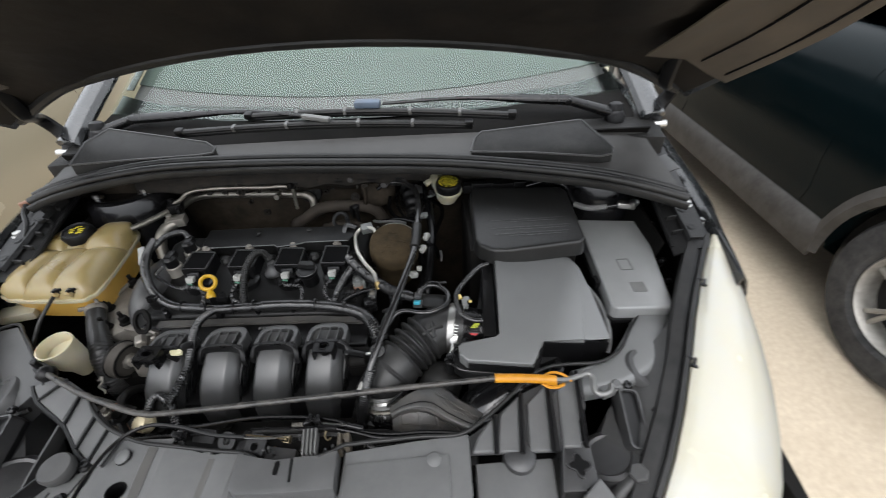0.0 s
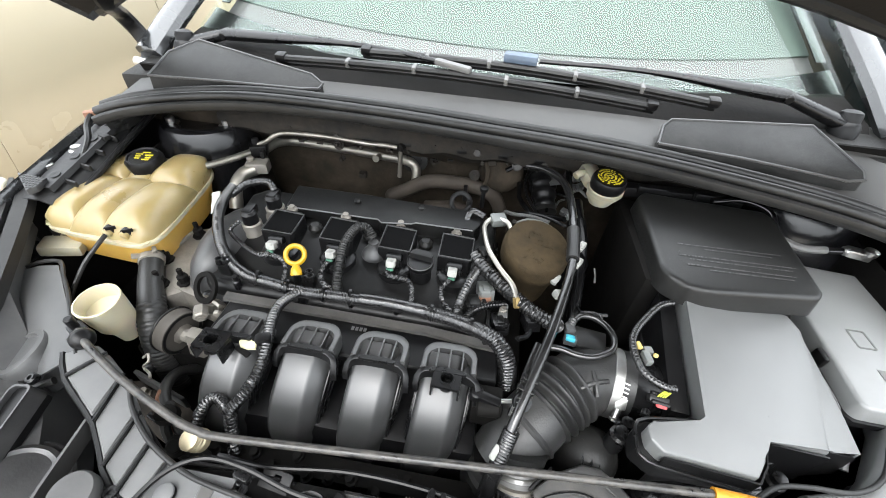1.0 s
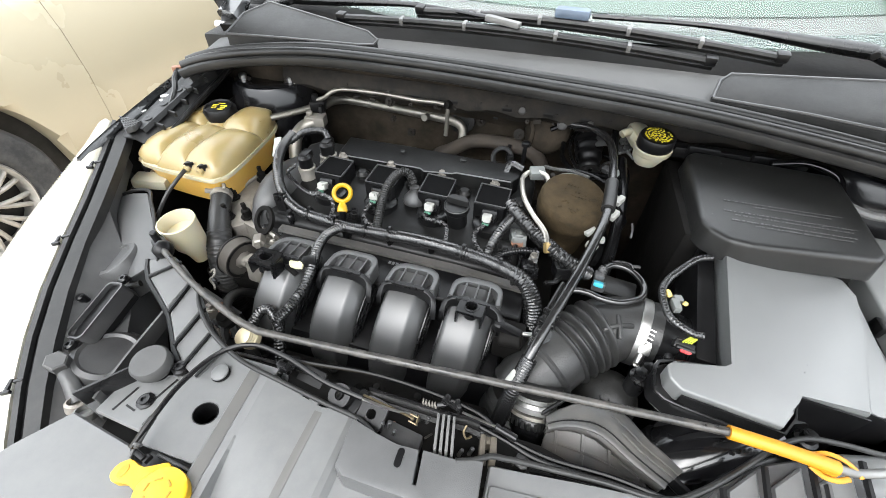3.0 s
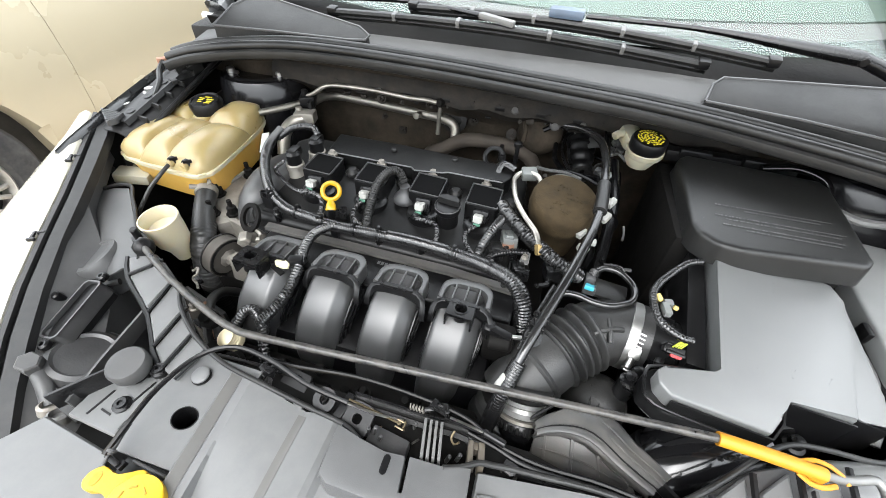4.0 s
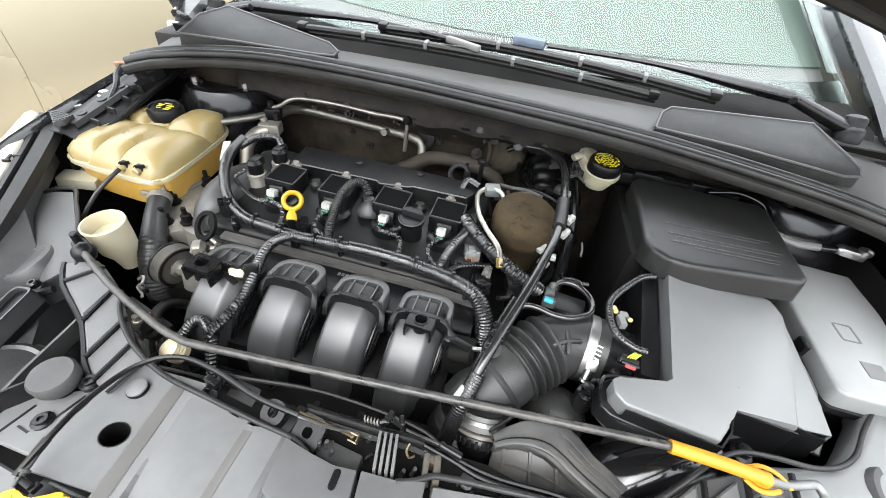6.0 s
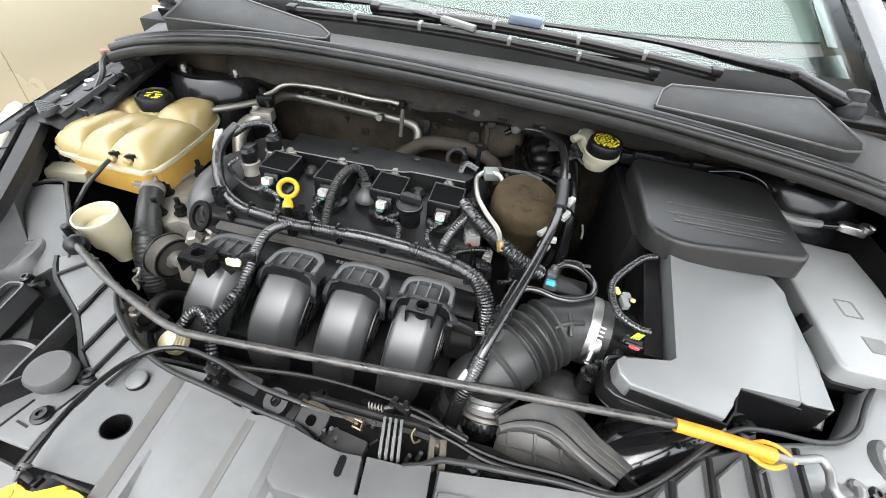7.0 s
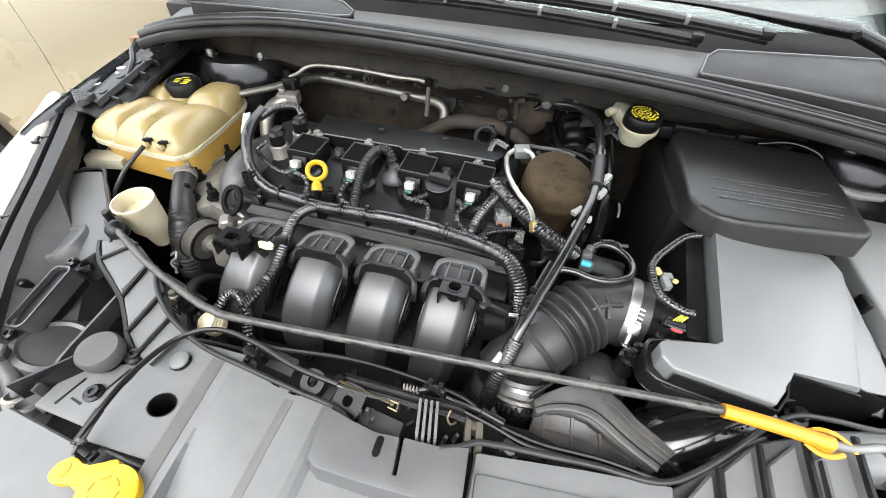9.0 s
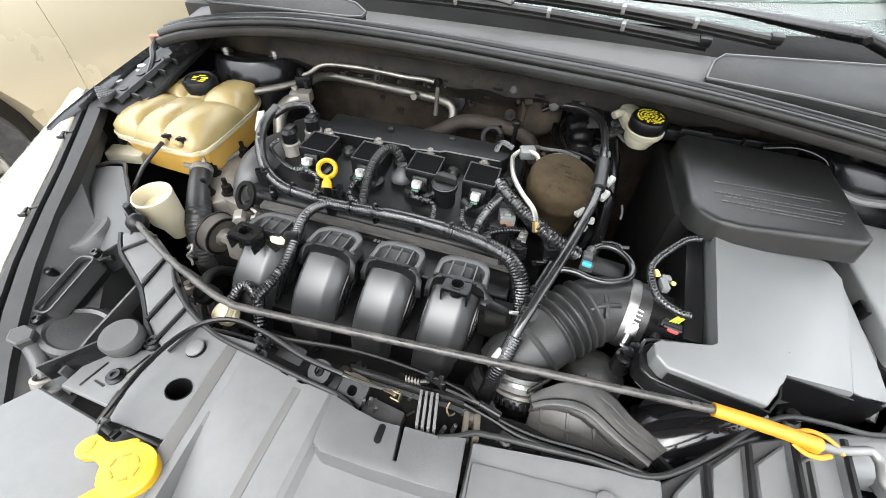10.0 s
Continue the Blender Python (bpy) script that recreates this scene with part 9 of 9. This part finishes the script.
part("tab", prism([(0.049, 0.535), (0.063, 0.533), (0.064, 0.560), (0.052, 0.562)], 0.834, 0.838, 0.001, 1), SILV, bb)
part("bolt", lathe([(0.0055, 0), (0.0055, 0.002), (0.004, 0.003), (0.004, 0.006), (0.0, 0.006)], 8, pose(0.056, 0.546, 0.838)), ALU, bb)
# pipes and brackets low behind the ladder plates
lb = thing("lower_bracket", "grimy dark bracket low beside the radiator hose", "bracket", (-0.43, 0.40, 0.70))
part("plate", prism(rounded([(-0.50, 0.395), (-0.445, 0.405), (-0.38, 0.380), (-0.345, 0.350), (-0.36, 0.325), (-0.43, 0.345), (-0.49, 0.370)], 3), 0.700, 0.712, 0.003, 2), FLANGE, lb)
part("flange", box((-0.425, 0.392, 0.722), (0.10, 0.006, 0.030), 0.002, (0, 0, -16)), GREYD, lb)
for x, y in ((-0.45, 0.385), (-0.40, 0.368), (-0.375, 0.352)):
    part("bolt", lathe([(0.008, 0), (0.008, 0.003), (0.0055, 0.004), (0.0055, 0.012), (0.0, 0.012)], 8, pose(x, y, 0.712)), ALU, lb)
solo("lower_hose", tube([(-0.405, 0.445, 0.70), (-0.410, 0.415, 0.735), (-0.400, 0.380, 0.750), (-0.370, 0.350, 0.752), (-0.345, 0.335, 0.740), (-0.335, 0.325, 0.70)], 0.0080, 12, 0.008), HOSE, "dusty black hose low beside the pulley", "hose")
solo("lower_wire", tube([(-0.395, 0.372, 0.765), (-0.386, 0.358, 0.770), (-0.372, 0.346, 0.766), (-0.358, 0.336, 0.760), (-0.352, 0.326, 0.745)], 0.0022, 8, 0.004), RUST, "rust-brown wire with a small plug", "cable")
solo("wire_plug", join(box((-0.377, 0.337, 0.766), (0.018, 0.007, 0.006), 0.0015, (0, 0, -20)), rod((-0.368, 0.334, 0.766), (-0.361, 0.3315, 0.766), 0.002, 8)), PLS, "small black plug low in the bay", "connector")
rc = thing("rod_clip", "grey wire clip under the prop rod", "clip", (-0.405, 0.385, 0.79))
part("wire", tube([(-0.416, 0.394, 0.806), (-0.408, 0.397, 0.812), (-0.402, 0.388, 0.810), (-0.408, 0.383, 0.804), (-0.398, 0.378, 0.800), (-0.392, 0.372, 0.80)], 0.0018, 8, 0.003), ALU, rc)
part("foot", box((-0.405, 0.386, 0.798), (0.018, 0.010, 0.006), 0.0015, (0, 0, -28)), PLS, rc)
crumb = random.Random(31)
bits = []
for k in range(15):
    x, y = crumb.uniform(0.280, 0.474), crumb.uniform(0.605, 0.780)
    bits.append(box((x, y, 0.9173 + 0.03 * (y - 0.68)), (crumb.uniform(0.0005, 0.0024), crumb.uniform(0.0005, 0.0012), 0.0006), 0, (0, 0, crumb.uniform(0, 90))))
solo("dust_crumbs", join(*bits), GREY, "pale crumbs of dirt on the battery cover", "dirt", kind="stuff")
